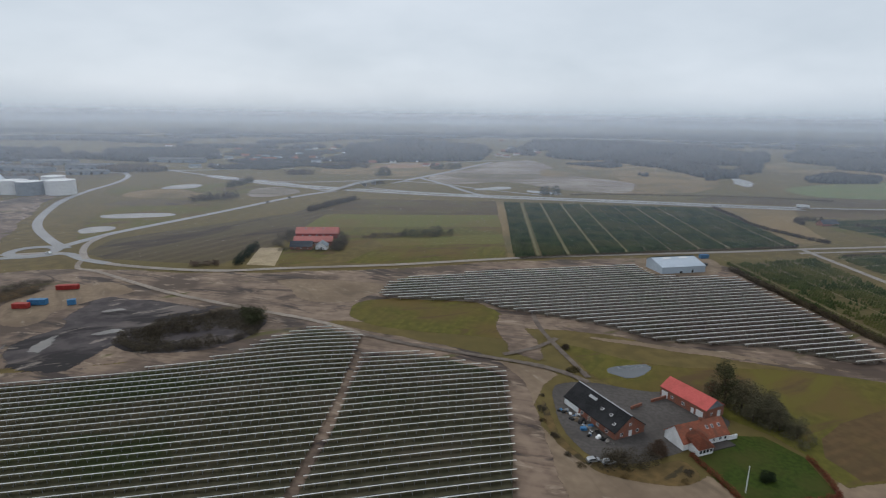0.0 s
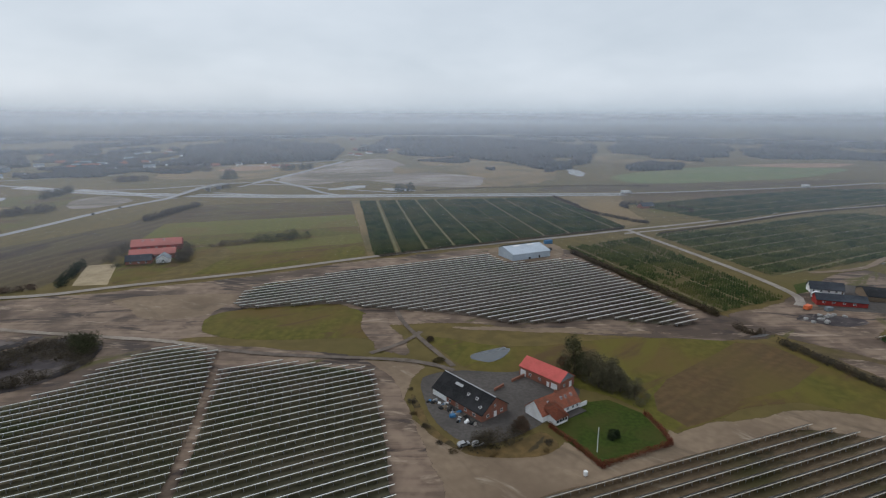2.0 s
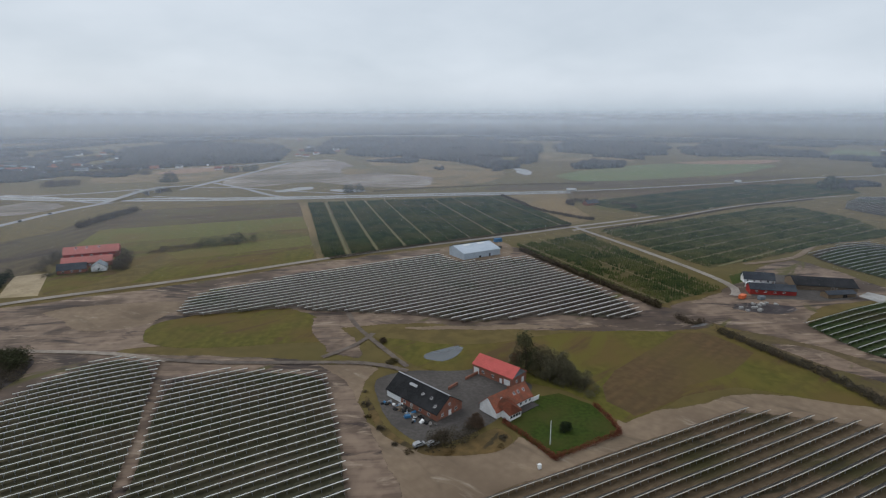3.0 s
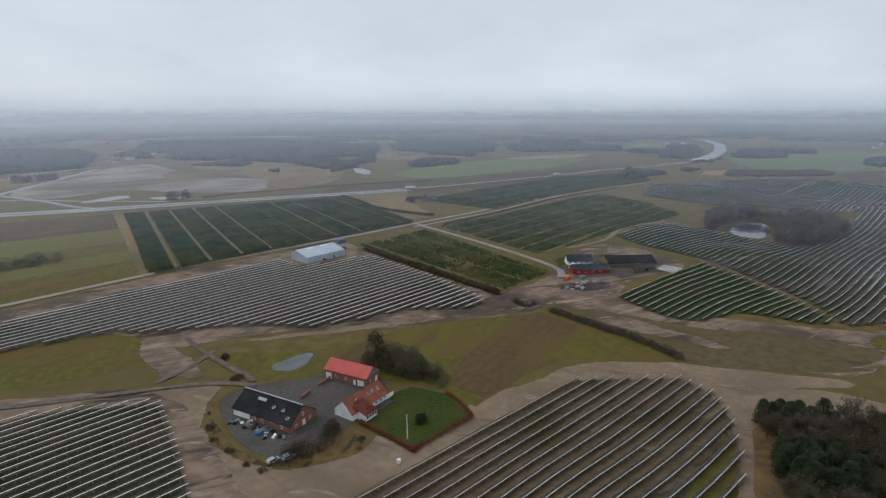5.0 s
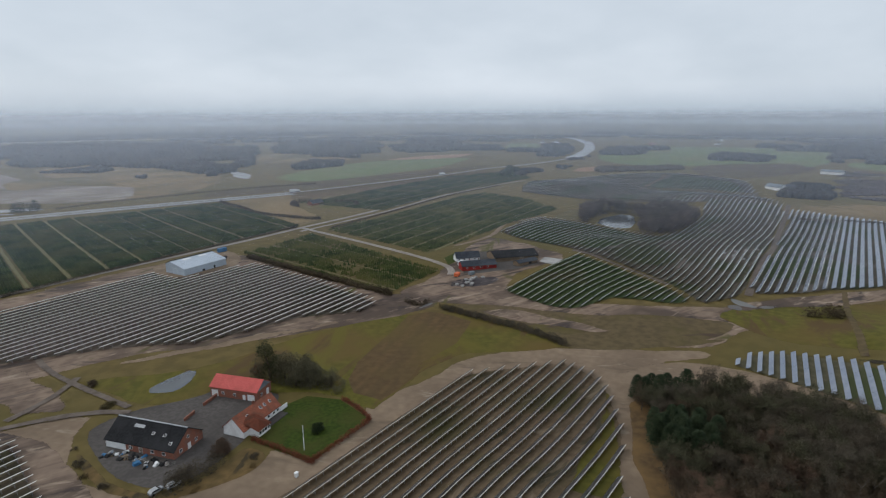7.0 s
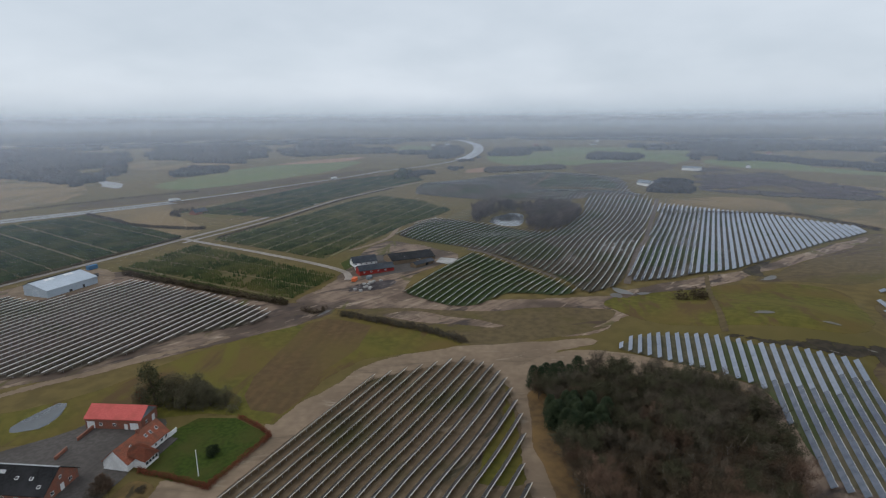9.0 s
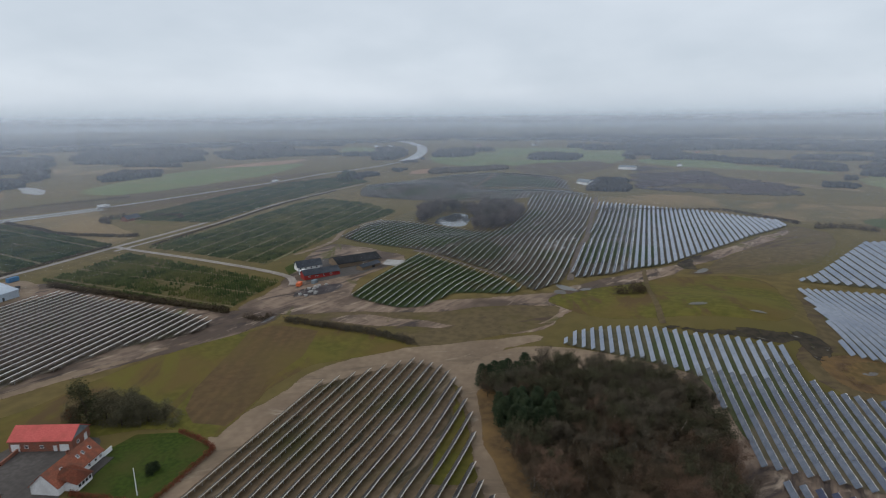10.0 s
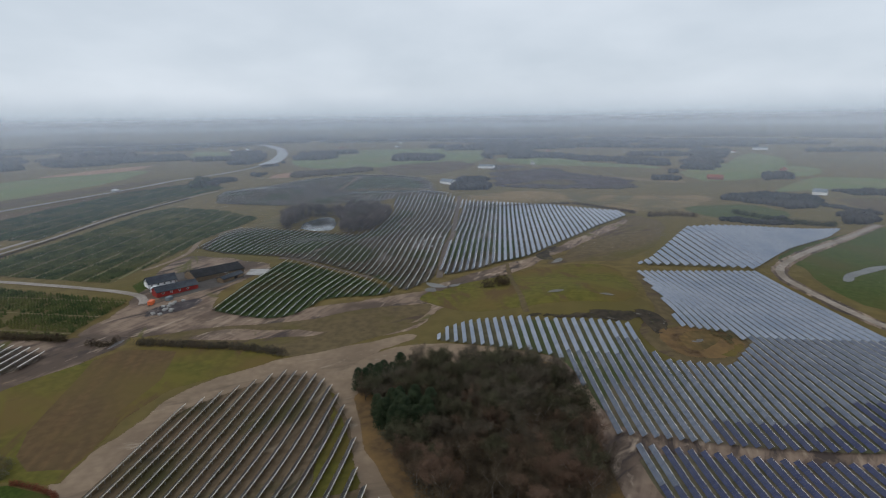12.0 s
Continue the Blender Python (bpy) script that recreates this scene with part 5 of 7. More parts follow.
def conifer_meshes(seed, tall, leaves=1100):
    r = random.Random(seed)
    bx = Box().tube((0, 0, -0.3), (0, 0, tall * 0.95), tall * 0.018, tall * 0.003, 6)
    v, f = [], []
    for _ in range(leaves):
        z = tall * (0.08 + 0.92 * r.random() ** 1.25)
        rad = tall * 0.27 * math.sqrt(max(0.02, 1 - (z / tall) ** 2.2)) * r.uniform(0.3, 1.1)
        w = r.uniform(0, 6.283)
        c = Vector((rad * math.cos(w), rad * math.sin(w), z))
        d = Vector((math.cos(w), math.sin(w), r.uniform(-0.7, 0.1))).normalized() * tall * r.uniform(0.05, 0.09)
        s = Vector((-math.sin(w), math.cos(w), r.uniform(-0.3, 0.3))) * tall * r.uniform(0.012, 0.025)
        n = len(v)
        v += [tuple(c - s), tuple(c + s), tuple(c + d)]
        f.append((n, n + 1, n + 2))
    return mesh_from("trunk", bx.v, bx.f, [M["bark"]]), mesh_from("crown", v, f, [M["needle"]])


def round_tree_meshes(seed, tall, twig, leaves=6500):
    """A garden tree with a rounded, dense crown of fine twigs and ivy on a short trunk with limbs."""
    r = random.Random(seed)
    bx = Box().tube((0, 0, -0.3), (0, 0, tall * 0.45), tall * 0.03, tall * 0.018, 7)
    balls = []
    for i in range(9):
        w, z = i * 2.4, tall * r.uniform(0.2, 0.8)
        d = tall * r.uniform(0.08, 0.28) * (1.15 - z / tall)
        c = Vector((d * 1.4 * math.cos(w), d * 1.4 * math.sin(w), z))
        bx.tube((0, 0, tall * 0.3), c, tall * 0.012, tall * 0.004, 5)
        balls.append((c, tall * r.uniform(0.15, 0.24)))
    v, f = [], []
    for _ in range(leaves):
        c, rad = r.choice(balls)
        d = Vector((r.gauss(0, 1), r.gauss(0, 1), r.gauss(0, 1))).normalized()
        p = c + d * rad * r.uniform(0.45, 1.12)
        n = len(v)
        for _ in range(3):
            v.append(tuple(p + Vector((r.gauss(0, 1), r.gauss(0, 1), r.gauss(0, 1))) * tall * 0.011))
        f.append((n, n + 1, n + 2))
    return mesh_from("trunk", bx.v, bx.f, [M["bark"]]), mesh_from("crown", v, f, [twig])


ROUND = [round_tree_meshes(k + 80, 11, M["greytwig" if k else "ivy"]) for k in range(3)]
BARE = [tree_meshes(k, 12, M["twig" if k % 2 else "twig_red"], M["birch" if k % 3 == 0 else "bark"], 2700, 0.38, 0.95) for k in range(6)]
MOSSY = [tree_meshes(k + 30, 12, M["twig_green"], M["bark"], 3400, 0.40, 1.5) for k in range(2)]
MIXED = [tree_meshes(k + 40, 12, M["thicket"], M["bark"], 2700, 0.40, 1.1) for k in range(4)]
LITE = [tree_meshes(k + 60, 12, M["twig"], M["bark"], 1000, 0.40, 2.2) for k in range(3)]
SPRUCE = [conifer_meshes(k + 50, 11, 1900) for k in range(3)]


def tree(meshes, x, y, scale, turn, label, group=""):
    ob = thing("tree", x, y, turn, label, "tree", group)
    ob.scale = (scale, scale, scale)
    part("trunk", meshes[0], ob)
    part("crown", meshes[1], ob)


def thicket(poly, hole, tall, wide, count, material, label, category="thicket", seed=1, kind=""):
    """Brushwood that fills poly, but for hole: overlapping clumps of twigs, taller and lower in patches."""
    r = random.Random(seed)
    x0, x1, y0, y1 = min(p[0] for p in poly), max(p[0] for p in poly), min(p[1] for p in poly), max(p[1] for p in poly)
    groups = [[], []]
    while sum(len(g) for g in groups) < count:
        x, y = r.uniform(x0, x1), r.uniform(y0, y1)
        if inside(poly, x, y) and not (hole and inside(hole, x, y)):
            h = tall * (0.75 + 0.6 * noise.noise((x * 0.07, y * 0.07, seed))) * r.uniform(0.7, 1.15)
            groups[r.randrange(2)].append((x, y, height(x, y) - 0.1, r.uniform(0, 6), wide * r.uniform(0.7, 1.25), h))
    ob = tagged(new("thicket"), label, category, kind=kind)
    for k, g in enumerate(groups):
        part("brushwood", scatter_mesh("brushwood", crown_template(seed * 3 + k, 130, 0.075), g, M[material]), ob)


WOOD = [(194, 76), (211, 57), (221, 20), (214, -4), (196, -12), (158, -19), (134, -16), (128, 4), (130, 34), (152, 48), (174, 62)]
rnd = random.Random(11)
patch("wood_floor", [(192, 79), (220, 58), (232, 10), (226, -9), (200, -17), (156, -25), (122, -20), (120, 38), (148, 56), (172, 70)], M["litter"], 0.2, "brown leaf litter and grass under the wood", "forest floor", 2, 4)
row = 0
gy = -26.0
while gy < 80:
    gx = 116.0 + 2.6 * (row % 2)
    while gx < 234:
        x, y = gx + rnd.uniform(-1.7, 1.7), gy + rnd.uniform(-1.7, 1.7)
        gx += 5.2
        if not inside(WOOD, x, y):
            continue
        green = (x - 204) ** 2 + (y - 70) ** 2 < 15**2 or (x - 171) ** 2 + (y - 51) ** 2 < 12**2
        if green:
            tree(rnd.choice(SPRUCE), x, y, rnd.uniform(0.8, 1.1), rnd.uniform(0, 360), "dark green pine at the edge of the wood", "trees of the wood")
        else:
            kind = rnd.choice((MOSSY if rnd.random() < 0.45 else MIXED) if rnd.random() < (x - 140) / 60 else BARE)
            tree(kind, x, y, rnd.uniform(0.72, 0.95), rnd.uniform(0, 360), "bare olive-brown tree of a dense wood" if kind in MIXED or kind in MOSSY else "bare reddish-brown tree of a dense wood", "trees of the wood")
    gy += 4.6
    row += 1
thicket(WOOD, None, 4.2, 5.5, 620, "thicket", "brown brushwood between the trees of the wood", "undergrowth", 5, "stuff")

for x, y, s, k in ((108, 193, 1.5, 0), (112, 188, 1.2, 1), (113, 185, 1.15, 1), (112, 180, 1.0, 2), (117, 180, 1.05, 2), (118, 174, 0.95, 1), (121, 169, 0.8, 2), (121, 185, 0.95, 1), (105, 196, 0.9, 2), (119, 178, 0.85, 1), (115, 176, 0.8, 2)):
    tree(ROUND[k], x, y, s, x * 37 % 360, "rounded ivy-dark garden tree beside the lawn" if k == 0 else "bare grey-green garden tree beside the lawn", "garden trees")
thicket([(103, 194), (112, 198), (124, 186), (126, 166), (119, 160), (115, 170), (110, 182)], None, 3.4, 4.0, 60, "greytwig", "grey-green brushwood under the garden trees", "thicket", 8)


def shrub(x, y, wide, tall, material, label, category="bush", z=None):
    r = random.Random(int(x * 7 + y * 13))
    k = max(4, int(wide * wide * 0.7))
    pl = []
    for _ in range(k):
        a, d = r.uniform(0, 6.28), wide * 0.42 * math.sqrt(r.random())
        px, py = x + d * math.cos(a), y + d * math.sin(a)
        w = min(wide * 0.5, 2.6) * r.uniform(0.8, 1.2)
        pl.append((px, py, height(px, py), r.uniform(0, 6), w, tall * r.uniform(0.7, 1.05) * (1 - 0.35 * (2 * d / wide) ** 2)))
    tagged(new("bush", scatter_mesh("bush", crown_template(int(x + y) % 50 + 100, 220, 0.085), pl, M[material])), label, category)


def hedge(name, pts, wide, tall, material, label, category="hedge", step=0.8, clump=1.5, kind=""):
    """A hedge or thicket of overlapping leafy or twiggy clumps along a line."""
    r = random.Random(int(sum(p[0] for p in pts)))
    pl = []
    w = min(wide * 0.75, max(2.4, tall * 0.8))
    for p in smooth(pts, step):
        for _ in range(max(2, min(9, int(wide / w * step / w * 3.0)))):
            a, d = r.uniform(0, 6.28), max(wide - w, wide * 0.4) * 0.5 * math.sqrt(r.random())
            px, py = p.x + d * math.cos(a), p.y + d * math.sin(a)
            pl.append((px, py, height(px, py), r.uniform(0, 6), w * r.uniform(0.75, 1.25), tall * r.uniform(0.6, 1.1)))
    tagged(new(name, scatter_mesh(name, crown_template(len(pts) + 70, 62, 0.13), pl, M[material])), label, category, kind=kind)


hedge("hedge", [(80.5, 158), (83.5, 146), (86, 133.4), (86.2, 133)], 2.2, 2.0, "hedge", "clipped red-brown beech hedge along the lawn")
hedge("hedge", [(86.6, 133), (100, 135.4), (114.5, 138)], 2.2, 2.0, "hedge", "clipped red-brown beech hedge behind the lawn")
hedge("hedge", [(115, 138.5), (117, 148), (117.5, 157)], 2.2, 1.9, "hedge", "red-brown beech hedge along the garden end")
shrub(98, 146, 4.6, 3.4, "needle", "round dark green bush on the lawn")
thicket([(49, 151), (53, 158), (60, 160), (67, 159), (68, 153), (60, 149)], None, 3.6, 4.2, 46, "scrub", "brown bare thicket at the yard edge", "thicket", 21)
shrub(70, 159, 6, 5.0, "twig_red", "bare reddish-brown bush beside the yard")
for bx_, by_, w, h in ((37, 186, 3.4, 1.3), (36.5, 178, 2.8, 1.0), (38.5, 168, 3.6, 1.4), (41, 158, 3.0, 1.2), (44, 152, 3.2, 1.0), (39, 196, 2.6, 1.2), (56, 147, 3.0, 0.9), (76, 149, 3.4, 1.3), (73, 145, 2.6, 0.9)):
    shrub(bx_, by_, w, h, "scrub" if h > 1.1 else "heath", "low brown tuft of dead growth on the bank")
shrub(108, 202, 4, 4, "hedge", "rusty red bush behind the barn")
shrub(58, 242, 4.5, 2.2, "twig", "dark bush beside the meadow track")
shrub(56, 219, 5, 1.6, "heath", "clump of brown grass beside the track")
hedge("hedgerow", [(219, 196), (220, 180), (221, 160), (222, 140), (219, 121)], 7, 3.0, "thicket", "bare brown hedgerow across the slope", "hedgerow", 1.4, 1.5)
hedge("hedgerow", [(214, 220), (213, 212), (219, 210)], 6, 3.0, "twig", "short bare hedgerow beside the muddy track", "hedgerow", 1.4)
hedge("hedgerow", [(207, 384), (209, 340), (212, 290), (216, 238)], 7, 3.6, "twig", "bare brown hedgerow beside the panels", "hedgerow", 1.6)
hedge("hedgerow", [(60, 410), (120, 424), (200, 440), (300, 461)], 4, 2.2, "twig", "low bare hedgerow along the country road", "hedgerow", 2.0)
hedge("hedgerow", [(328, 668), (322, 600), (316, 560), (330, 500), (340, 480)], 7, 3.0, "twig", "bare brown hedgerow at the plantation edge", "hedgerow", 2.0)
hedge("hedgerow", [(320, 432), (420, 456), (560, 492), (690, 505)], 4, 1.6, "twig", "low bare growth along the track", "hedgerow", 3.0)
hedge("conifer_hedge", [(-146, 380), (-148, 405), (-150, 432)], 9, 6.0, "needle", "tall dark green conifer hedge", "hedge", 2.0)
hedge("hedgerow", [(-176, 376), (-160, 380)], 7, 4.0, "twig_red", "reddish bare bushes beside the road", "hedgerow", 2.0)
thicket([(-142, 500), (-130, 496), (-128, 440), (-136, 436), (-144, 460)], None, 5.0, 5.0, 70, "thicket", "bare bushes beside the red farm", "thicket", 41)
thicket([(-92, 470), (-82, 466), (-78, 430), (-88, 424)], None, 7.0, 5.5, 70, "thicket", "bare grey-brown trees beside the red farm", "thicket", 42)
thicket([(-130, 432), (-96, 432), (-94, 424), (-128, 422)], None, 3.0, 4.0, 40, "twig_green", "garden bushes before the red farm", "thicket", 43)
thicket([(-36, 480), (-34, 504), (10, 510), (8, 484)], None, 6.0, 7.0, 60, "ivy", "dark round trees in the grass field", "thicket", 44)
thicket([(-74, 470), (-40, 476), (-30, 496), (-66, 492)], None, 2.6, 6.0, 50, "twig", "low brown scrub behind the red farm", "thicket", 45)
hedge("hedgerow", [(-300, 672), (-286, 684), (-268, 700)], 26, 9, "twig", "bare brown copse beside the ponds", "hedgerow", 5)
hedge("hedgerow", [(-310, 800), (-304, 830), (-300, 870)], 14, 10, "twig_green", "bare green-brown trees beside the road", "hedgerow", 5)
hedge("hedgerow", [(-148, 612), (-130, 660), (-112, 700)], 12, 6, "twig", "bare growth along the ditch", "hedgerow", 4)
hedge("conifer_stand", [(136, 772), (150, 774), (160, 776)], 16, 12, "needle", "dark conifer clump beside the motorway", "trees", 3)
thicket([(-122, 992), (-98, 990), (-96, 1008), (-120, 1010)], None, 16, 7.0, 40, "needle", "dark square conifer stand", "trees", 51)
hedge("hedgerow", [(-275, 990), (-240, 1000)], 24, 9, "twig", "bare copse beyond the motorway", "hedgerow", 6)
hedge("hedgerow", [(-250, 1150), (-180, 1160), (-160, 1150)], 24, 12, "twig", "bare copse beyond the motorway", "hedgerow", 7)
hedge("hedgerow", [(-20, 1130), (30, 1150)], 24, 12, "needle", "dark copse beside the main road", "hedgerow", 7)
hedge("hedgerow", [(180, 770), (240, 780), (320, 776), (420, 770), (520, 740)], 9, 2.2, "twig", "bare scrub along the motorway", "hedgerow", 6)
hedge("hedgerow", [(344, 35), (336, 29), (332, 43)], 7, 6, "twig", "bare bushes beside the wet meadow", "hedgerow", 2)
hedge("hedgerow", [(562, -90), (564, -108), (554, -129)], 8, 5, "twig", "bare bushes behind the panels", "hedgerow", 3)
hedge("hedgerow", [(632, -186), (599, -211), (585, -238), (584, -261)], 9, 5, "needle", "dark hedgerow behind the panels", "hedgerow", 3)
hedge("hedgerow", [(636, 100), (673, 29), (697, -20), (649, -59), (596, -80)], 6, 3, "twig", "low bare hedge behind the panels", "hedgerow", 4)
WILLOW = [(-156, 244), (-146, 266), (-120, 283), (-106, 288), (-93, 274), (-90, 250), (-101, 237), (-120, 231), (-138, 230)]
POOL = [(-136, 244), (-124, 254), (-111, 259), (-99, 257), (-97, 243), (-112, 241), (-126, 240)]
patch("scrub_floor", [(-160, 242), (-148, 270), (-120, 288), (-104, 292), (-89, 276), (-86, 250), (-99, 234), (-120, 228), (-140, 227)], M["darkmud"], 0.2, "dark mud and litter under the willows", "scrub floor", 2, 4)
thicket(WILLOW, POOL, 4.4, 4.6, 480, "scrub", "dense dark willow scrub round the pool", "scrub", 31)
thicket([(-110, 287), (-93, 276), (-91, 262), (-98, 262), (-104, 272)], None, 6.5, 4.6, 60, "ivy", "dark taller willows beside the track", "scrub", 32)
thicket([(-268, 322), (-257, 337), (-244, 334), (-240, 311), (-246, 288), (-264, 296)], None, 3.8, 5.0, 110, "thicket", "dark bare copse beside the site cabins", "scrub", 33)

thicket([(262, -82), (272, -88), (277, -78), (270, -72)], None, 2.6, 3.0, 24, "ivy", "dark green bushes at the rim of the bog", "thicket", 61)
thicket([(244, -56), (262, -48), (272, -60), (266, -62), (256, -58), (248, -70), (244, -66)], None, 0.7, 2.2, 70, "twig_red", "brown tussocks in the bog hollow", "thicket", 62)

# copse round the pond among the panels
COPSE = [(502, 267), (554, 291), (613, 297), (601, 254), (624, 228), (622, 199), (598, 181), (538, 173), (510, 180), (494, 197), (517, 223)]
CLEARING = [(492, 256), (497, 231), (503, 207), (544, 218), (595, 247), (589, 274), (533, 269)]
rc = random.Random(4)


def as_template(meshes):
    """Vertices and triangles of a tree's trunk or crown."""
    me = meshes
    v = [tuple(p.co) for p in me.vertices]
    f = []
    for p in me.polygons:
        q = list(p.vertices)
        f += [(q[0], q[i], q[i + 1]) for i in range(1, len(q) - 1)]
    return v, f


spots = [[] for _ in LITE]
while sum(len(g) for g in spots) < 300:
    ex, ey = rc.uniform(490, 630), rc.uniform(170, 300)
    if inside(COPSE, ex, ey) and not inside(CLEARING, ex, ey):
        sc = rc.uniform(0.7, 1.15)
        spots[rc.randrange(len(LITE))].append((ex, ey, height(ex, ey), rc.uniform(0, 6.28), sc, sc))
for g, (trunk, crown) in zip(spots, LITE):
    ob = tagged(new("copse_trees", scatter_mesh("copse_trees", as_template(crown), g, M["copsetwig"])), "bare brown trees crowding round the copse pond", "trees", kind="stuff")
    tagged(part("trunk", scatter_mesh("trunk", as_template(trunk), g, M["bark"]), ob), kind="stuff")
thicket(COPSE, CLEARING, 4.5, 8.0, 260, "copsetwig", "dark bare brushwood round the copse pond", "thicket", 12)


def dome_template(seed):
    """A low tree crown: a lumpy closed mound with a ragged rim and a few twigs standing out."""
    r = random.Random(seed)
    v, f, n = [], [], 8
    for z, rad in ((0.0, 0.46), (0.45, 0.52), (0.8, 0.34)):
        for i in range(n):
            w, k = 2 * math.pi * i / n, rad * r.uniform(0.75, 1.2)
            v.append((k * math.cos(w), k * math.sin(w), max(0.0, z + r.uniform(-0.1, 0.1))))
    v.append((r.uniform(-0.1, 0.1), r.uniform(-0.1, 0.1), 1.0))
    for a in (0, n):
        for i in range(n):
            j = (i + 1) % n
            f += [(a + i, a + j, a + n + j), (a + i, a + n + j, a + n + i)]
    f += [(2 * n + i, 2 * n + (i + 1) % n, 3 * n) for i in range(n)]
    for _ in range(6):
        w, z = r.uniform(0, 6.28), r.uniform(0.5, 0.9)
        c, k = Vector((0.42 * math.cos(w), 0.42 * math.sin(w), z)), len(v)
        v += [tuple(c + Vector((r.uniform(-0.1, 0.1), r.uniform(-0.1, 0.1), -0.15))), tuple(c + Vector((0.1, 0.0, 0.0))), tuple(c * 1.1 + Vector((0, 0, 0.12)))]
        f.append((k, k + 1, k + 2))
    return v, f


DOME = [dome_template(k + 300) for k in range(4)]


def wood(poly, tall, label, material="farwood"):
    """A far wood of crowns standing close together inside poly, with an uneven outline."""
    r = random.Random(int(abs(poly[0][0]) + abs(poly[0][1])))
    x0, x1, y0, y1 = min(p[0] for p in poly), max(p[0] for p in poly), min(p[1] for p in poly), max(p[1] for p in poly)
    far = math.hypot((x0 + x1) / 2, (y0 + y1) / 2)
    step = max(tall * 0.55, far / 170)
    groups = [[] for _ in DOME]
    y = y0 - step
    while y < y1 + step:
        x = x0 - step
        while x < x1 + step:
            px, py = x + r.uniform(-0.5, 0.5) * step, y + r.uniform(-0.5, 0.5) * step
            d = noise.noise_vector((px * 0.012, py * 0.012, tall)) * far * 0.016 + noise.noise_vector((px * 0.05, py * 0.05, tall)) * far * 0.012
            if inside(poly, px + d.x, py + d.y) and noise.noise((px * 0.009, py * 0.009, 9.0)) > (-0.3 if tall > 10 else -0.12):
                h = tall * r.uniform(0.7, 1.1) * (0.85 + 0.3 * noise.noise((px * 0.02, py * 0.02, 5.0)))
                groups[r.randrange(len(groups))].append((px, py, height(px, py) - 0.4, r.uniform(0, 6), step * r.uniform(1.2, 1.9), h))
            x += step
        y += step
    for g, t in zip(groups, DOME):
        if g:
            tagged(new("distant_wood", scatter_mesh("distant_wood", t, g, M[material])), label, "wood", kind="stuff")


wood([(-433, 1053), (-315, 1088), (-191, 1137), (-198, 1341), (-275, 1649), (-612, 1665), (-524, 1314)], 6, "bare dark wood among the far houses")
wood([(-904, 1139), (-766, 1140), (-954, 1404), (-1182, 1496)], 13, "dark hazy wood beside the works")
wood([(-820, 1232), (-623, 1152), (-532, 1285), (-672, 1648), (-888, 1389)], 13, "dark hazy wood beyond the works")
wood([(-241, 1284), (-112, 1284), (89, 1386), (143, 1701), (120, 1896), (-138, 2042), (-309, 1855)], 14, "dark wooded ridge")
wood([(194, 1701), (321, 1494), (443, 1400), (524, 1256), (605, 1189), (702, 1357), (907, 1957), (747, 2392), (350, 2024)], 14, "broad dark wood behind the gravel ground")
wood([(286, 1666), (366, 1532), (490, 1272), (570, 1439), (564, 1764), (344, 1962)], 13, "dark wood behind the tan fields")
wood([(485, 1258), (488, 1103), (479, 990), (669, 1197), (992, 1759), (841, 1838), (630, 1586)], 14, "dark leafless wood beside the white basin")
wood([(881, 1460), (860, 1211), (927, 1067), (1321, 1520), (1168, 1852)], 14, "dark wood beyond the green fields")
wood([(636, 975), (753, 980), (814, 1037), (779, 1098), (719, 1079)], 11, "dark copse between the far fields")
wood([(279, 1334), (373, 1248), (421, 1368), (363, 1474)], 9, "low bare copse in a tan field")
wood([(343, 964), (371, 947), (420, 1072), (388, 1074)], 9, "round bare copse in a tan field")
wood([(1075, 1143), (1396, 1020), (1564, 1155), (1346, 1429)], 12, "dark belt of trees in the haze")
wood([(804, 578), (822, 574), (904, 622), (925, 654)], 14, "dark conifer clump beside the track", "needle")
wood([(836, 576), (939, 583), (1005, 565), (1069, 608), (940, 637)], 8, "loose bare trees beside the motorway")
wood([(1231, 774), (1302, 742), (1624, 907), (1743, 1018), (1685, 1051)], 13, "dark copse inside the road bend")
wood([(1211, 682), (1257, 654), (1331, 709), (1310, 733)], 10, "small copse beside the road bend")
wood([(1416, 687), (1482, 614), (1721, 714), (1650, 792)], 12, "square dark plantation on the plain")
wood([(1417, 408), (1422, 297), (1604, 337), (1568, 447)], 12, "dark copse on the plain")
wood([(1492, 180), (1540, 66), (2246, 106), (2109, 258)], 13, "dark wood on the plain")
wood([(1001, 496), (1153, 400), (1237, 441), (1094, 542)], 6, "low scrub behind the panel hill", "scrub")
wood([(876, 100), (869, -14), (862, -120), (975, -126), (1127, -16), (1234, 30), (1322, 151)], 2.6, "brown-dark heath scrub behind the panels", "heathscrub")
wood([(772, -168), (757, -222), (730, -252), (685, -261), (708, -298), (843, -346), (900, -308), (890, -259)], 7, "bare trees round a far hamlet")
wood([(996, -331), (1005, -376), (1099, -406), (1079, -359)], 10, "small dark copse")
wood([(1589, 190), (1513, -21), (1291, -176), (1248, -227), (1419, -244), (1614, -22), (1868, 214)], 11, "long dark belt of trees")
wood([(1949, 223), (1900, -43), (2347, -52), (2214, 254)], 13, "dark hazy wood on the plain")
wood([(983, -163), (979, -198), (1132, -222), (1125, -185)], 9, "bare copse beside a green field")
wood([(1162, -248), (1159, -294), (1858, -514), (2024, -453)], 11, "bare copse in the haze")
wood([(540, -151), (580, -227), (623, -238), (589, -169)], 4, "dark hedge behind the green field")
wood([(726, -309), (647, -324), (670, -334), (744, -320)], 4, "dark hedgerow beside the ploughed field")
wood([(596, -278), (602, -305), (671, -338), (658, -308)], 8, "dark round trees beside the panels")
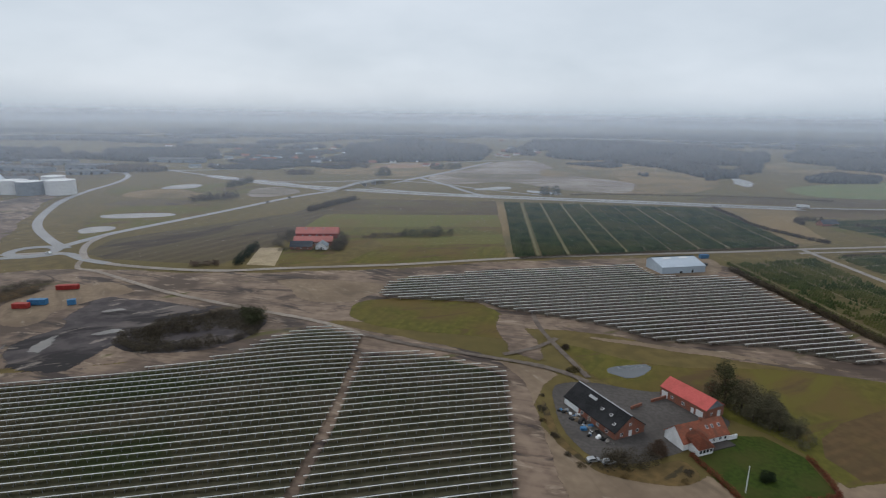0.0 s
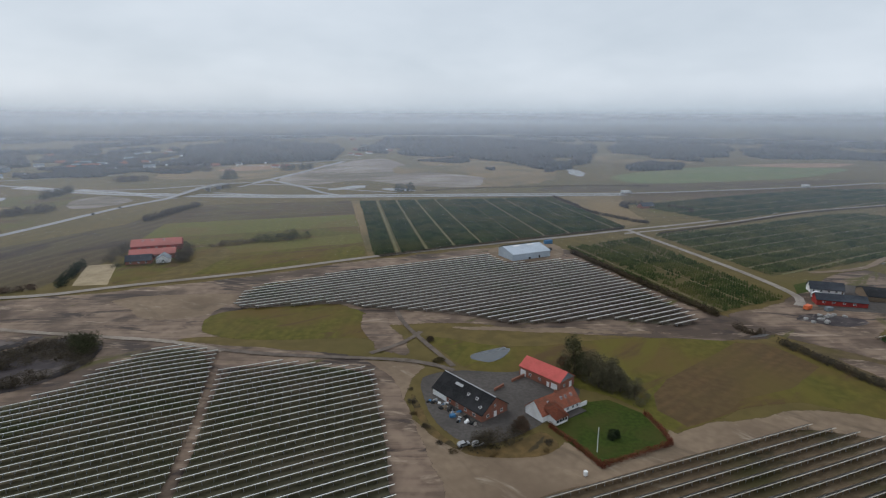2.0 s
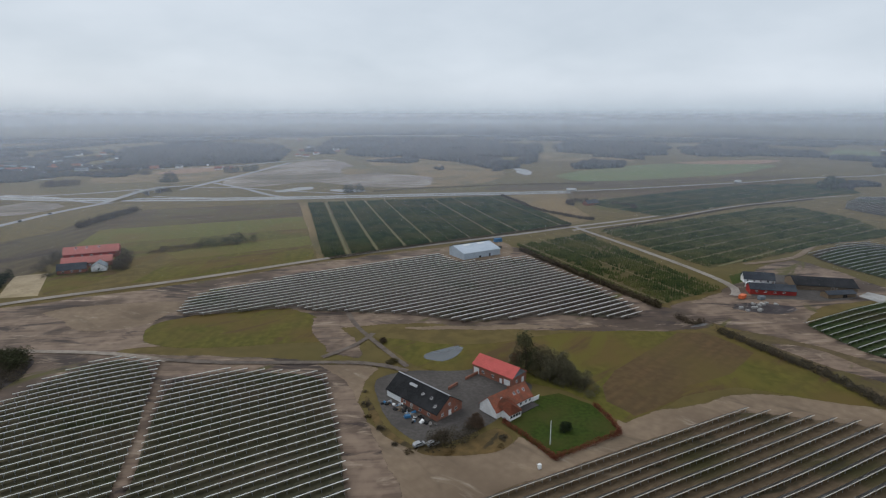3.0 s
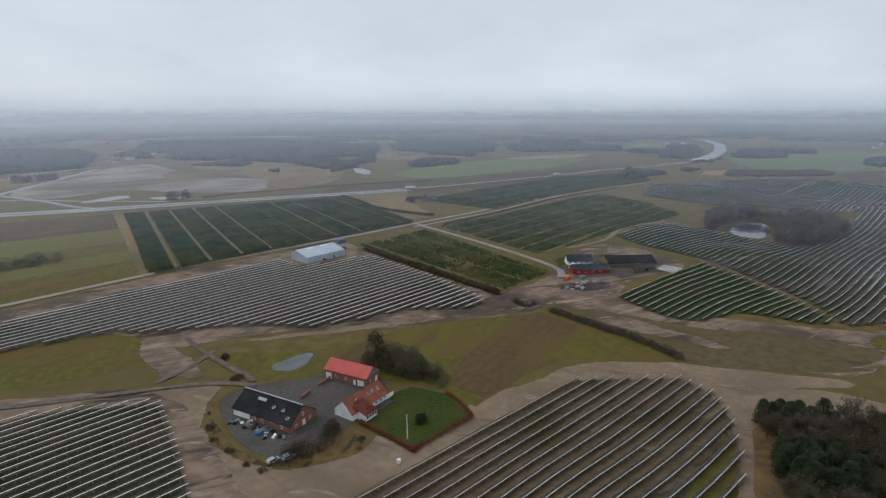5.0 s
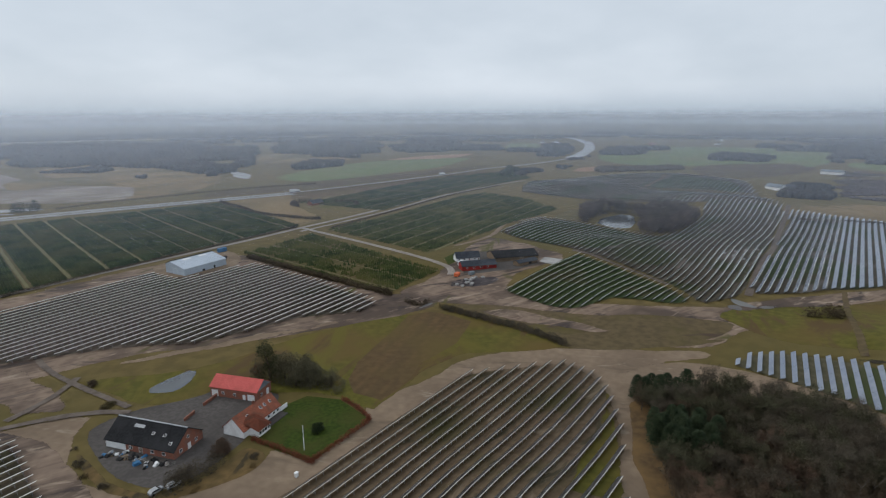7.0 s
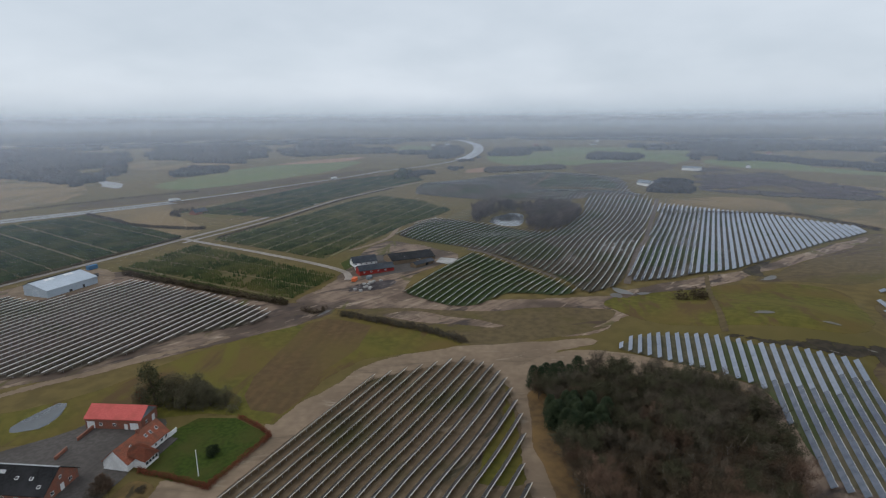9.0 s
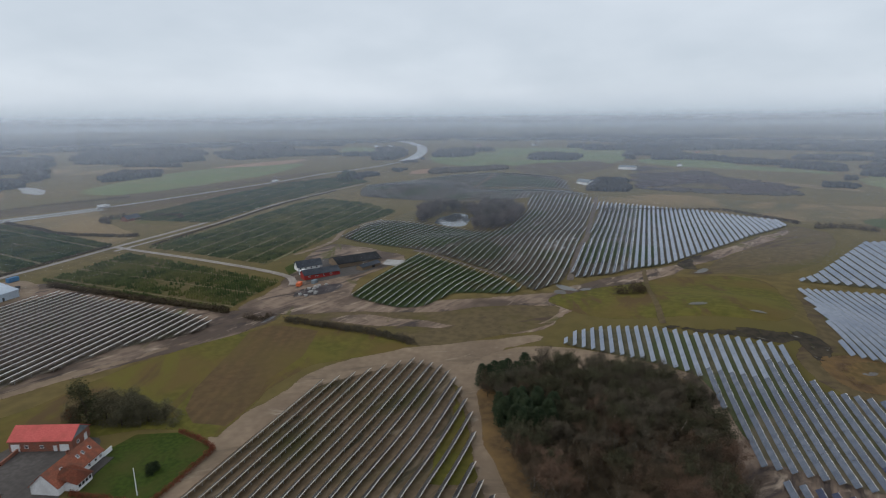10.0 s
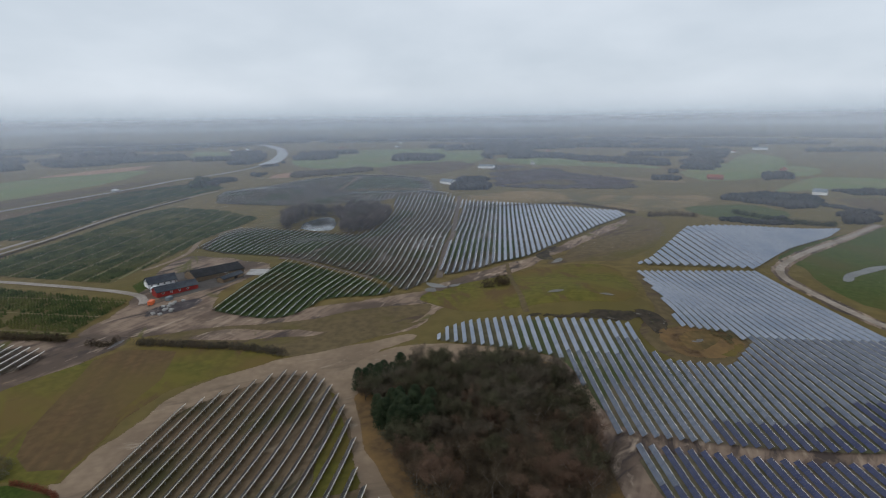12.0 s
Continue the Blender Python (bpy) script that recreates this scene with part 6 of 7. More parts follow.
wood([(824, -338), (819, -442), (868, -467), (863, -354)], 7, "dark belt of trees along a field")
wood([(825, 154), (836, 104), (979, 124), (1004, 166)], 10, "dark trees beside the white farmhouse")


def far_wood(regions, count, tall, material, label, seed, broad=1.0):
    r = random.Random(seed)
    groups = [[] for _ in DOME]
    total = sum(rx * ry for _, _, rx, ry, _ in regions)
    for cx, cy, rx, ry, turn in regions:
        c, s = math.cos(radians(turn)), math.sin(radians(turn))
        for _ in range(int(count * rx * ry / total)):
            w, d = r.uniform(0, 6.283), math.sqrt(r.random())
            d *= 1 + 0.3 * noise.noise((math.cos(w) * 1.5 + cx, math.sin(w) * 1.5, seed))
            px, py = rx * d * math.cos(w), ry * d * math.sin(w)
            x, y = cx + px * c - py * s, cy + px * s + py * c
            h = tall * r.uniform(0.6, 1.15)
            groups[r.randrange(len(groups))].append((x, y, height(x, y) - 0.5, r.uniform(0, 6), h * r.uniform(0.9, 1.4) * broad, h))
    for g, t in zip(groups, DOME):
        if g:
            tagged(new("distant_wood", scatter_mesh("distant_wood", t, g, M[material])), label, "wood", kind="stuff")


rf = random.Random(77)
belts = []
for _ in range(70):
    w, r = radians(rf.uniform(-38, 128)), rf.uniform(1650, 3100)
    belts.append((r * math.cos(w), r * math.sin(w), rf.uniform(50, 190) * r / 2500, rf.uniform(14, 40) * r / 2500, math.degrees(w) + 90 + rf.uniform(-25, 25)))
far_wood(belts, 5200, 14, "farwood", "dim belts of trees in the haze", 14, 2.0)
far_wood([(2100, 1500, 300, 60, -45), (2500, 800, 60, 300, 10), (2400, 100, 60, 400, 0), (2300, -600, 60, 300, -20), (2900, 400, 60, 500, 0), (1500, 1900, 400, 60, -30), (600, 2800, 600, 80, 0), (-600, 2500, 500, 80, 10), (1500, 2600, 500, 80, -30), (-1200, 2000, 300, 60, 20), (3000, -600, 60, 500, -15), (2000, 250, 20, 200, 8), (2050, -200, 20, 240, -6)],
         5200, 15, "farwood", "grey woods near the horizon", 5, 2.4)
far_wood([(-820, 980, 120, 30, 20), (-700, 860, 60, 20, 0), (-560, 1010, 60, 30, 0), (-620, 760, 40, 14, 0)], 700, 10, "twig", "bare trees round the industrial area", 6)
patch("field", [(937, 120), (1150, 130), (1385, 142), (1268, 62), (1074, -17), (950, -120), (883, -109), (865, -26), (894, 26)], M["strip"], 0.3, "dark brown heath field in the distance", "field", 8, 25, 50)
patch("field", [(1227, 414), (1345, 382), (1460, 245), (1335, 186), (1083, 212), (991, 296)], M["strip"], 0.3, "brown ploughed field in the distance", "field", 8, 25, 50)

# ---------------------------------------------------------------- buildings
def wall_mesh(name, L, W, hw, hr, material, gables=True):
    ring = [(-W / 2, -0.3), (W / 2, -0.3), (W / 2, hw), (0, hw + hr), (-W / 2, hw)] if gables else [(-W / 2, -0.3), (W / 2, -0.3), (W / 2, hw), (-W / 2, hw)]
    return Box().prism(ring, "x", -L / 2, L / 2).mesh(name, material)


def roof_mesh(name, L, W, hw, hr, side, material, over=0.45, thick=0.22):
    """One roof slope: side -1 for the front, 1 for the back."""
    k = hr / (W / 2)
    y1, z1 = side * (W / 2 + over), hw - over * k
    ring = [(0, hw + hr + 0.02), (0, hw + hr + 0.02 + thick), (y1, z1 + thick), (y1, z1 + 0.02)]
    return Box().prism(ring, "x", -L / 2 - over, L / 2 + over).mesh(name, material)


def opening(ob, kind, side, at, z, w, h, L, W, frame_mat="white", pane="window", bars=1):
    """A window or door on side F, B, L or R: a frame proud of the wall with its pane set back in it."""
    bx, gl = Box(), Box()
    t = 0.09
    dep = 0.07
    bx.box(-w / 2, -dep, z, w / 2, 0.02, z + t).box(-w / 2, -dep, z + h - t, w / 2, 0.02, z + h)
    bx.box(-w / 2, -dep, z + t, -w / 2 + t, 0.02, z + h - t).box(w / 2 - t, -dep, z + t, w / 2, 0.02, z + h - t)
    for i in range(1, bars + 1):
        x = -w / 2 + w * i / (bars + 1)
        bx.box(x - 0.03, -dep, z + t, x + 0.03, 0.02, z + h - t)
    gl.box(-w / 2 + t, -0.03, z + t, w / 2 - t, 0.01, z + h - t)
    turn, px, py = {"F": (0, at, -W / 2), "B": (180, at, W / 2), "L": (-90, -L / 2, at), "R": (90, L / 2, at)}[side]
    fr = part(kind, bx.mesh(kind, M[frame_mat]), ob)
    fr.matrix_basis = pose(px, py, 0, 0, 0, turn)
    part("pane" if kind == "window" else "leaf", gl.mesh("pane", M[pane]), fr)


def gabled(name, x, y, turn, L, W, hw, hr, wall, roof, label, category, group="", gable=None, roof_over=0.45):
    ob = thing(name, x, y, turn, label, category, group)
    part("wall", wall_mesh("wall", L, W, hw, hr, M[wall]), ob)
    for side in (-1, 1):
        part("roof", roof_mesh("roof", L, W, hw, hr, side, M[roof], roof_over), ob)
    if gable:
        ring = [(-W / 2 + 0.1, hw), (W / 2 - 0.1, hw), (0, hw + hr - 0.1)]
        part("gable_cladding", Box().prism(ring, "x", L / 2, L / 2 + 0.06).mesh("gable_cladding", M[gable]), ob)
    return ob


def skylight(ob, L, W, hw, hr, x, up, side=-1, w=0.9, h=1.2):
    """A roof window lying on the slope, up being its place from eave 0 to ridge 1."""
    a = math.atan2(hr, W / 2)
    y, z = side * W / 2 * (1 - up), hw + hr * up
    fr = part("roof_window", Box().box(-w / 2, -h / 2, 0.0, w / 2, h / 2, 0.12).mesh("roof_window", M["white"]), ob)
    fr.matrix_basis = pose(x, y, z + 0.25, math.degrees(a) * (1 if side < 0 else -1), 0, 0)
    part("pane", Box().box(-w / 2 + 0.1, -h / 2 + 0.1, 0.12, w / 2 - 0.1, h / 2 - 0.1, 0.14).mesh("pane", M["window"]), fr)


# long barn with a black roof
L, W, hw, hr = 27, 13, 2.9, 4.6
barn = gabled("barn", 58.4, 181.3, -64.5, L, W, hw, hr, "brick", "black", "long brick barn with a black sheet roof beside the yard", "barn")
part("ridge_cap", Box().box(-L / 2 - 0.4, -0.28, hw + hr + 0.18, L / 2 + 0.4, 0.28, hw + hr + 0.32).mesh("ridge_cap", M["galv"]), barn, "pale metal ridge cap")
part("white_wall", Box().box(-L / 2 + 0.05, -W / 2 - 0.06, 0, -L / 2 + 8, -W / 2 - 0.01, hw - 0.1).mesh("white_wall", M["white"]), barn, "white painted front wall")
part("white_end", Box().box(-L / 2 - 0.05, -W / 2, 0, -L / 2 - 0.01, W / 2, hw).mesh("white_end", M["white"]), barn, "white painted end wall")
part("roof_patch", Box().box(-2.5, 0, 0, 1.5, 1.1, 0.06).mesh("roof_patch", M["galv"]), barn, "pale patched roof sheet").matrix_basis = pose(-3, -W / 2 * 0.35, hw + hr * 0.65 + 0.25, math.degrees(math.atan2(hr, W / 2)), 0, 0)
for x in (3.0, 7.5, 11.0):
    skylight(barn, L, W, hw, hr, x, 0.52 if x < 9 else 0.25, -1, 1.0, 1.0)
for y, z, w, h in ((-3.6, 0.9, 1.2, 1.2), (0.2, 0.0, 1.4, 2.2), (3.4, 0.9, 1.2, 1.2), (0.0, 3.9, 1.0, 1.0)):
    opening(barn, "window" if z else "door", "R", y, z, w, h, L, W, "white", "window" if z else "white")
for x in (-3.5, 0.5, 5.0, 9.5):
    opening(barn, "window" if x != 0.5 else "door", "F", x, 0.8 if x != 0.5 else 0.0, 1.3, 1.2 if x != 0.5 else 2.1, L, W, "white", "window" if x != 0.5 else "wood")

# barn with a bright red roof
L, W, hw, hr = 20.5, 9.5, 3.8, 3.0
red_barn = gabled("red_roofed_barn", 94.6, 191.4, -63.4, L, W, hw, hr, "brick", "redroof", "brick barn with a bright red tile roof and white doors", "barn", "", "eternit", 0.3)
for x, z, w, h in ((-8.2, 0, 2.8, 2.7), (4.6, 0, 1.2, 2.1), (7.6, 0, 3.0, 2.5)):
    opening(red_barn, "door", "F", x, z, w, h, L, W, "white", "white")
for x in (-4.6, 0.4):
    opening(red_barn, "window", "F", x, 1.2, 1.2, 1.1, L, W)
opening(red_barn, "door", "R", 2.2, 0, 1.6, 2.4, L, W, "white", "white")
opening(red_barn, "window", "R", -1.8, 1.2, 1.2, 1.1, L, W)

# white farmhouse with clay tiles
L, W, hw, hr = 19, 8.6, 2.7, 4.0
house = gabled("farmhouse", 86.4, 168.2, 20, L, W, hw, hr, "white", "oldtile", "white farmhouse with weathered red clay tiles and roof windows", "house", "", None, 0.35)
for x in (-4.5, 2.0, 4.2, 7.0):
    skylight(house, L, W, hw, hr, x, 0.55, -1, 0.9, 1.2)
for x in (3.2, 6.0, 8.2):
    opening(house, "window", "F", x, 0.9, 1.1, 1.2, L, W)
wing = part("wing_wall", Box().prism([(-3, -0.2), (3, -0.2), (3, 2.5), (-3, 2.5)], "y", -W / 2 - 4.2, -W / 2).mesh("wing_wall", M["white"]), house, "white garden-room walls")
wing.matrix_basis = pose(-4.2, 0, 0)
hip = bmesh.new()
hv = [hip.verts.new(c) for c in ((-3.4, -W / 2 - 4.6, 2.4), (3.4, -W / 2 - 4.6, 2.4), (3.4, -W / 2 + 2.2, 4.5), (-3.4, -W / 2 + 2.2, 4.5), (0, -W / 2 - 2.2, 4.9), (0, -W / 2 + 2.2, 5.6))]
for q in ((0, 1, 4), (1, 2, 5, 4), (3, 0, 4, 5)):
    hip.faces.new([hv[i] for i in q])
bmesh.ops.solidify(hip, geom=hip.faces[:], thickness=0.2)
me = bpy.data.meshes.new("wing_roof")
hip.to_mesh(me)
hip.free()
me.materials.append(M["oldtile"])
part("wing_roof", me, house).matrix_basis = pose(-4.2, 0, 0)
for x in (-6.3, -4.9, -3.5, -2.1):
    fr = part("window", Box().box(-0.62, -0.08, 0.8, 0.62, 0, 0.9).box(-0.62, -0.08, 2.0, 0.62, 0, 2.1).box(-0.62, -0.08, 0.9, -0.54, 0, 2.0).box(0.54, -0.08, 0.9, 0.62, 0, 2.0).mesh("window", M["white"]), house)
    fr.matrix_basis = pose(x, -W / 2 - 4.2, 0)
    part("pane", Box().box(-0.54, -0.04, 0.9, 0.54, 0.0, 2.0).mesh("pane", M["window"]), fr)
part("chimney", Box().box(0.5, -0.4, hw + hr - 0.6, 1.3, 0.4, hw + hr + 1.0).box(0.42, -0.48, hw + hr + 0.85, 1.38, 0.48, hw + hr + 1.0).mesh("chimney", M["brick"]), house, "red brick chimney")
part("terrace_wall", Box().box(L / 2, -W / 2 - 0.1, -0.1, L / 2 + 4.0, -W / 2 + 0.15, 1.7).mesh("terrace_wall", M["white"]), house, "white terrace wall")
part("terrace", Box().box(-1, -W / 2 - 3.4, -0.1, L / 2, -W / 2 - 0.02, 0.3).mesh("terrace", M["yard"]), house, "dark paved terrace")

for (ax, ay), (bx_, by_) in (((80, 192.5), (88, 196.5)), ((70.5, 187), (75.5, 190))):
    w = thing("garden_wall", ax, ay, math.degrees(math.atan2(by_ - ay, bx_ - ax)), "low red brick wall with pale coping beside the yard", "wall", "yard walls")
    ln = math.hypot(bx_ - ax, by_ - ay)
    part("bricks", Box().box(0, -0.2, -0.2, ln, 0.2, 1.1).mesh("bricks", M["brick"]), w)
    part("coping", Box().box(-0.05, -0.28, 1.1, ln + 0.05, 0.28, 1.2).mesh("coping", M["brick"]), w)

pole = thing("flagpole", 88.6, 140.4, 0, "tall white flagpole on the lawn", "flagpole")
part("pole", Box().tube((0, 0, -0.2), (0, 0, 8.6), 0.16, 0.10, 8).mesh("pole", M["white"]), pole)
part("knob", Box().tube((0, 0, 8.6), (0, 0, 8.9), 0.16, 0.08, 8).mesh("knob", M["white"]), pole)
box = thing("cabinet", 79, 130.4, 12, "small white metal cabinet beside the panels", "cabinet")
part("body", Box().box(-0.5, -0.4, 0.2, 0.5, 0.4, 1.5).mesh("body", M["white"]), box)
part("cap", Box().box(-0.58, -0.48, 1.5, 0.58, 0.48, 1.62).mesh("cap", M["white"]), box)
part("plinth", Box().box(-0.45, -0.35, -0.2, 0.45, 0.35, 0.2).mesh("plinth", M["concrete"]), box)

# clutter in the yard
rj = random.Random(8)
for i in range(64):
    y = rj.uniform(164, 186)
    x = 46.2 + (188 - y) * 0.42 + rj.gauss(0, 1.3) - 1.2
    s = rj.uniform(0.3, 1.0)
    m = rj.choice(("junk", "dark", "white", "galv", "wood", "junk", "wood", "dark", "blue", "dark", "dark", "junk", "dark"))
    ring = [(-s * rj.uniform(0.5, 0.9), -0.2), (s * rj.uniform(0.5, 0.9), -0.2), (s * rj.uniform(0.4, 0.8), s * rj.uniform(0.3, 0.6)), (s * rj.uniform(-0.2, 0.3), s * rj.uniform(0.5, 0.9)), (-s * rj.uniform(0.4, 0.8), s * rj.uniform(0.2, 0.5))]
    tagged(new("scrap_piece", Box().prism(ring, "y", -s * rj.uniform(0.4, 1.3), s * rj.uniform(0.4, 1.3)).mesh("scrap_piece", M[m])), "lump of old farm scrap on the gravel", "scrap", "yard scrap").matrix_basis = pose(x, y, height(x, y) + 0.2, 0, 0, rj.uniform(0, 360))
for x, y, s in ((49.5, 172.5, 1.5),):
    bx = Box()
    for k in range(5):
        a = rj.uniform(-0.8, 0.8) * s * 0.5
        bx.prism([(a - s * 0.5, 0), (a + s * 0.5, 0), (a + s * 0.3, s * 0.5), (a - s * 0.25, s * 0.55)], "y", -s * rj.uniform(0.3, 0.7), s * rj.uniform(0.3, 0.7))
    tagged(new("tarpaulin", bx.mesh("tarpaulin", M["blue"])), "crumpled blue tarpaulin over scrap", "tarpaulin").matrix_basis = pose(x, y, height(x, y) + 0.15, 0, 0, rj.uniform(0, 90))


def vehicle(x, y, turn, paint, label, long=4.3, z=0.3):
    ob = thing("car", x, y, turn, label, "car", "", height(x, y) + z)
    h = long / 2
    part("body", Box().prism([(-h, 0.35), (h, 0.35), (h, 0.75), (h * 0.55, 0.95), (h * 0.15, 1.45), (-h * 0.65, 1.45), (-h * 0.95, 0.95)], "y", -0.85, 0.85).mesh("body", M[paint]), ob)
    part("windscreen", Box().prism([(h * 0.5, 0.98), (h * 0.53, 1.0), (h * 0.17, 1.44), (h * 0.14, 1.42)], "y", -0.75, 0.75).mesh("windscreen", M["window"]), ob)
    for sy in (-0.87, 0.83):
        part("side_window", Box().prism([(h * 0.4, 0.98), (h * 0.12, 1.38), (-h * 0.6, 1.38), (-h * 0.8, 0.98)], "y", sy, sy + 0.04).mesh("side_window", M["window"]), ob)
    for wx in (-h * 0.62, h * 0.62):
        for wy in (-0.8, 0.8):
            part("wheel", Box().tube((wx, wy - 0.1, 0.32), (wx, wy + 0.1, 0.32), 0.32, 0.32, 10).mesh("wheel", M["dark"]), ob)


def lorry(x, y, turn, label):
    ob = thing("lorry", x, y, turn, label, "lorry", "", height(x, y) + 0.4)
    part("trailer", Box().box(-7, -1.25, 1.0, 4.8, 1.25, 3.9).mesh("trailer", M["white"]), ob)
    part("cab", Box().prism([(5.2, 0.6), (7.4, 0.6), (7.4, 1.8), (7.1, 3.2), (5.2, 3.4)], "y", -1.2, 1.2).mesh("cab", M["white"]), ob)
    part("windscreen", Box().prism([(7.41, 1.85), (7.44, 1.85), (7.16, 3.0), (7.13, 3.0)], "y", -1.05, 1.05).mesh("windscreen", M["window"]), ob)
    part("chassis", Box().box(-6.8, -0.5, 0.6, 6.8, 0.5, 1.0).mesh("chassis", M["dark"]), ob)
    for wx in (-5.6, -4.4, -3.2, 3.6, 6.2):
        for wy in (-1.05, 1.05):
            part("wheel", Box().tube((wx, wy - 0.15, 0.5), (wx, wy + 0.15, 0.5), 0.5, 0.5, 10).mesh("wheel", M["dark"]), ob)


lorry(444, 682, -10, "white lorry on the wet motorway")
lorry(758, 684, 4, "white lorry further along the motorway")
vehicle(-212, 664, 75, "dark", "dark car on the main road", z=0.4)
vehicle(-197, 705, 72, "dark", "dark car on the main road", z=0.4)
vehicle(48, 154, 10, "galv", "grey car parked at the yard edge")
vehicle(52.5, 153, 5, "galv", "grey car parked at the yard edge")
vehicle(-296, 404, 160, "white", "white van-like car at the roundabout", 4.8)

# metal hall
L, W, hw = 34, 20, 4.6
hall = thing("metal_hall", 167, 386, 12, "pale blue-grey sheet metal hall with two roof lights", "hall")
part("wall", Box().prism([(-W / 2, -0.3), (W / 2, -0.3), (W / 2, 6.2), (5, 8.2), (-W / 2, hw)], "x", -L / 2, L / 2).mesh("wall", M["steel"]), hall, "grey sheet metal walls")
k = (8.2 - hw) / (W / 2 + 5)
part("roof", Box().prism([(-W / 2 - 0.4, hw - 0.4 * k), (5, 8.2), (5, 8.42), (-W / 2 - 0.4, hw - 0.4 * k + 0.22)], "x", -L / 2 - 0.3, L / 2 + 0.3).mesh("roof", M["palesteel"]), hall, "pale blue-white roof slope")
part("roof", Box().prism([(5, 8.2), (W / 2 + 0.4, 6.1), (W / 2 + 0.4, 6.32), (5, 8.42)], "x", -L / 2 - 0.3, L / 2 + 0.3).mesh("roof", M["black"]), hall, "dark far roof slope")
part("ridge_cap", Box().prism([(4.3, 8.3), (5.0, 8.8), (5.7, 8.3)], "x", -L / 2 - 0.35, L / 2 + 0.35).mesh("ridge_cap", M["black"]), hall, "dark ridge cap")
for x in (-6, 7):
    part("skylight", Box().prism([(1.4, hw + k * (W / 2 + 1.4) + 0.2), (3.4, hw + k * (W / 2 + 3.4) + 0.2), (3.4, hw + k * (W / 2 + 3.4) + 0.5), (1.4, hw + k * (W / 2 + 1.4) + 0.5)], "x", x - 3, x + 3).mesh("skylight", M["white"]), hall, "white roof light")
for i in range(33):
    u = -L / 2 + 1.03 * i + 0.4
    part("rib", Box().prism([(-W / 2 - 0.4, hw - 0.4 * k + 0.22), (4.2, hw + k * (W / 2 + 4.2) + 0.22), (4.2, hw + k * (W / 2 + 4.2) + 0.3), (-W / 2 - 0.4, hw - 0.4 * k + 0.3)], "x", u, u + 0.08).mesh("rib", M["palesteel"]), hall)
for x, w, h in ((7, 1.3, 2.2), (-2, 2.0, 1.5)):
    opening(hall, "door", "F", x, 0, w, h, L, W, "dark", "dark", 0)
opening(hall, "door", "L", 0, 0, 4.5, 4.2, L, W, "white", "steel", 0)


def container(x, y, turn, paint, label, long=6.0, wide=2.5, tall=2.6):
    ob = thing("container", x, y, turn, label, "container", "", height(x, y) + 0.1)
    part("box", Box().box(-long / 2, -wide / 2, 0.15, long / 2, wide / 2, tall).mesh("box", M[paint]), ob)
    for k in range(int(long / 0.6)):
        u = -long / 2 + 0.3 + 0.6 * k
        part("rib", Box().box(u, -wide / 2 - 0.05, 0.25, u + 0.25, wide / 2 + 0.05, tall - 0.1).mesh("rib", M[paint]), ob)
    part("skid", Box().box(-long / 2, -wide / 2 + 0.2, -0.1, long / 2, wide / 2 - 0.2, 0.15).mesh("skid", M["dark"]), ob)


container(203, 420, 10, "blue", "blue steel container beside the metal hall", 7, 3, 3)
container(193, 396, 50, "dark", "dark trailer beside the metal hall", 5, 2.4, 2)
container(-226, 320, 12, "red", "red steel site container on the sand", 12, 3, 2.8)
container(-229, 286, 5, "red", "red and white site cabin on the sand", 8, 3, 2.8)
container(-224, 292, 8, "blue", "pale blue site cabin on the sand", 9, 3.4, 3.2)
container(-206, 293, 30, "blue", "blue site container on the sand", 4, 3, 3)
container(273, 233, 20, "orange", "orange waste container beside the lane", 5, 2.6, 2.2)
container(281, 227, 0, "eternit", "grey-green container beside the red barn", 4, 2.4, 2.2)
container(297, 250, 20, "white", "white caravan beside the farm garden", 6, 2.4, 2.6)

# farm with a red-walled barn
L, W, hw, hr = 25, 9, 3.2, 2.6
rb2 = gabled("red_walled_barn", 297, 234.5, -33, L, W, hw, hr, "redwall", "slate", "long red-walled barn with a dark grey roof", "barn")
for x in (-9, -4, 1, 6):
    opening(rb2, "window", "F", x, 1.4, 1.4, 1.0, L, W)
opening(rb2, "door", "L", 0, 0, 2.6, 2.6, L, W, "redwall", "redwall")
L, W, hw, hr = 18, 8, 2.7, 3.6
h2 = gabled("farmhouse", 311, 256, -33, L, W, hw, hr, "white", "slate", "white farmhouse with a dark slate roof", "house")
for x in (-7, -3, 1, 5):
    opening(h2, "window", "F", x, 0.9, 1.2, 1.3, L, W)
opening(h2, "window", "L", 0, 3.4, 1.2, 1.2, L, W)
opening(h2, "door", "F", 8, 0, 1.1, 2.1, L, W, "white", "wood")
gb = gabled("stable", 337, 233, -33, 34, 19, 3.0, 3.2, "wood", "black", "broad stable with a dark grey fibre-cement roof", "stable")
opening(gb, "door", "F", 4, 0, 3.2, 2.6, 34, 19, "white", "wood")
lb = gabled("shed", 326, 214, -12, 18, 6, 2.4, 1.4, "wood", "slate", "low brown timber shed", "shed")
opening(lb, "door", "F", 2, 0, 3, 2.2, 18, 6, "wood", "dark")
for i in range(12):
    x, y = 272 + rj.gauss(0, 5), 216 + rj.gauss(0, 4)
    tagged(new("concrete_block", Box().box(-1.2, -0.8, -0.3, 1.0, 0.7, 0.5).box(-0.5, -1.1, -0.3, 0.6, 0.9, 0.8).mesh("concrete_block", M["concrete"])), "pale broken concrete block lying beside the farm", "concrete block", "concrete blocks").matrix_basis = pose(x, y, height(x, y) + 0.2, 0, 0, rj.uniform(0, 360))

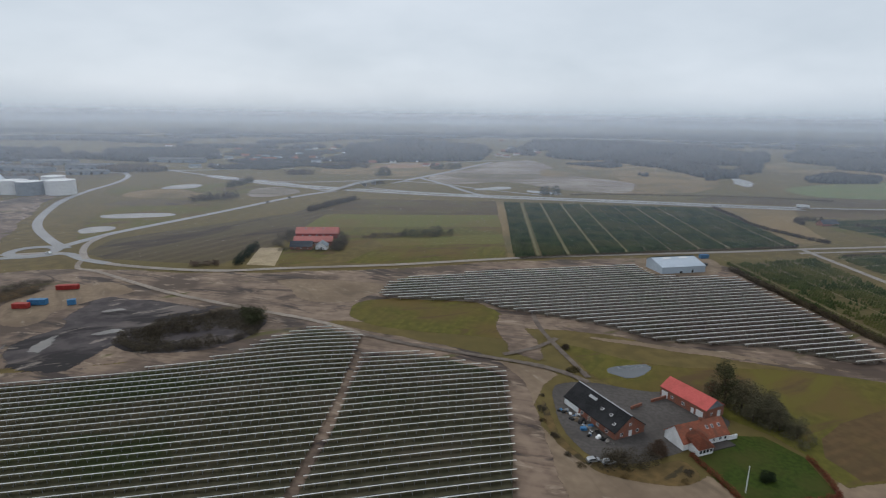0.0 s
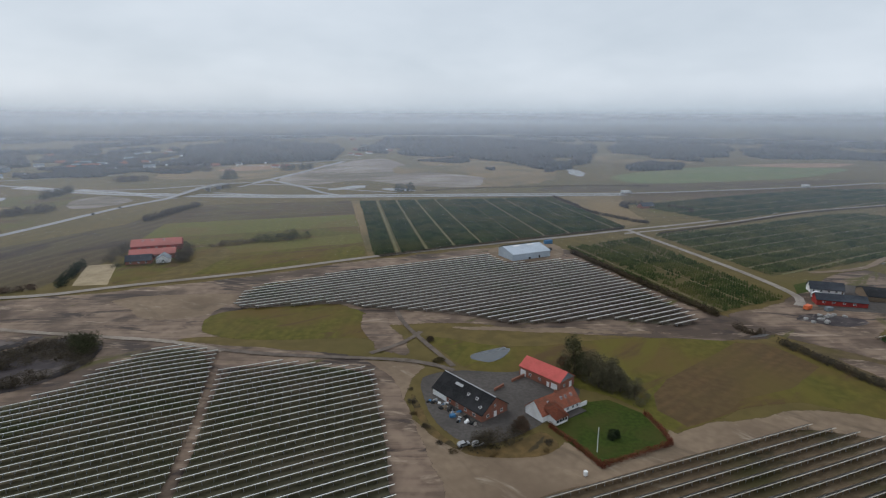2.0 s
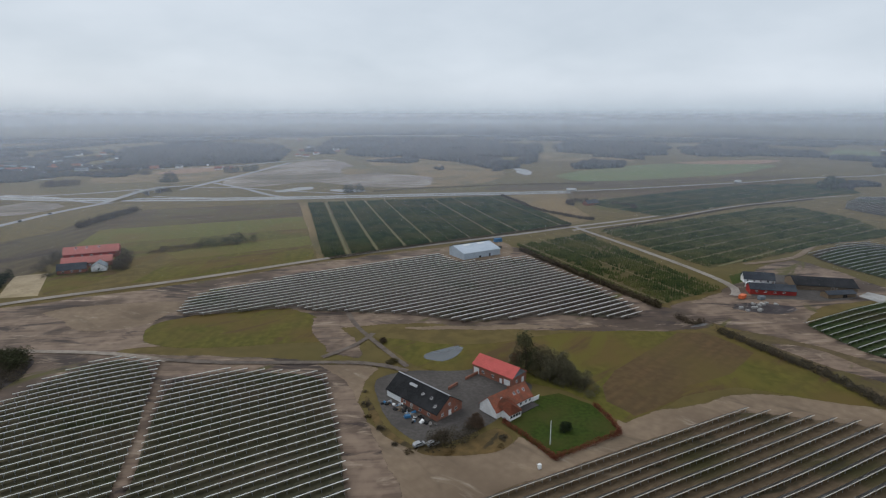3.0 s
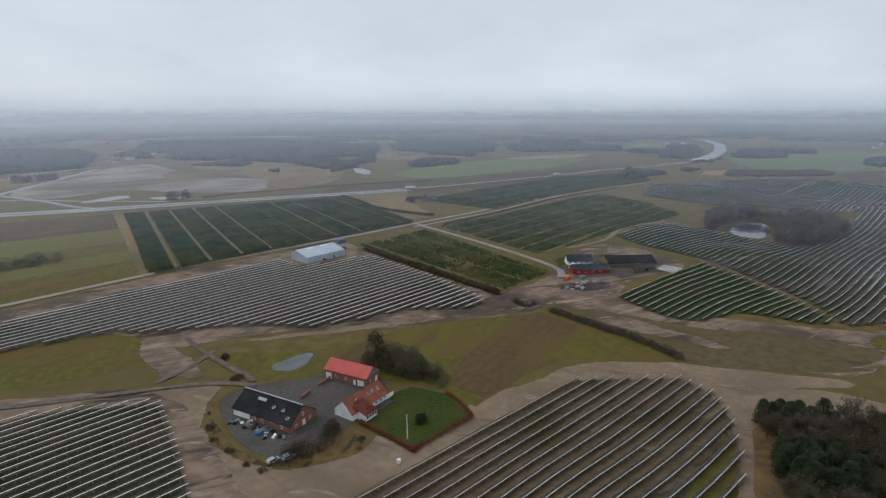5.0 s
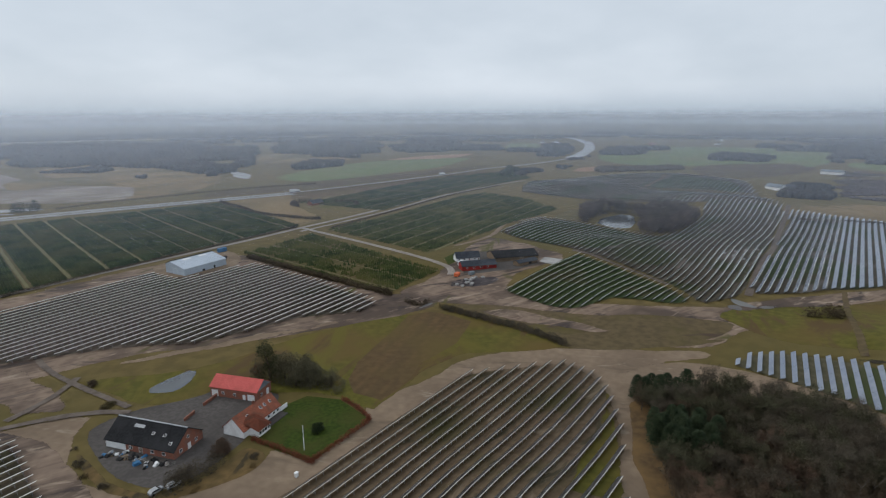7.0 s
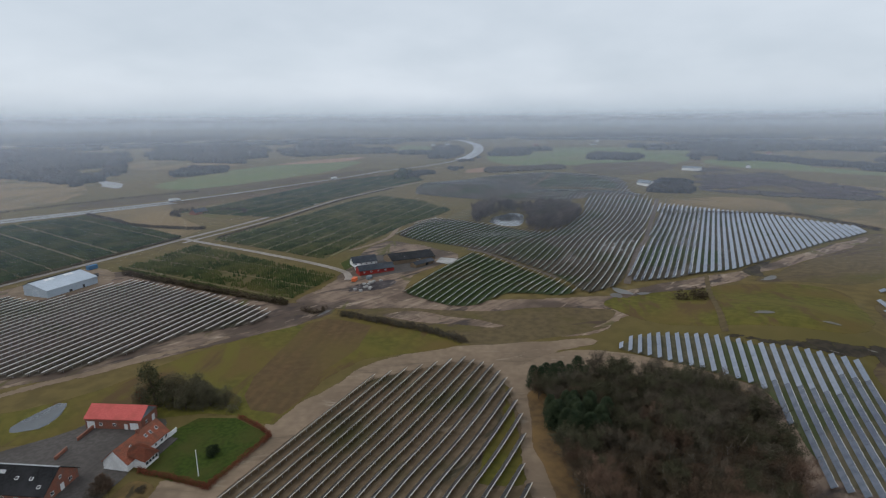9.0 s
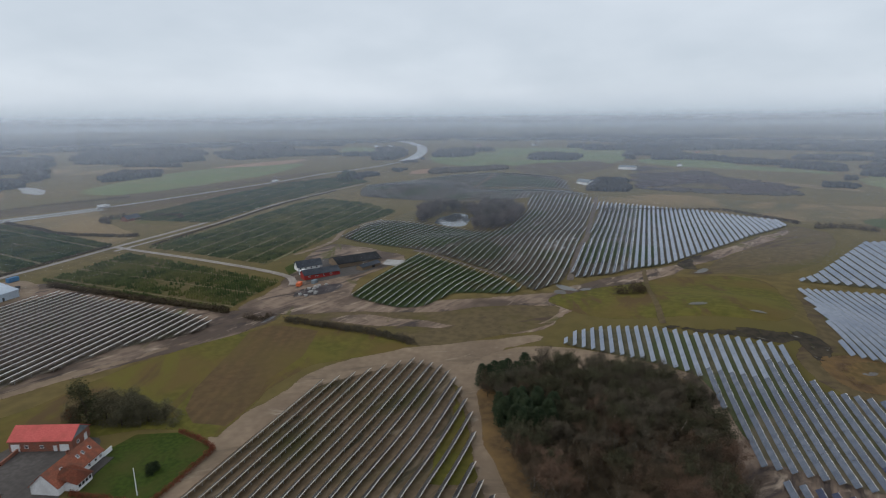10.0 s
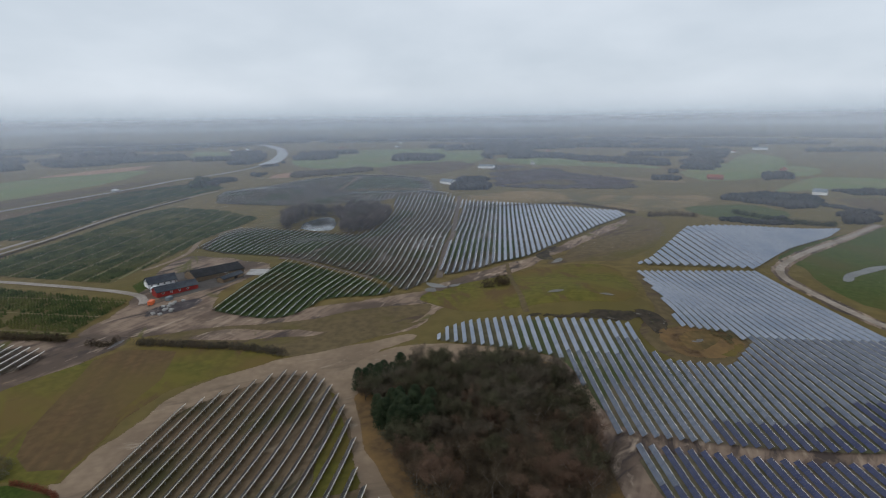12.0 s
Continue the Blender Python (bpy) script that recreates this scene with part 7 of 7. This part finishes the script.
for k, (x, y) in enumerate(((452, 116), (458, 110), (446, 108), (464, 104), (440, 100), (470, 98))):
    st = thing("pallet_stack", x, y, 20 * k, "pale stack of packed panels between the rows", "pallets", "pallet stacks")
    part("pallet", Box().box(-1.2, -0.8, 0.1, 1.2, 0.8, 0.3).mesh("pallet", M["wood"]), st)
    part("carton", Box().box(-1.1, -0.7, 0.3, 1.1, 0.7, 1.2).mesh("carton", M["concrete"]), st, "pale wrapped carton")

# red-roofed farm beside the country road
a1 = gabled("stable", -110, 478, 4, 36, 14, 4.5, 4.0, "redwall", "hazedred", "long stable with a bright red sheet roof", "stable")
for x in (-10, -3, 5):
    skylight(a1, 36, 14, 4.5, 4.0, x, 0.75, -1, 1.4, 2.0)
for x in (-12, -6, 0, 6, 12):
    opening(a1, "window", "F", x, 2.0, 1.6, 1.2, 36, 14)
a2 = gabled("stable", -107, 449, 4, 31, 11, 3.6, 3.2, "brick", "hazedred", "brick stable with a bright red roof", "stable")
for x in (-10, -4, 2, 8):
    opening(a2, "window", "F", x, 1.4, 1.3, 1.1, 31, 11)
a3 = gabled("farmhouse", -113, 433, 4, 17, 8, 2.8, 3.4, "brick", "slate", "farmhouse with a dark slate roof", "house")
for x in (-5, 0, 5):
    opening(a3, "window", "F", x, 0.9, 1.2, 1.3, 17, 8)
a4 = gabled("cottage", -97, 434, 94, 9, 9, 3.0, 3.0, "white", "eternit", "white cottage with a pale grey roof", "house")
opening(a4, "window", "L", 0, 1.0, 1.6, 1.3, 9, 9)
c1 = gabled("cottage", 398, 568, 8, 18, 9, 2.6, 3.4, "brick", "slate", "dark cottage among bushes", "house")
opening(c1, "window", "F", 3, 0.9, 1.4, 1.2, 18, 9)
hedge("hedgerow", [(372, 566), (380, 590), (410, 592)], 9, 5, "twig", "bare bushes round the cottage", "hedgerow", 2.2)
hedge("hedgerow", [(424, 560), (436, 540), (424, 520)], 8, 4, "twig", "bare bushes round the cottage garden", "hedgerow", 2.5)

# storage tanks and works building
for x, y, r, h, m in ((-556, 716, 16, 17, "white"), (-528, 706, 15, 17, "eternit"), (-494, 714, 17, 18, "white"), (-520, 740, 14, 20, "white")):
    tk = thing("storage_tank", x, y, 0, "large pale cylindrical storage tank" if m == "white" else "large grey cylindrical storage tank", "tank", "storage tanks")
    part("shell", Box().tube((0, 0, -0.3), (0, 0, h), r, r, 32).mesh("shell", M[m]), tk)
    part("roof", Box().tube((0, 0, h), (0, 0, h + 1.5), r + 0.1, r * 0.2, 32).mesh("roof", M["white"]), tk)
    part("rim", Box().tube((0, 0, h - 0.5), (0, 0, h), r + 0.25, r + 0.25, 32).mesh("rim", M["galv"]), tk)
wk = thing("works_building", -592, 716, 12, "pale blue-white works building with a tall stack", "factory")
part("wall", Box().prism([(-18, -0.3), (18, -0.3), (18, 16), (6, 30), (-4, 34), (-18, 34)], "y", -12, 12).mesh("wall", M["steel"]), wk)
part("stack", Box().tube((4, 0, 30), (4, 0, 46), 2.2, 1.9, 14).mesh("stack", M["steel"]), wk, "pale round stack")
for z in (8, 16, 24):
    part("window_band", Box().box(-14, -12.1, z, 12 - z * 0.3, -12.0, z + 1.2).mesh("window_band", M["window"]), wk)
for x, y, L, W, h, t in ((-640, 1010, 70, 30, 9, 10), (-760, 1080, 90, 30, 9, 5), (-700, 960, 50, 24, 8, -8), (-560, 1180, 110, 24, 8, 6), (-820, 900, 60, 40, 10, 0), (-680, 880, 50, 20, 7, 12), (-600, 940, 60, 22, 6, 16), (-640, 840, 40, 18, 6, 8), (-760, 980, 70, 26, 8, 10), (-860, 1040, 90, 30, 8, 4)):
    iw = gabled("warehouse", x, y, t, L, W, h, 2, "eternit", "slate", "long grey warehouse in the industrial area", "warehouse", "warehouses", None, 0.3)
    for k in range(4):
        opening(iw, "door", "F", -L / 2 + L * (k + 0.5) / 4, 0, 4, 4, L, W, "dark", "dark", 0)

# scattered houses far off
rh = random.Random(21)


def far_house(x, y, wall, roof, label):
    L = rh.uniform(12, 22)
    ob = gabled("distant_house", x, y, rh.uniform(-40, 40), L, 9, 3.2, 3.6, wall, roof, label, "house", "distant houses")
    for sx in (-L / 4, L / 4):
        opening(ob, "window", "F", sx, 1.0, 1.6, 1.3, L, 9, "white", "window", 0)


for cx, cy, sx, sy, n in ((-420, 1380, 160, 50, 12), (-250, 1330, 150, 40, 12), (-330, 1750, 220, 80, 12), (110, 1580, 90, 60, 7), (300, 1740, 120, 60, 5), (760, 1420, 60, 40, 3), (1200, 1500, 200, 80, 7), (1700, 1100, 120, 80, 4),
                       (1150, -420, 60, 40, 1), (1700, -150, 200, 200, 4), (2000, 500, 150, 200, 5), (-30, 1200, 40, 30, 2), (600, 2000, 200, 100, 6)):
    for _ in range(n):
        wall, roof, label = rh.choice((("white", "slate", "small white house with a dark roof"), ("brick", "oldtile", "small brick house with a tile roof"), ("white", "oldtile", "small white house with a tile roof")))
        far_house(cx + rh.gauss(0, sx), cy + rh.gauss(0, sy), wall, roof, label)
# Duller tile colour picked for this roof to imitate haze.
gabled("farmhouse", 1003, -260, 80, 24, 10, 4, 4, "brick", "oldtile", "red-roofed farm on the plain, roof colour dulled for haze", "house")
gabled("farmhouse", 825, -346, 60, 16, 9, 4, 4, "white", "eternit", "pale farmhouse among bare trees", "house")
gabled("barn", 1939, -626, 80, 40, 14, 5, 4, "white", "eternit", "white barn in the haze", "barn")
gabled("white_barn", 1234, 152, 80, 34, 16, 5, 3, "white", "eternit", "long white barn on the plain", "barn")
for x, y in ((-480, 1077), (-454, 1101), (-499, 1299), (-442, 1229), (-433, 1298), (-437, 1371), (-398, 1341), (-374, 1371), (-381, 1480), (-287, 1256), (-266, 1312), (-266, 1417), (-277, 1562), (-391, 1613), (-496, 1613), (-156, 1796), (-44, 1666), (57, 1683), (86, 1757), (218, 1835), (221, 1757), (693, 1759), (696, 1722)):
    far_house(x, y, "white", rh.choice(("slate", "eternit")), "small white house at the edge of the far wood")
gabled("farmhouse", 878, 171, 60, 24, 10, 4, 4, "white", "eternit", "white farmhouse beside trees", "house")
gabled("barn", 892, 158, -20, 20, 10, 4, 4, "white", "slate", "white barn beside trees", "barn")

# ---------------------------------------------------------------- haze: added thin shells stand in for it, clear at the foot, thicker with distance
def haze_material(amount, tint, foot):
    m = bpy.data.materials.new("haze_shell")
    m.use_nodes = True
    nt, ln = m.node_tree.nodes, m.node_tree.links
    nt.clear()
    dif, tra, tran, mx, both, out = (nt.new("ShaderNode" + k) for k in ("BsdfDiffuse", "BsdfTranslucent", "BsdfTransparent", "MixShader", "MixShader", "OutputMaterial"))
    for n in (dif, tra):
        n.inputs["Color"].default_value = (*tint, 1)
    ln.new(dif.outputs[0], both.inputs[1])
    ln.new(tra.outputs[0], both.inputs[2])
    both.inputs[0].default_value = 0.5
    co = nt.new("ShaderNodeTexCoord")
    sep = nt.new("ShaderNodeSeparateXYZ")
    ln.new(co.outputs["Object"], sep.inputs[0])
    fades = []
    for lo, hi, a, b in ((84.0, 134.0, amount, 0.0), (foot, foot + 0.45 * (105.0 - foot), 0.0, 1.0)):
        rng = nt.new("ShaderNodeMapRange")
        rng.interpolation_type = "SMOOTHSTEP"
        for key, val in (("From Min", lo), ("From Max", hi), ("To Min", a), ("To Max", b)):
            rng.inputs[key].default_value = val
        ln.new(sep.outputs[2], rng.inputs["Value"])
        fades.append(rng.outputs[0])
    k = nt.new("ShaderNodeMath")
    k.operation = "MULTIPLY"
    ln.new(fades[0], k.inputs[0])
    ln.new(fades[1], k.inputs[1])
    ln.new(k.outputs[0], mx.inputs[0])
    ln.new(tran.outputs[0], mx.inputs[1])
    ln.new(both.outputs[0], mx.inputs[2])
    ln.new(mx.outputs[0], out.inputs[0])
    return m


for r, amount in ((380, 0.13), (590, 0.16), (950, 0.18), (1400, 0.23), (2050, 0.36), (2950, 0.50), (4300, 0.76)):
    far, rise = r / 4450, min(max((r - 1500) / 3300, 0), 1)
    # Shell tint is made paler outwards to imitate distance haze.
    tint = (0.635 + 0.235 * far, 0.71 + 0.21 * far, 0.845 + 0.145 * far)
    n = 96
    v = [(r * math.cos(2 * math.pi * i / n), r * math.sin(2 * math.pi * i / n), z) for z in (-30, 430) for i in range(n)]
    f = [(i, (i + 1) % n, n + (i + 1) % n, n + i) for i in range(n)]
    me = mesh_from("mist", v, f, [haze_material(amount, tint, 34 * rise * rise * (3 - 2 * rise))])
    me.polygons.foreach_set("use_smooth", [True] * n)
    tagged(new("backdrop_haze", me), "thin pale shell standing in for haze over the plain", "mist", kind="structure")
